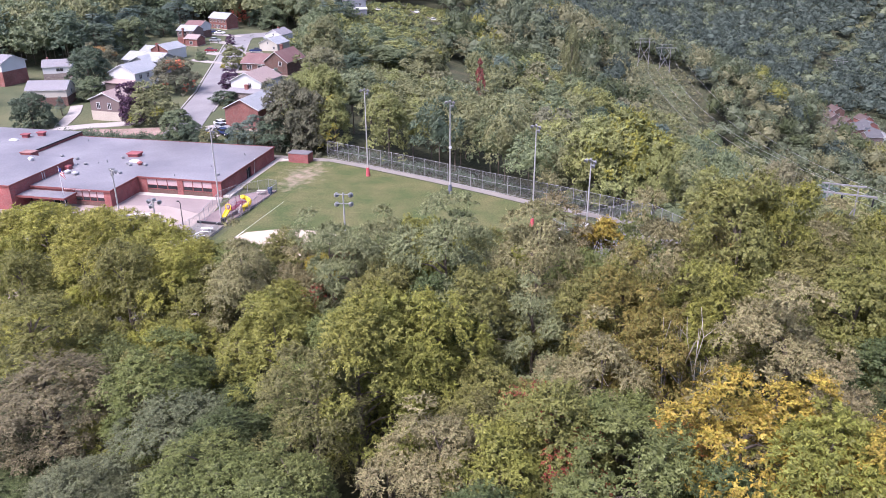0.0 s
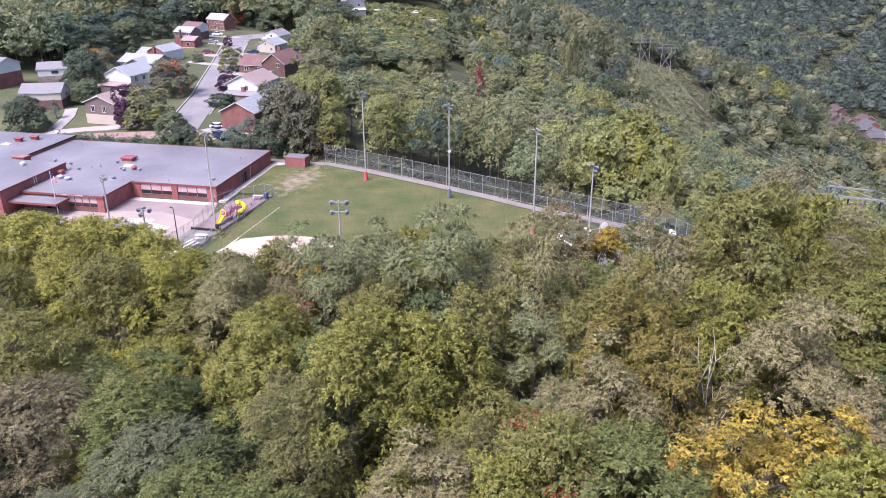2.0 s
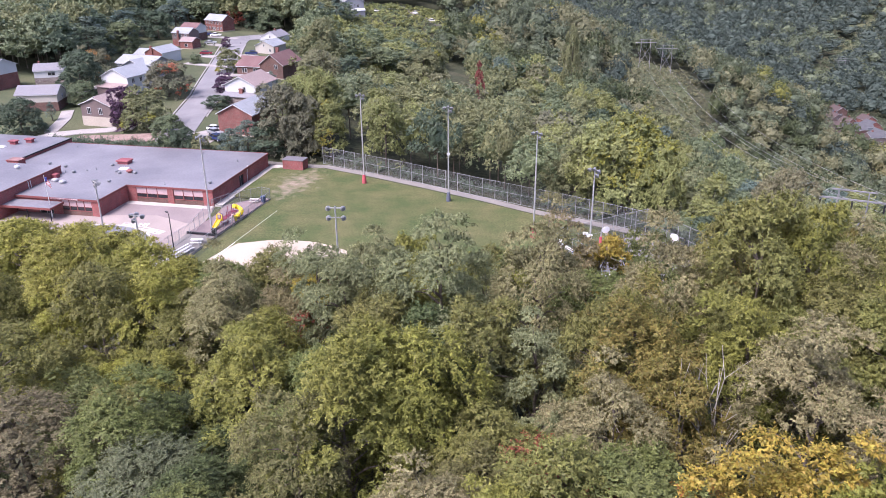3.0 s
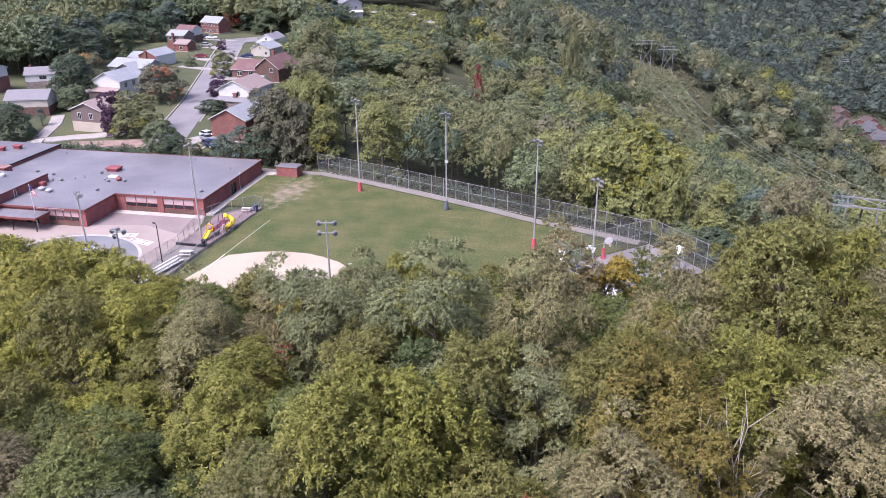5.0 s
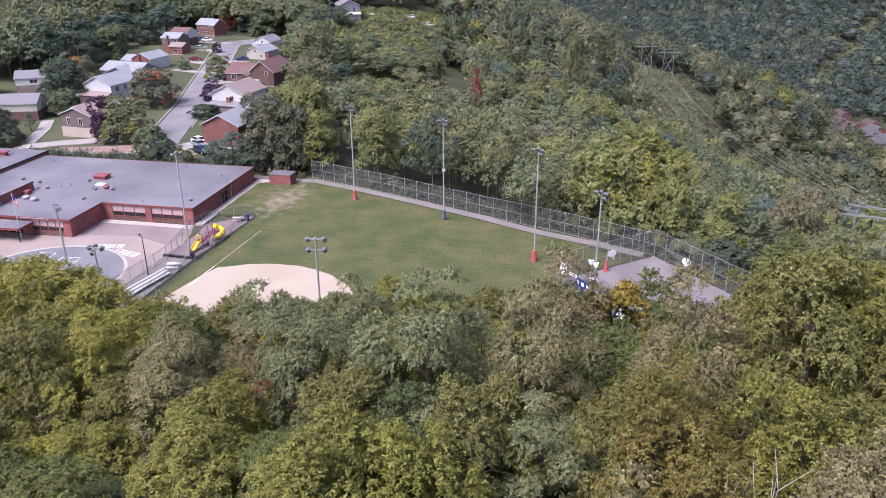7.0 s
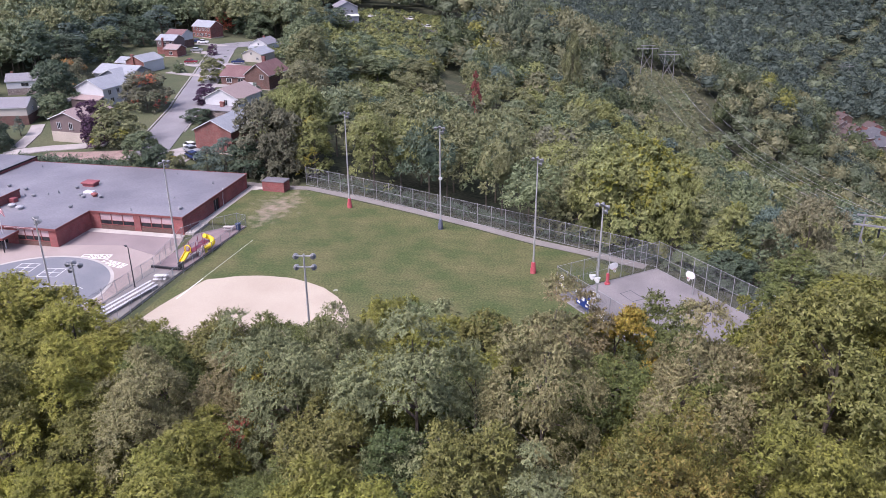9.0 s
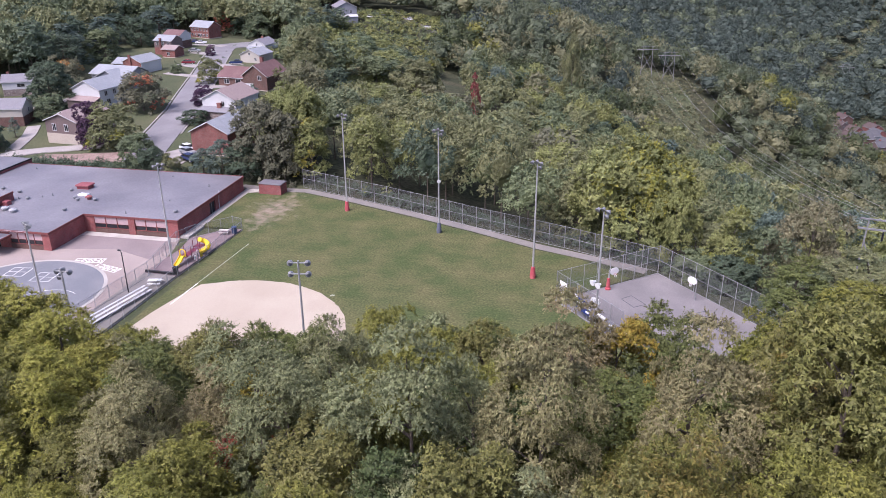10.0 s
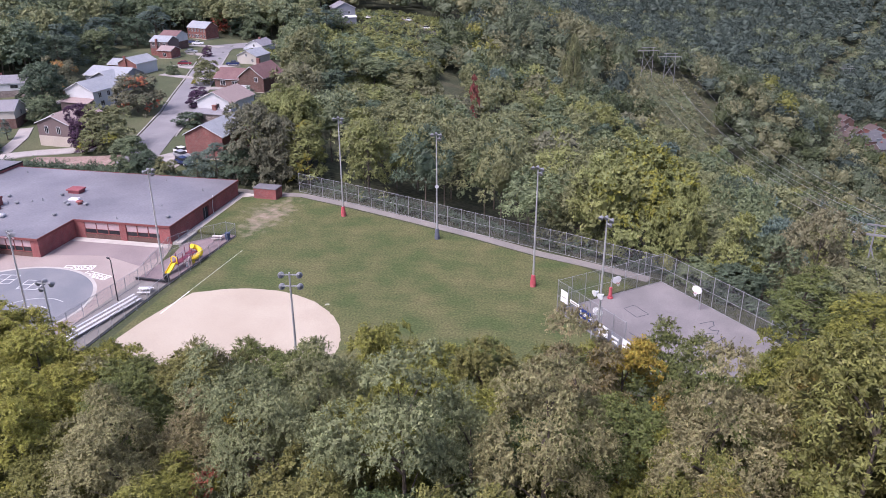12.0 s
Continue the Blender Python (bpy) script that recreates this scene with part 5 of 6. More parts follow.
VALE = ((206, 486, 20, 9, 11, 6.5, BRICK_DARK, SHINGLE_BROWN), (196, 470, 20, 8, 9, 5, GREYS, SHINGLE_SLATE), (193, 446, 25, 8, 10, 5, MAUVE, SHINGLE_BROWN), (200, 436, 25, 8, 9, 5, BRICK_HOUSE, SHINGLE_BROWN),
        (207, 428, 110, 9, 12, 5, GREYS, SHINGLE_SLATE), (216, 440, 20, 9, 10, 6, BRICK_HOUSE, SHINGLE_SLATE), (221, 466, 20, 9, 10, 6, BRICK_HOUSE, SHINGLE_BROWN), (196, 404, 110, 9, 12, 5, BRICK_DARK, SHINGLE_SLATE),
        (206, 396, 110, 9, 11, 5, MAUVE, SHINGLE_SLATE), (182, 384, 110, 9, 12, 5, WHITE, SHINGLE_SLATE), (172, 372, 110, 8, 11, 4.5, MAUVE, SHINGLE_BROWN), (214, 412, 20, 8, 10, 5, WHITE, SHINGLE_SLATE), (187, 456, 20, 7, 9, 4.5, BRICK_DARK, SHINGLE_SLATE))
for x, y, turn, w, l, h, wall_mat, roof_mat in VALE:
    what = {WHITE: "white-sided", GREYS: "grey-sided", MAUVE: "mauve-brown", CREAM: "cream-sided", BRICK_DARK: "brown brick", BRICK_HOUSE: "red brick"}[wall_mat]
    house(at(x - 7, y, turn), w, l, h, 2.6, wall_mat, roof_mat, what + " house in the valley village", [("s", -2, 1.2, 1.1, 1.3), ("s", 2, 1.2, 1.1, 1.3), ("w", -2, 1.2, 1.1, 1.3), ("w", 2, 1.2, 1.1, 1.3), ("s", 0, 3.4, 1.1, 1.2)], group="houses in the valley village", chimney=(1.5, 1, 0.6))


def car(m, paint, label, pickup=False):
    """A car: shell with wheel arches, glass house, four wheels with rims, lamps."""
    c = thing("car", m, label, "car", "parked cars")
    side = [(-2.2, 0.45), (-2.25, 0.75), (-2.1, 0.95), (-1.0, 1.02), (1.6, 1.05), (2.15, 0.98), (2.25, 0.7), (2.2, 0.4)]
    k = len(side)
    b = Build().add([(x, -0.88, z) for x, z in side] + [(x, 0.88, z) for x, z in side], [tuple(range(k)), tuple(range(2 * k - 1, k - 1, -1))] + [(i, k + i, k + (i + 1) % k, (i + 1) % k) for i in range(k)])
    body = part("body", b, paint, c)
    roof = ((-0.9, 1.02), (-0.35, 1.5), (0.75 if pickup else 1.2, 1.5), (1.0 if pickup else 1.95, 1.04))
    part("window_band", Build().add([(x, -0.8 + 0.18 * (z > 1.2), z) for x, z in roof] + [(x, 0.8 - 0.18 * (z > 1.2), z) for x, z in roof], [(0, 1, 2, 3), (7, 6, 5, 4), (0, 4, 5, 1), (1, 5, 6, 2), (2, 6, 7, 3)]), GLASS, body)
    part("roof_panel", Build().rounded(-0.4, -0.64, 1.48, 0.8 if pickup else 1.25, 0.64, 1.56, 0.05), paint, body)
    for x in (-1.4, 1.4):
        for y in (-0.8, 0.8):
            wheel = part("wheel", Build().lathe([(0.2, -0.1), (0.33, -0.09), (0.33, 0.09), (0.2, 0.1)], 14, pose(x, y, 0.33, 90, 0, 0)), TYRE, c)
            part("rim", Build().lathe([(0.19, -0.11), (0.19, 0.11)], 10, pose(x, y, 0.33, 90, 0, 0)), ALUMINIUM, wheel)
    for y in (-0.62, 0.62):
        part("headlight", Build().rounded(-2.26, y - 0.16, 0.68, -2.16, y + 0.16, 0.82, 0.03), SIGNWHITE, body)
        part("tail_light", Build().rounded(2.17, y - 0.16, 0.72, 2.27, y + 0.16, 0.86, 0.03), CARRED, body)


car(at(-102.5, 112.5, 112, 0.12), CARWHITE, "white car parked on the street")
car(at(-58.8, 24.3, 150, 0.16), CARBLUE, "dark blue car parked beside the brick house")
car(at(-60.6, 27.0, 150, 0.16), CARSILVER, "silver car parked beside the brick house")
car(at(-62.0, 29.6, 150, 0.16), CARWHITE, "white car parked beside the brick house")
car(at(-116.5, 130.0, 195, 0.16), CARRED, "dark red car parked on a driveway")
car(at(-128.5, 156.5, 190, 0.16), CARSILVER, "silver car parked on a driveway")
car(at(-137.5, 178.5, 190, 0.16), CARWHITE, "white pickup parked before the brick house", True)
car(at(-141.0, 180.5, 190, 0.16), CARBLUE, "dark car parked before the brick house")
car(at(-99.5, 131.5, 20, 0.16), CARBLUE, "dark car parked beside the cream house")
car(at(-72.5, 273.0, 120, 0.2), CARWHITE, "white van on the ridge lane")
car(at(-93.0, 271.0, 170, 0.1), CARWHITE, "white truck parked on the far ridge", True)
car(at(-88.0, 277.0, 150, 0.1), CARSILVER, "silver car parked on the far ridge")
car(at(-62.0, 266.0, 160, 0.2), CARWHITE, "white van parked on the ridge lane")


def pylon(m, h=17.0):
    """A steel H-frame power tower."""
    p = thing("power_pylon", m, "grey steel H-frame power line tower", "pylon", "power pylons")
    for x in (-2.6, 2.6):
        part("leg", Build().tube((x * 1.25, 0, -2), (x, 0, h), 0.2, 0.14, 6), PYLON, p)
    part("crossarm", Build().box(-6.2, -0.16, h - 2.1, 6.2, 0.16, h - 1.8), PYLON, p)
    part("crossarm", Build().box(-4.0, -0.13, h - 0.25, 4.0, 0.13, h), PYLON, p)
    part("brace", Build().path([(-3.0, 0, 3), (2.8, 0, h - 4)], 0.13).path([(3.0, 0, 3), (-2.8, 0, h - 4)], 0.13), PYLON, p)
    for x in (-5.6, 0, 5.6):
        part("insulator", Build().lathe([(0.05, h - 4.0), (0.18, h - 3.9), (0.18, h - 2.4), (0.05, h - 2.2)], 8), GLASS, p, m=pose(x, 0, 0))


pylon(at(49, 346, 10))
pylon(at(62, 352, 10))
pylon(at(230, 612, -15), 16)
pylon(pose(75.5, 20, -22.8, 0, 0, -12), 23.0)


def wires():
    w = thing("power_lines", pose(0, 0, 0), "sagging power line wires across the hillside", "power line")
    for ax, ay, bx, by, za, zb in ((49, 346, 75.5, 20, -21, -2.0), (62, 352, 88, 24, -22, -5.4)):
        for off in (-5.6, 0, 5.6):
            a, c = Vector((ax + off, ay, za)), Vector((bx + off, by, zb))
            pts = []
            for i in range(25):
                t = i / 24
                q = a.lerp(c, t)
                q.z -= 4 * 11.0 * t * (1 - t)
                pts.append(q)
            part("wire", Build().path(pts, 0.026, 4), STEEL, w)


wires()

# ---- trees ----
def leaf_triangles(rng, centres, radii, count, size, squash=0.8, droop=0.25, slim=0.3, axis=True, per=11, loose=1.0):
    """Leaf blades set along drooping sprays that fan out of clumps: vertices (blades * 3, 3).
    loose: 1 for long feathery sprays, 0 for full rounded tufts."""
    sprays = max(1, count // per)
    share = radii**2 * (1.0 + 0.6 * np.argsort(np.argsort(centres[:, 2])) / len(centres)) if axis else radii**2
    pick = rng.choice(len(centres), sprays, p=share / share.sum())
    d = rng.normal(size=(sprays, 3))
    d /= np.linalg.norm(d, axis=1)[:, None]
    if axis:
        away = (centres - (0, 0, np.median(centres[:, 2]))) * (1, 1, 0.6)
        away /= np.linalg.norm(away, axis=1)[:, None] + 1e-6
        d = d + 0.9 * away[pick] + (0, 0, 0.2)
    d[:, 2] = np.where(d[:, 2] < -0.3, -d[:, 2], d[:, 2])
    d /= np.linalg.norm(d, axis=1)[:, None]
    side = np.cross(d, (0, 0, 1) + 0.5 * rng.normal(size=(sprays, 3)))
    side /= np.linalg.norm(side, axis=1)[:, None] + 1e-9
    stretch = np.array((1, 1, squash))
    root = centres[pick] + d * radii[pick][:, None] * (0.62 - 0.4 * loose + 0.3 * rng.random((sprays, 1))) * stretch
    reach = radii[pick] * (0.22 + 0.3 * loose + (0.2 + 0.35 * loose) * rng.random(sprays))
    sag = droop * (0.4 + 0.9 * rng.random(sprays))
    # one row of blades a spray, left and right in turn, the last one at its tip
    t = (np.arange(per) + 0.25 + 0.5 * rng.random((sprays, per))) / per
    t3 = t[..., None]
    p = root[:, None] + d[:, None] * stretch * reach[:, None, None] * t3
    p[..., 2] -= sag[:, None] * reach[:, None] * t**2
    along = np.repeat(d[:, None], per, 1)
    along[..., 2] = along[..., 2] - 2 * sag[:, None] * t
    hand = np.where(np.arange(per) % 2, 1.0, -1.0)
    hand[-1] = 0.0
    way = 0.6 * along + side[:, None] * hand[None, :, None] + (0.7 - 0.3 * loose) * rng.normal(size=(sprays, per, 3))
    way[..., 2] -= 0.4 * droop
    way /= np.linalg.norm(way, axis=2)[..., None]
    face = (1.0 - 0.45 * loose) * d[:, None] + (0, 0, 0.15 + 0.5 * loose) + (0.12 + 0.4 * loose) * rng.normal(size=(sprays, per, 3))
    across = np.cross(way, face)
    across /= np.linalg.norm(across, axis=2)[..., None] + 1e-9
    a = (size * (0.65 + 0.7 * rng.random((sprays, per))) * (1.2 - 0.45 * t))[..., None]
    lean = rng.uniform(0.3, 0.7, (sprays, per, 1))
    return np.stack([p - way * a * 0.1, p + way * a * lean + across * a * slim, p + way * a - across * a * slim * 0.5], 2).reshape(-1, 3)


def leaf_mesh(name, verts, material):
    me = bpy.data.meshes.new(name)
    n = len(verts)
    me.vertices.add(n)
    me.vertices.foreach_set("co", np.ascontiguousarray(verts, np.float32).ravel())
    me.loops.add(n)
    me.loops.foreach_set("vertex_index", np.arange(n, dtype=np.int32))
    me.polygons.add(n // 3)
    me.polygons.foreach_set("loop_start", np.arange(0, n, 3, dtype=np.int32))
    me.materials.append(material)
    me.update(calc_edges=True)
    me.validate()
    return me


def clump_set(rng, n, width, base, top, shape):
    """Centres and radii of leaf clumps that overlap into a full, uneven crown."""
    k = np.arange(n) + 0.5
    turn = k * 2.39996 + rng.random() * 6.283
    up = 1 - 1.7 * k / n
    d = np.stack([np.sqrt(1 - up**2) * np.cos(turn), np.sqrt(1 - up**2) * np.sin(turn), up], 1) + rng.normal(size=(n, 3)) * 0.13
    a, h = width / 2, (top - base) / 2
    wide = {"round": a * (1 - 0.14 * up), "spread": a * (1.0 + 0.1 * up), "cone": a * (0.62 - 0.5 * up)}[shape]
    lobe = rng.random(3) * 6.283
    lump = 1 + 0.12 * np.sin(2 * turn + lobe[0] + 2 * up) + 0.1 * np.sin(3 * turn + lobe[1] - 4 * up)
    deep = (0.56 + 0.36 * rng.random(n)) * lump
    r = a * 1.6 / math.sqrt(n) * (h / a) ** 0.45 * (0.65 + 0.7 * rng.random(n))
    r = r * (1 + 0.3 * np.clip(up, 0, 1))
    if shape == "cone":
        r = r * (0.9 - 0.45 * up)
    c = np.stack([d[:, 0] * wide * deep, d[:, 1] * wide * deep, (base + top) / 2 + d[:, 2] * (h - 0.6 * r) * np.clip(deep * 1.2, 0.7, 0.94)], 1)
    return c, r


def core(rng, c, r, width, base, top, keep=0.84):
    """Inner foliage of a crown: a lumpy closed body of leafy faces, a little inside the clumps."""
    rings, sides, h, mid = 5, 9, (top - base) / 2, (base + top) / 2
    turn = rng.random() * 6.283
    p = []
    for i in range(rings + 1):
        up = 1 - 1.75 * i / rings
        for j in range(sides):
            a = turn + 6.283 * (j + 0.5 * (i % 2)) / sides
            k = keep * (0.82 + 0.3 * rng.random())
            w = width / 2 * math.sqrt(max(0.02, 1 - up * up)) * k
            p.append((w * math.cos(a), w * math.sin(a), mid + h * up * k))
    t = []
    for i in range(rings):
        for j in range(sides):
            a, b, d, e = i * sides + j, i * sides + (j + 1) % sides, (i + 1) * sides + j, (i + 1) * sides + (j + 1) % sides
            t += [p[a], p[d], p[b], p[b], p[d], p[e]]
    return np.array(t)


def make_tree(name, seed, height, width, bare, material, label, clumps, count, size, shape="round", bark=None, squash=0.8, droop=0.25, slim=0.3, extra=None, limbs=True, group="", loose=0.7):
    """One tree with trunk, limbs and crown, standing at the origin, out of the way until copied."""
    rng = np.random.default_rng(seed)
    c, r = clump_set(rng, clumps, width, height * bare, height, shape)
    tree = thing(name, pose(0, 0, 0), label, "tree" if "shrub" not in name else "shrub", group)
    b = Build()
    lean_ = rng.normal(size=2) * 0.025 * height
    mid = Vector((lean_[0] * 0.5, lean_[1] * 0.5, height * 0.45))
    tip = Vector((lean_[0], lean_[1], height * 0.8))
    thick = 0.016 * height
    b.tube((0, 0, -1.5), (0, 0, 0.02 * height), thick * 1.5, thick * 1.1, 7, False)
    b.tube((0, 0, 0.02 * height), mid, thick * 1.1, thick * 0.7, 7, False)
    b.tube(mid, tip, thick * 0.7, thick * 0.12, 6, False)
    if limbs:
        for q in c[:: max(1, len(c) // 15)]:
            q = Vector(q)
            t = min(0.95, max(0.35, (q.z - 0.16 * width) / height))
            root = (Vector((0, 0, 0)).lerp(mid, t / 0.45)) if t < 0.45 else mid.lerp(tip, min(1.0, (t - 0.45) / 0.35))
            q = root.lerp(q, 0.8)
            knee = root.lerp(q, 0.5) + Vector((0, 0, 0.04 * width))
            b.tube(root, knee, thick * 0.32, thick * 0.2, 4, False)
            b.tube(knee, q, thick * 0.2, thick * 0.05, 4, False)
    part("trunk", b, bark or BARK, tree)
    verts = leaf_triangles(rng, c, r, count, size, squash, droop, slim, loose=loose)
    part("crown", leaf_mesh("crown", verts, material), material, tree)
    if extra:
        mat, share, *high = extra
        k = rng.choice(len(c), max(2, int(len(c) * share)), replace=False) if not high else np.argsort(-c[:, 2])[: int(len(c) * share)]
        part("creeper", leaf_mesh("creeper", leaf_triangles(rng, c[k], r[k] * 1.12, int(count * share * 0.7), size, squash, droop, slim, loose=loose), mat), mat, tree, "patches of turned leaves")
    return tree


NEAR, EDGE = {}, {}


def near_kind(key, mats, label, **how):
    """One kind of tree twice: fine-leaved for the slope below the camera, coarser for the wood's edge beyond."""
    for kinds, many, big, seed in ((NEAR, 2.7, 0.37, 0), (EDGE, 1.95, 0.46, 5000)):
        kinds[key] = [make_tree("tree", seed + 100 + 7 * i + len(kinds) * 31, 18.0, how.get("width", 7.0), how.get("bare", 0.28), m, label, how.get("clumps", 60), int(how.get("count", 10500) * many), how.get("size", 0.5) * big, how.get("shape", "round"),
                                how.get("bark"), how.get("squash", 1.05), how.get("droop", 0.45), how.get("slim", 0.38), how.get("extra"), group="trees on the near slope", loose=how.get("loose", 0.4)) for i, m in enumerate(mats)]


near_kind("olive", (NEAR_LEAF["olive"], NEAR_LEAF["olive"], NEAR_LEAF["lime"]), "olive-green deciduous tree with feathery turning leaves", clumps=80, size=0.5, droop=0.7, slim=0.34, squash=1.2)
near_kind("green", (NEAR_LEAF["green"], NEAR_LEAF["green"]), "green broadleaved tree with a dense crown", clumps=56, size=0.48, slim=0.4)
near_kind("dark", (NEAR_LEAF["deep"], NEAR_LEAF["deep"]), "dark green broadleaved tree on the slope", clumps=56, size=0.48, slim=0.4)
near_kind("lime", (NEAR_LEAF["lime"], NEAR_LEAF["lime"]), "yellow-green deciduous tree with drooping sprays", clumps=74, size=0.5, droop=0.8, slim=0.34, squash=1.25)
near_kind("bright", (NEAR_LEAF["bright"], NEAR_LEAF["bright"]), "bright yellow-olive tree with feathery sprays", clumps=80, size=0.46, droop=0.8, slim=0.32, squash=1.2)
near_kind("amber", (NEAR_LEAF["amber"], NEAR_LEAF["amber"]), "olive tree with amber turning sprays", clumps=80, size=0.46, droop=0.7, slim=0.32, squash=1.2)
near_kind("silver", (NEAR_LEAF["silver"], NEAR_LEAF["silver"]), "silvery grey-green tree with plume-like sprays", clumps=52, size=0.4, squash=0.8, slim=0.4, width=7.6, bare=0.2, loose=0.2, count=15000)
near_kind("tan", (NEAR_LEAF["tan"], NEAR_LEAF["tan"]), "faded tan-grey tree with wispy plumes", clumps=52, size=0.4, squash=0.8, slim=0.4, width=7.6, bare=0.2, bark=BARK, loose=0.2, count=15000)
near_kind("umber", (NEAR_LEAF["umber"],), "faded brownish tree with a full domed crown", clumps=52, size=0.4, squash=0.8, slim=0.4, width=7.6, bare=0.04, loose=0.2, count=15000)
near_kind("sage", (NEAR_LEAF["sage"],), "dull grey-green tree with plume-like sprays", clumps=52, size=0.4, squash=0.8, slim=0.4, width=7.6, bare=0.12, loose=0.3, count=15000)
near_kind("gold", (NEAR_LEAF["gold"], NEAR_LEAF["gold"]), "golden-yellow autumn tree with a broad crown", clumps=60, size=0.5, slim=0.4, shape="spread")
near_kind("rust", (NEAR_LEAF["rust"], NEAR_LEAF["rust"]), "brownish olive tree with thinning leaves", clumps=60, count=8400, size=0.46, slim=0.34)
near_kind("crimson", (NEAR_LEAF["olive"],), "olive tree hung with crimson creeper leaves", extra=(NEAR_LEAF["crimson"], 0.22), clumps=60)
near_kind("mixed", (NEAR_LEAF["green"],), "green tree with orange-tipped leaves", extra=(NEAR_LEAF["orange"], 0.07), clumps=60, shape="spread")
near_kind("berry", (NEAR_LEAF["silver"],), "silvery tree with dark red leaf patches", extra=(NEAR_LEAF["crimson"], 0.08), clumps=52, size=0.4, squash=0.8, slim=0.4, width=7.6, bare=0.2, loose=0.2, count=15000)

TOPS = []
used = {}
MID, TALL = {}, {}


def plant(kinds, key, x, y, top, wide=1.0, turn=None):
    """Sets a copy of a tree on the ground so that its crown ends at the height top."""
    g = ground_at(x, y) - 0.1
    s = max(0.3, (top - g) / (TALL.get(key, 18.0) if kinds is MID else 18.0))
    if kinds is NEAR and y > -76:
        kinds = EDGE
    tally = (id(kinds), key)
    n = used.get(tally, 0)
    used[tally] = n + 1
    src = kinds[key][n % len(kinds[key])]
    rx = wide
    m = pose(x, y, g, 0, 0, random.uniform(0, 360) if turn is None else turn) @ Matrix.Diagonal((rx, rx, s, 1))
    if n < len(kinds[key]):
        src.matrix_basis = m
    else:
        copy_thing(src, m @ Matrix.Diagonal([1 / v for v in src.scale] + [1]))
    TOPS.append((x, y, top))


SET = {
    "umber": ((-8.3, -99.5, 20.6, 1.2),),
    "sage": ((2.2, -102.2, 20.8, 0.9), (-1.0, -107.0, 18.5, 0.9)),
    "dark": ((-13.0, -100.6, 15.5, 0.9), (-16.5, -98.0, 16.0, 0.9), (-9.5, -104.0, 14.5, 0.9), (-4.5, -106.5, 14.5, 0.9), (3.5, -108.0, 17.0, 0.8)),
    "tan": ((0.0, -86.0, 23.3, 0.8), (23.4, -84.2, 30.0, 0.85), (31.8, -84.8, 29.3, 0.85), (44.3, -78.6, 27.8, 0.9), (38.6, -97.0, 29.4, 0.9), (28.6, -99.8, 27.4, 0.75), (2.1, -81.0, 21.4, 0.8), (24.6, -72.0, 24.2, 0.8), (20.8, -106.6, 25.4, 0.8), (40.2, -103.4, 27.6, 0.7), (-1.5, -83.5, 24.4, 0.7), (31.0, -75.0, 22.5, 0.5)),
    "silver": ((17.2, -87.0, 30.0, 0.95), (24.2, -92.3, 25.8, 0.8), (10.2, -80.2, 25.8, 0.75), (19.5, -81.5, 24.5, 0.7), (26.5, -96.4, 23.0, 0.6)),
    "berry": ((6.4, -81.4, 26.0, 0.85), (8.6, -84.6, 26.0, 0.75)),
    "olive": ((37.6, -84.4, 31.4, 1.05), (37.2, -82.2, 29.8, 1.0), (6.2, -94.3, 23.6, 1.0), (-13.8, -93.3, 21.4, 1.1), (-11.2, -85.4, 23.2, 0.95), (4.5, -90.0, 22.5, 0.9), (27.6, -93.3, 27.0, 0.7), (20.9, -92.0, 26.6, 0.9), (35.5, -91.5, 27.5, 0.9), (13.5, -91.0, 25.0, 0.9)),
    "bright": ((-21.4, -67.4, 18.6, 1.05), (-37.0, -66.0, 18.4, 1.2), (-32.8, -67.0, 18.6, 1.2), (-28.8, -65.6, 18.2, 1.15), (-25.2, -67.6, 18.6, 1.1), (-33.4, -72.4, 20.4, 1.2), (-28.2, -73.2, 20.6, 1.2), (-39.0, -72.0, 20.0, 1.2), (-23.0, -73.0, 20.4, 1.1), (-18.6, -71.4, 18.6, 0.9), (-14.6, -73.5, 20.5, 1.0), (-18.6, -79.7, 22.6, 1.0), (-7.8, -83.6, 22.4, 1.0)),
    "lime": ((41.2, -83.4, 30.5, 1.0), (38.5, -108.5, 28.6, 0.9), (14.8, -100.4, 27.3, 1.0), (17.5, -97.5, 27.0, 0.95), (23.9, -107.2, 25.2, 0.85), (10.7, -68.1, 21.2, 0.75), (37.0, -71.2, 24.4, 0.7), (15.1, -96.4, 26.7, 0.8), (13.0, -71.5, 20.5, 0.6)),
    "amber": ((30.0, -93.4, 28.8, 0.95), (31.8, -97.2, 26.4, 0.9), (30.2, -90.6, 28.2, 0.8)),
    "green": ((-0.2, -99.3, 22.2, 0.95), (8.0, -107.5, 22.0, 0.9), (31.1, -63.6, 19.8, 0.8), (32.6, -70.6, 22.4, 0.75), (27.0, -77.0, 22.5, 0.9), (13.0, -109.0, 23.0, 0.8)),
    "gold": ((35.4, -107.0, 29.2, 0.95), (28.1, -70.4, 22.6, 0.72), (41.5, -107.0, 28.0, 0.8), (2.5, -75.5, 19.5, 0.5)),
    "rust": ((12.2, -102.4, 25.4, 0.85),),
    "crimson": ((26.4, -104.6, 26.4, 0.85),),
    "mixed": ((30.6, -108.2, 27.0, 0.95),),
}
for key, places in SET.items():
    for x, y, top, wide in places:
        plant(NEAR, key, x, y, top + 0.5, wide * 1.08)


def canopy(x, y):
    """The height of the tree tops round a place."""
    w = np.array([1 / ((x - a) ** 2 + (y - b) ** 2 + 4) ** 1.5 for a, b, _ in TOPS[:72]])
    return float((w * np.array([c for *_, c in TOPS[:72]])).sum() / w.sum())


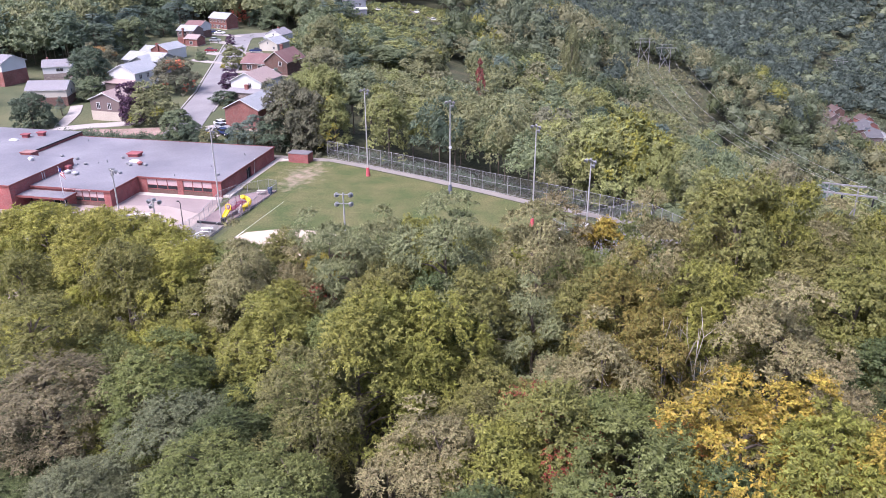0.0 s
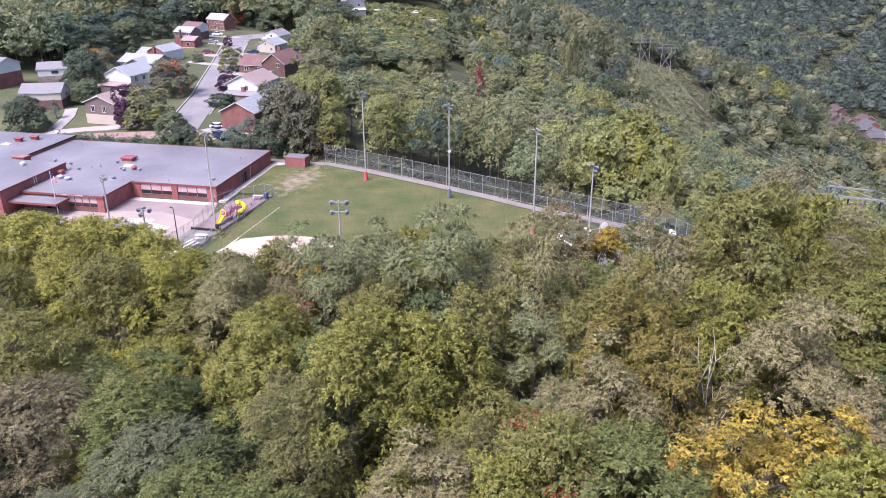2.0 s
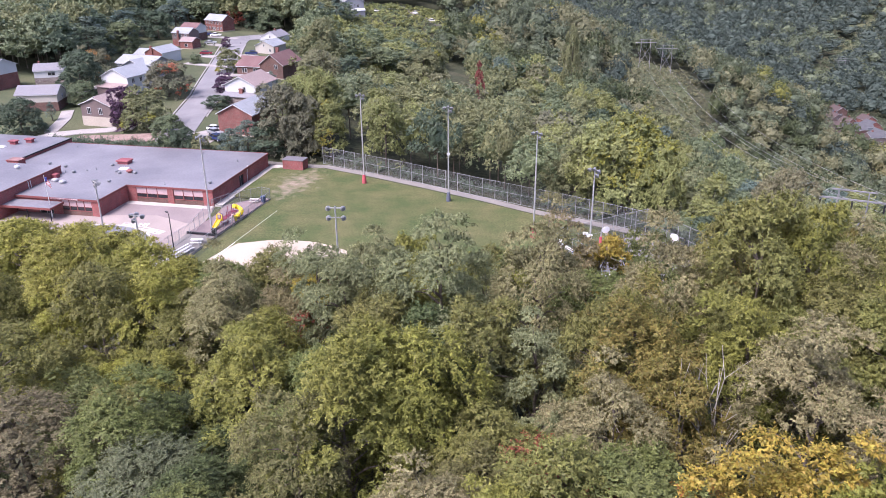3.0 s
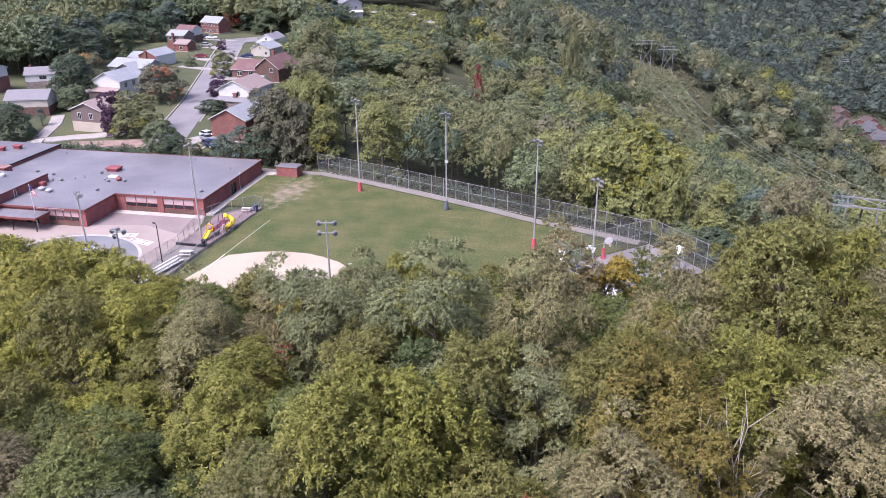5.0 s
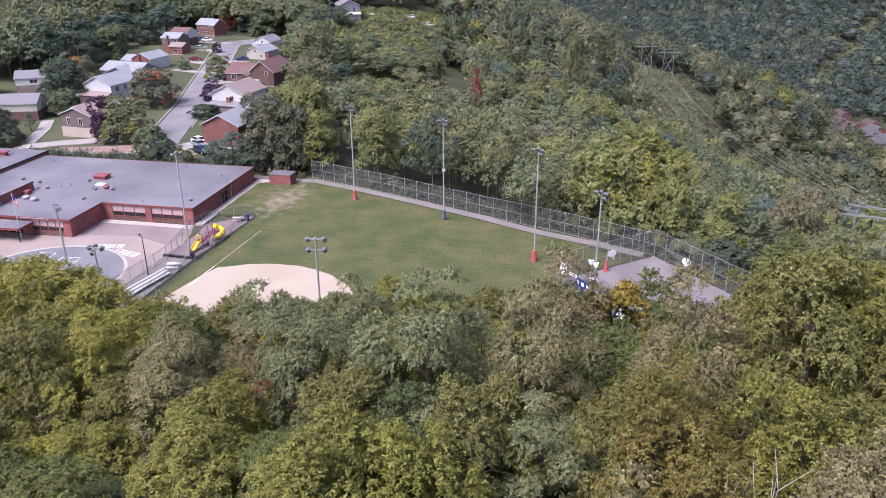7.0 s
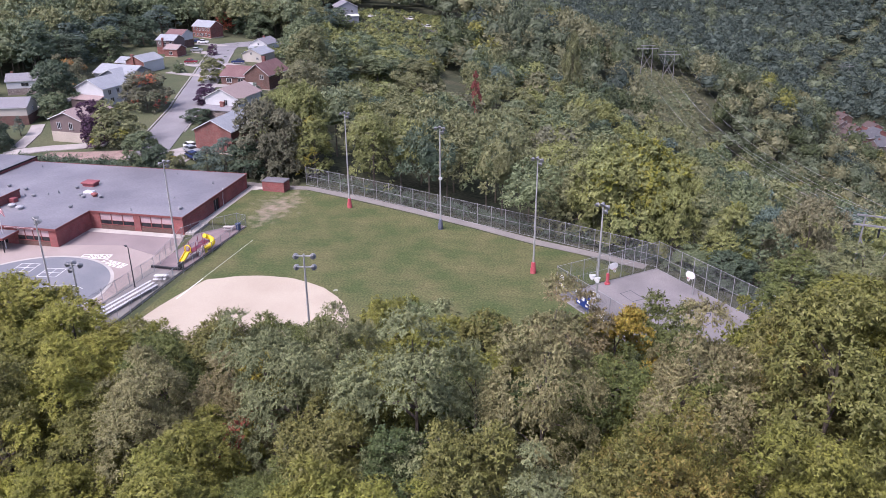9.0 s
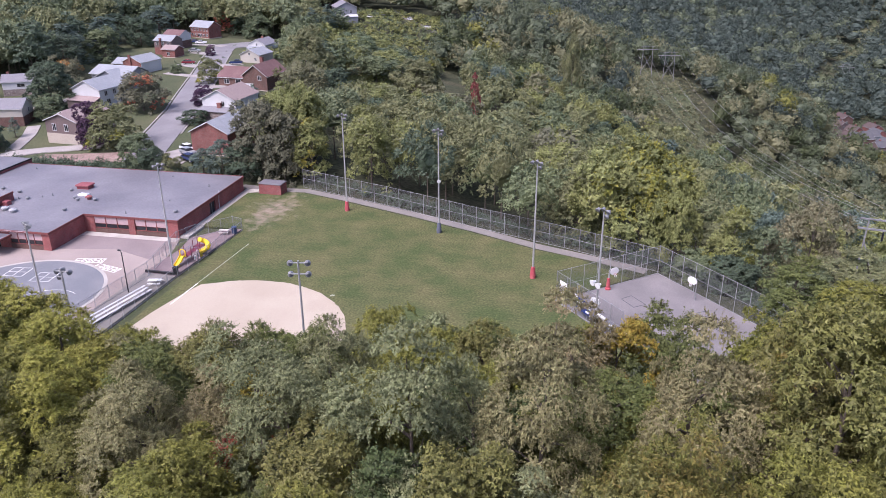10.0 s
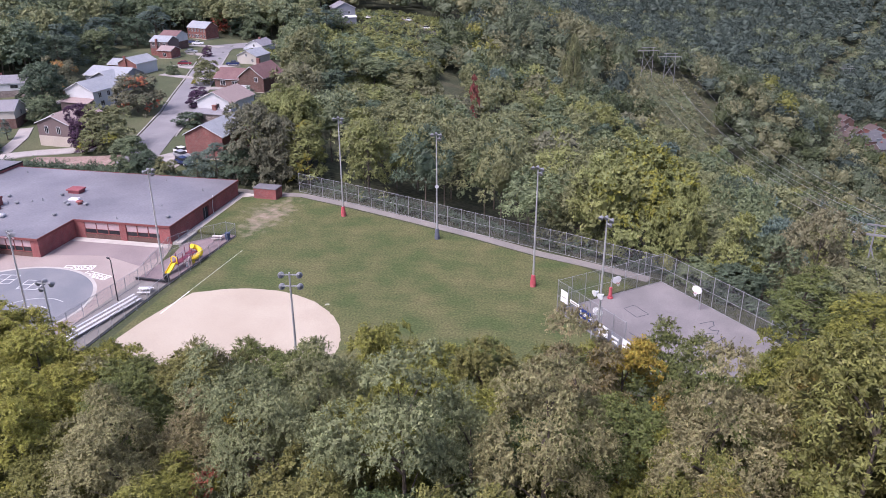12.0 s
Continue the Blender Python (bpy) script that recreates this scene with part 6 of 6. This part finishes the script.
rnd = random.Random(5)
mix = ["olive"] * 7 + ["green"] * 7 + ["lime"] * 3 + ["dark"] * 4 + ["rust"]
left_mix = ["bright"] * 8 + ["lime"] * 6 + ["olive"] * 5 + ["green"] * 2
# Low rows: dark green trees, more of them to stand for deeper shadow.
low_mix = ["olive"] * 4 + ["green"] * 5 + ["dark"] * 9 + ["lime"] + ["rust"] * 2
corner_mix = ["dark"] * 9 + ["green"] * 2 + ["rust"] * 2 + ["olive"]
fill = []
for j in range(15):
    for i in range(36):
        x, y = -72 + i * 4.2 + rnd.uniform(-1.5, 1.5) + 2.1 * (j % 2), -117.5 + j * 3.9 + rnd.uniform(-1.4, 1.4)
        if abs(x - 26 + 0.2 * (y + 115)) > 11 + 0.64 * (y + 136):
            continue
        if min((x - a) ** 2 + (y - b) ** 2 for a, b, _ in TOPS) < 10.5:
            continue
        # towards the field the wood's edge steps down
        ahead = -0.204 * (x - 25) + 0.979 * (y + 115.6)
        limit = 47.6 - 0.566 * ahead + 0.05 * max(0.0, -10 - x) + 0.09 * max(0.0, x - 34)
        top = min(canopy(x, y) - rnd.uniform(0.8, 5.0), limit - rnd.uniform(0, 2.2))
        if top - ground_at(x, y) < 4.5:
            continue
        if 29 < x < 37.5 and y > -74 or 32.6 < x < 36.6 and -104 < y < -93:
            continue
        right = x > 26 and y > -94 and rnd.random() < 0.45
        fill.append((y, ("amber" if rnd.random() < 0.15 else "lime" if rnd.random() < 0.6 and y > -87 else "olive") if right else rnd.choice(corner_mix if y < -92 and x < 6 or y < -100 and x < 14 or y < -88 and x > 33 else low_mix if y < (-95 if x < 4 or x > 30 else -99) else left_mix if x < -6 else mix), x, top, rnd.uniform(0.74, 1.02)))
for y, key, x, top, wide in fill:
    plant(NEAR, key, x, y, top, wide)

# bleached dead tree among the living
def dead_tree(m, seed, h=9.0):
    rng = np.random.default_rng(seed)
    d = thing("dead_tree", m, "bare bleached dead tree with forked branches", "tree", "dead trees")
    b = Build()

    def grow(p, w, length, r, depth):
        q = p + w * length
        b.tube(p, q, r, r * 0.65, 6, False)
        if depth:
            for _ in range(2 + (depth == 3)):
                t = (w + Vector(rng.normal(size=3)) * 0.3 + Vector((0, 0, 0.2))).normalized()
                grow(q, t, length * rng.uniform(0.6, 0.85), r * 0.62, depth - 1)

    grow(Vector((0, 0, -0.5)), Vector((0.05, 0, 1)), h * 0.38, 0.13, 4)
    part("trunk", b, PALEBARK, d)


dead_tree(at(34.7, -95.0), 4, 15.5)
dead_tree(at(32.9, -97.6), 9, 13.0)
dead_tree(at(29.6, -78.0), 12, 10.5)

# ---- woods behind the field and street trees ----


def mid_kind(key, mats, label, **how):
    TALL[key] = how.get("height", 18.0)
    MID[key] = [make_tree("tree", 900 + 13 * i + len(MID) * 41, TALL[key], how.get("width", 9.5), how.get("bare", -0.1), m, label, how.get("clumps", 40), int(how.get("count", 4200) * 3.2), how.get("size", 0.75) * 0.5, how.get("shape", "round"),
                          None, how.get("squash", 1.0), how.get("droop", 0.35), how.get("slim", 0.4), how.get("extra"), group=how.get("group", "trees behind the field"), loose=0.12) for i, m in enumerate(mats)]


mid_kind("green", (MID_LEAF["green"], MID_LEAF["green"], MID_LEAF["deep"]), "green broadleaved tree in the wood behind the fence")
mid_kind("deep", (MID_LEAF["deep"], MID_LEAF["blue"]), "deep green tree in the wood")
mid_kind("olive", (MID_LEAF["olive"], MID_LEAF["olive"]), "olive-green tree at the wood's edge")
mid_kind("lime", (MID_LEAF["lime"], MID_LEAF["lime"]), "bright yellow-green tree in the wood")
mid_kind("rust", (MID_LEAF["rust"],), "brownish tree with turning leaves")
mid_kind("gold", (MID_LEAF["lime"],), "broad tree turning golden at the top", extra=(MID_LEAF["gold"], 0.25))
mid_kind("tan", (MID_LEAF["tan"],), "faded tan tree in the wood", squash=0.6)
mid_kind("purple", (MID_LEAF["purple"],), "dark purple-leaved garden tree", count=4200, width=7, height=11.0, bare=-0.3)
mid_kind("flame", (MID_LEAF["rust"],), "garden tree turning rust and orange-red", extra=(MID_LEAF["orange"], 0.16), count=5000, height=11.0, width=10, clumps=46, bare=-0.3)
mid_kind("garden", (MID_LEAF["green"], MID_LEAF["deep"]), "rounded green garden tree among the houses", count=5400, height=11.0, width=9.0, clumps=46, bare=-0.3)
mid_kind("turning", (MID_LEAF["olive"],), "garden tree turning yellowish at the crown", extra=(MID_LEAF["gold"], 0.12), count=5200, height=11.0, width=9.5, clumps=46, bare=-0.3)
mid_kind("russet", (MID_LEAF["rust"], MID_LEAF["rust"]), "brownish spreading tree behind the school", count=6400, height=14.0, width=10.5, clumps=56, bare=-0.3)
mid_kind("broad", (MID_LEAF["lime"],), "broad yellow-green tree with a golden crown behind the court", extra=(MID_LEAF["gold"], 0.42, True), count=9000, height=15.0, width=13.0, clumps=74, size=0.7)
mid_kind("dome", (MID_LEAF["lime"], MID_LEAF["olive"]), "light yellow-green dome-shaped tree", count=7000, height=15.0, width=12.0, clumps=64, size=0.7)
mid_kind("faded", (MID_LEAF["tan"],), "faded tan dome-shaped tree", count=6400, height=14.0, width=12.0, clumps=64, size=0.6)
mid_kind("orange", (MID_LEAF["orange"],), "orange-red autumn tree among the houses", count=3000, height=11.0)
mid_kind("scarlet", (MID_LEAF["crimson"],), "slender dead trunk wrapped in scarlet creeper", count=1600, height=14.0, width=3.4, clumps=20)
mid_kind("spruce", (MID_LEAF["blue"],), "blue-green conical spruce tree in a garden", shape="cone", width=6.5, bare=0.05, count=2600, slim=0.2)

for key, x, y, top, wide in (
    ("lime", -17.0, 17.5, 15.6, 0.75), ("dome", -35.0, 29.5, 17.6, 0.85), ("russet", -41.5, 22.5, 16.5, 1.0), ("russet", -36.5, 21.5, 15.0, 0.8), ("gold", -31.0, 22.5, 12.5, 0.75),
    ("dome", 23.0, 5.5, 12.6, 0.95), ("broad", 31.6, 4.2, 15.4, 1.35), ("dome", 38.5, -1.0, 11.5, 0.7), ("gold", 45.5, -7.5, 9.6, 0.75), ("faded", 56.5, -6.0, 11.6, 1.0), ("garden", 40.5, -9.0, 3.6, 0.7), ("green", 49.5, -9.0, 8.0, 0.7),
    ("dome", -59.0, 95.5, 21.0, 1.25), ("faded", -48.5, 66.0, 16.8, 1.15), ("deep", -42.5, 70.0, 15.0, 1.1), ("dome", -40.0, 34.0, 17.5, 0.9), ("lime", -43.5, 33.0, 15.5, 0.9), ("dome", -34.5, 126.0, 7.5, 1.3), ("turning", -31.0, 131.0, 8.4, 1.0), ("dome", -28.0, 104.0, 2.8, 0.6), ("lime", -22.0, 31.0, 14.6, 0.7),
    ("scarlet", -9.7, 95.0, 10.8, 0.6), ("dome", 12.5, 200.0, 7.0, 0.7), ("garden", 45.0, -12.5, 4.5, 0.8), ("garden", 53.0, -23.0, 8.0, 0.9),
    ("garden", -121.0, 64.0, 15.3, 1.25), ("flame", -126.0, 80.0, 13.9, 0.9), ("garden", -114.0, 54.0, 8.5, 0.85), ("garden", -113.0, 28.0, 9.4, 1.0), ("spruce", -112.0, 38.0, 6.7, 0.45), ("flame", -93.0, 63.0, 13.6, 1.2), ("purple", -88.0, 34.0, 12.2, 1.0), ("turning", -81.0, 32.0, 11.5, 1.15), ("garden", -69.0, 21.5, 8.8, 0.9), ("garden", -64.5, 19.6, 6.6, 0.6), ("turning", -60.5, 19.4, 4.6, 0.5),
    ("garden", -112.0, 114.0, 6.5, 0.45), ("purple", -80.0, 71.0, 8.7, 0.85), ("turning", -93.0, 101.0, 10.4, 0.9), ("garden", -73.0, 53.0, 6.4, 0.7), ("spruce", -64.5, 69.0, 10.5, 0.75), ("orange", -144.0, 215.0, 13.0, 1.0), ("garden", -125.0, 206.0, 13.0, 1.3), ("garden", -134.0, 212.0, 12.0, 1.2),
    ("purple", -118.5, 150.0, 7.5, 0.5), ("spruce", -105.0, 220.0, 15.0, 1.2), ("spruce", -100.0, 228.0, 16.0, 1.3), ("deep", -49.5, 20.6, 8.0, 0.65), ("deep", -45.0, 20.0, 8.8, 0.7), ("deep", -53.5, 20.0, 6.2, 0.5), ("spruce", -86.0, 178.0, 13, 1.0),
    ("deep", -150.0, 110.0, 16.0, 1.4), ("deep", -158.0, 122.0, 17.0, 1.4), ("garden", -152.0, 135.0, 15.0, 1.4), ("deep", -166.0, 138.0, 17.0, 1.4), ("deep", -163.0, 152.0, 16.0, 1.3), ("garden", -158.0, 168.0, 15.0, 1.3), ("deep", -170.0, 172.0, 16.0, 1.4), ("deep", -160.0, 186.0, 17.0, 1.4),
):
    plant(MID, key, x, y, top, wide)
# trees beside the court, close to the near slope
for key, x, y, top, wide in (("green", 49.0, -33.5, 13.0, 1.1), ("silver", 56.0, -31.0, 14.5, 1.2), ("olive", 53.5, -40.0, 14.0, 1.2), ("lime", 46.5, -43.0, 9.5, 0.9), ("lime", 49.5, -50.0, 15.0, 1.1), ("olive", 43.5, -56.0, 13.5, 1.0), ("lime", 41.5, -62.5, 15.5, 0.8), ("olive", 47.0, -60.0, 17.5, 1.1), ("tan", 60.0, -36.0, 14.0, 1.2), ("green", 57.0, -47.0, 15.0, 1.2)):
    plant(NEAR, key, x, y, top, wide)

rnd = random.Random(11)
mid_mix = ["green"] * 8 + ["deep"] * 3 + ["olive"] * 11 + ["lime"] * 6 + ["rust"] * 1 + ["tan"] + ["blue"] + ["silver"] * 2


def clear(x, y, room):
    return all((x - a) ** 2 + (y - b) ** 2 > room * room for a, b, _ in TOPS)


def mass(name, spots, material, label, seed, count=1400, size=0.82, width=10.5, bare=0.16, clumps=24):
    """Trees too many to count, joined: spots of (x, y, height, width factor)."""
    rng = np.random.default_rng(seed)
    shapes = []
    for _ in range(4):
        c, r = clump_set(rng, clumps, width, 15 * bare, 15.0, "round")
        shapes.append(np.concatenate([leaf_triangles(rng, c, r, count, size, 1.0, 0.3, 0.45, True, 6, 0.15), core(rng, c, r, width, 15 * bare, 15.0, 0.42)]))
    out = []
    for i, (x, y, h, w) in enumerate(spots):
        a = rng.random() * 6.283
        v = shapes[i % 4]
        q = np.stack([v[:, 0] * math.cos(a) - v[:, 1] * math.sin(a), v[:, 0] * math.sin(a) + v[:, 1] * math.cos(a), v[:, 2]], 1) * (w, w, h / 15)
        out.append(q + (x, y, ground_at(x, y)))
    trunks = Build()
    for x, y, h, w in spots:
        g = ground_at(x, y)
        trunks.tube((x, y, g - 1), (x, y, g + h * 0.6), 0.2, 0.06, 5, False)
    ob = tagged(new(name, leaf_mesh(name, np.concatenate(out), material)), label, "woods", kind="stuff")
    tagged(new("woodland_trunks", trunks.mesh("woodland_trunks", BARK)), "grey-brown trunks standing in the wood", "trunks", kind="stuff")
    return ob


# the wood along the far fence and down the slope, and the belts behind the gardens
spots = {k: [] for k in ("green", "deep", "olive", "lime", "rust", "tan", "blue", "silver")}
for y in np.arange(-64, 218, 9.6):
    for x in np.arange(-60, 150, 9.6):
        px, py = x + rnd.uniform(-3.0, 3.0), y + rnd.uniform(-3.0, 3.0)
        d = max(0.396 * (px + 31.5) + 0.918 * (py - 18.7), 0.70 * (px - 35.4) + 0.71 * (py + 10))
        if d < 3.2 or px < -40 - 0.25 * py or px > 64 + 0.5 * (py + 40) or (py > 55 and rnd.random() < 0.12):
            continue
        if ((px + 51) / 11) ** 2 + ((py - 128) / 28) ** 2 < 1 or px < -28 and py > 150 or not clear(px, py, 5.2):
            continue
        if 60 < px < 86 and 0 < py < 32 or py < -10 and px < 62:
            continue
        tall = rnd.uniform(9.5, 19.5) * (1.0 if py < 60 else 0.92)
        if px > 42 and py < 4:
            tall *= 0.55
        elif d < 12 and px > 20:
            tall *= 0.62 if py < -5 else 0.9
        # the wood's tops fall away down the slope
        if px < 22 and py < 150:
            tall = min(tall, 47.8 - 0.192 * math.hypot(px - 26, py + 128) - rnd.uniform(-3.5, 7.0) - ground_at(px, py))
        tall = max(tall, rnd.uniform(3, 5))
        spots[rnd.choice(mid_mix)].append((px, py, tall, rnd.uniform(0.72, 1.18)))
        TOPS.append((px, py, 0))
for y in np.arange(88, 330, 7.0):
    for x in np.arange(-290, -44, 7.0):
        px, py = x + rnd.uniform(-2.6, 2.6), y + rnd.uniform(-2.6, 2.6)
        street = -77 - 0.36 * (py - 48)
        gardens = py < 205 and street - 56 < px < street + 40 or py < 138 and -150 < px
        if gardens and not (px > street + 30 and py > 120 and px < -56) or px > -44 - 0.02 * py and py < 215:
            continue
        if -98 < px < -44 and py > 205 or -118 < px < -44 and py > 250 or not clear(px, py, 4.6) or any(math.hypot(px - a, py - b) < 8 for a, b in ((-185, 175), (-215, 190), (-205, 140), (-196, 260), (-232, 236), (-225, 275))):
            continue
        spots[rnd.choice(["green", "green", "deep", "olive", "lime"] if px > -112 else ["green", "olive", "deep", "olive", "silver"])].append((px, py, rnd.uniform(6, 11) if px > -112 and py > 140 else rnd.uniform(12, 19), rnd.uniform(0.95, 1.4)))
        TOPS.append((px, py, 0))
WOOD = {"deep": "deep green", "lime": "yellow-green", "rust": "rust-brown", "tan": "faded tan", "blue": "blue-green", "silver": "grey-green"}
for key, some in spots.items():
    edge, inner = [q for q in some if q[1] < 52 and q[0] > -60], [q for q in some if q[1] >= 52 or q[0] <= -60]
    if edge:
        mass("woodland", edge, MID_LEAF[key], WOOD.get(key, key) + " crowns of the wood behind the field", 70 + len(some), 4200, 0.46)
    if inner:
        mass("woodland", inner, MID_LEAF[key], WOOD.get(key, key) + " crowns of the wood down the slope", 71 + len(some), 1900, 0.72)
# patterns of trees that found no place are taken away again
for kinds in (NEAR, EDGE, MID):
    for key, some in kinds.items():
        for src in some[used.get((id(kinds), key), 0):]:
            for ob in (*src.children_recursive, src):
                bpy.data.objects.remove(ob)


# ---- undergrowth and hedges ----
def thicket(name, spots, material, label, size, per, seed, category="undergrowth"):
    """Low growth in many small clumps along a stretch of ground, one mass of leaves."""
    rng = np.random.default_rng(seed)
    c = np.array([(x, y, ground_at(x, y) + h * 0.35) for x, y, h in spots])
    r = np.array([h * 0.75 for *_, h in spots])
    v = leaf_triangles(rng, c, r, per * len(spots), size, 0.7, 0.3, 0.36, False)
    return tagged(new(name, leaf_mesh(name, v, material)), label, category, kind="stuff")


rnd = random.Random(21)
thicket("hedge", [(x, 18.4 + rnd.uniform(-0.4, 2.0), rnd.uniform(3.0, 4.0)) for x in np.arange(-104, -58, 0.6)], MID_LEAF["deep"], "dense green hedge behind the school", 0.4, 260, 31, "hedge")
edge = []
for t in np.arange(0, 1, 0.006):
    x, y = -31.5 + 67 * t, 18.9 - 28.3 * t
    edge.append((x + 1.2 + rnd.uniform(0, 2.6), y + 1.6 + rnd.uniform(0, 2.6), rnd.uniform(0.9, 2.4)))
# Deep leaves on both stretches put the shade under the trees into the colour.
thicket("undergrowth", edge, MID_LEAF["deep"], "tangled undergrowth along the far fence", 0.4, 60, 32)
thicket("undergrowth", [(35.5 + 17 * t + rnd.uniform(1.5, 6), -9.4 - 17 * t + rnd.uniform(1.0, 5), rnd.uniform(1.2, 3.0)) for t in np.arange(0, 1, 0.012)], MID_LEAF["deep"], "leafy undergrowth beside the court", 0.4, 90, 33)
thicket("undergrowth", [(rnd.uniform(-36, 44), rnd.uniform(-68, -62.5), rnd.uniform(0.8, 1.8)) for _ in range(150)], NEAR_LEAF["olive"], "scrubby undergrowth at the edge of the field", 0.34, 60, 34)
thicket("scrub", [(62 - 0.22 * (y - 310) + rnd.uniform(-30, 26), y, rnd.uniform(1.0, 3.0)) for y in np.arange(205, 372, 0.17)], FAR_LEAF["far_olive"], "rough scrub in the power line cutting", 0.8, 26, 35)
thicket("scrub", [(210 + 0.5 * (y - 600) + rnd.uniform(-11, 11), y, rnd.uniform(1.5, 3.2)) for y in np.arange(555, 800, 0.6)], FAR_LEAF["far_green"], "rough scrub in the far clearing", 1.3, 22, 38)
thicket("scrub", [(rnd.uniform(-108, -44), rnd.uniform(150, 285), rnd.uniform(1.2, 3.6)) for _ in range(1300)], MID_LEAF["lime"], "rough green scrub on the bank below the ridge lane", 0.9, 30, 36)
thicket("scrub", [(rnd.uniform(-108, -44), rnd.uniform(150, 285), rnd.uniform(1.0, 3.0)) for _ in range(1000)], MID_LEAF["green"], "brambles on the bank below the ridge lane", 0.8, 30, 40)
thicket("scrub", [(rnd.uniform(152, 238), rnd.uniform(350, 515), rnd.uniform(2.5, 7.0)) for _ in range(520)], FAR_LEAF["far_green"], "green shrubs and small trees round the valley village", 1.0, 40, 39)
thicket("rough_grass", [(-51 + rnd.uniform(-11, 11), 128 + rnd.uniform(-28, 28), rnd.uniform(0.8, 3.2)) for _ in range(300)], MID_LEAF["lime"], "pale shrubs and rough grass on the slope", 0.6, 50, 41, "shrubs")
thicket("shrubs", [(rnd.uniform(-140, -60), rnd.uniform(60, 190), rnd.uniform(0.5, 0.9)) for _ in range(60)], MID_LEAF["deep"], "small garden shrubs round the houses", 0.25, 60, 37, "shrubs")


# ---- far woods: one mass a kind ----
def far_woods(name, material, label, share, seed, lo, hi, gap, wide, leaves, size, clumps=12):
    rng = np.random.default_rng(seed)
    shapes = []
    for _ in range(5):
        c, r = clump_set(rng, clumps, wide, 2.0, 14.0, "round")
        shapes.append(np.concatenate([leaf_triangles(rng, c, r, leaves, size, 1.0, 0.2, 0.5, True, 4, 0.0), core(rng, c, r, wide, 2.0, 14.0, 0.62)]))
    ys = np.arange(lo, hi, gap)
    xs = np.arange(-420, 620, gap)
    px, py = [a.ravel() for a in np.meshgrid(xs, ys)]
    px, py = px + rng.uniform(-0.42, 0.42, px.shape) * gap, py + rng.uniform(-0.42, 0.42, py.shape) * gap
    lot = rng.random(px.shape)
    left = -55 - 0.36 * (py - 100)
    keep = (lot >= share[0]) & (lot < share[1]) & (px > np.where(py < 300, left, -126 - 0.5 * (py - 300))) & (px < 30 + 0.47 * (py + 120))
    keep &= ~((np.abs(px - 60 + 0.22 * (py - 310)) < 27) & (py > 215) & (py < 372))
    keep &= ~((np.abs(px - 210 - 0.5 * (py - 600)) < 9) & (py > 560) & (py < 800))
    keep &= ~((px > 160) & (px < 240) & (py > 352) & (py < 500))
    keep &= ~((px > -114) & (px < -46) & (py > 185) & (py < 284))
    px, py = px[keep], py[keep]
    pz = heights(px, py)
    out = []
    for i in range(len(px)):
        v = shapes[i % 5]
        a, s, t = rng.random() * 6.283, 0.75 + 0.5 * rng.random(), 0.75 + 0.6 * rng.random()
        q = np.stack([v[:, 0] * math.cos(a) - v[:, 1] * math.sin(a), v[:, 0] * math.sin(a) + v[:, 1] * math.cos(a), v[:, 2]], 1) * (s, s, t)
        out.append(q + (px[i], py[i], pz[i]))
    return tagged(new(name, leaf_mesh(name, np.concatenate(out), material)), label, "woods", kind="stuff")


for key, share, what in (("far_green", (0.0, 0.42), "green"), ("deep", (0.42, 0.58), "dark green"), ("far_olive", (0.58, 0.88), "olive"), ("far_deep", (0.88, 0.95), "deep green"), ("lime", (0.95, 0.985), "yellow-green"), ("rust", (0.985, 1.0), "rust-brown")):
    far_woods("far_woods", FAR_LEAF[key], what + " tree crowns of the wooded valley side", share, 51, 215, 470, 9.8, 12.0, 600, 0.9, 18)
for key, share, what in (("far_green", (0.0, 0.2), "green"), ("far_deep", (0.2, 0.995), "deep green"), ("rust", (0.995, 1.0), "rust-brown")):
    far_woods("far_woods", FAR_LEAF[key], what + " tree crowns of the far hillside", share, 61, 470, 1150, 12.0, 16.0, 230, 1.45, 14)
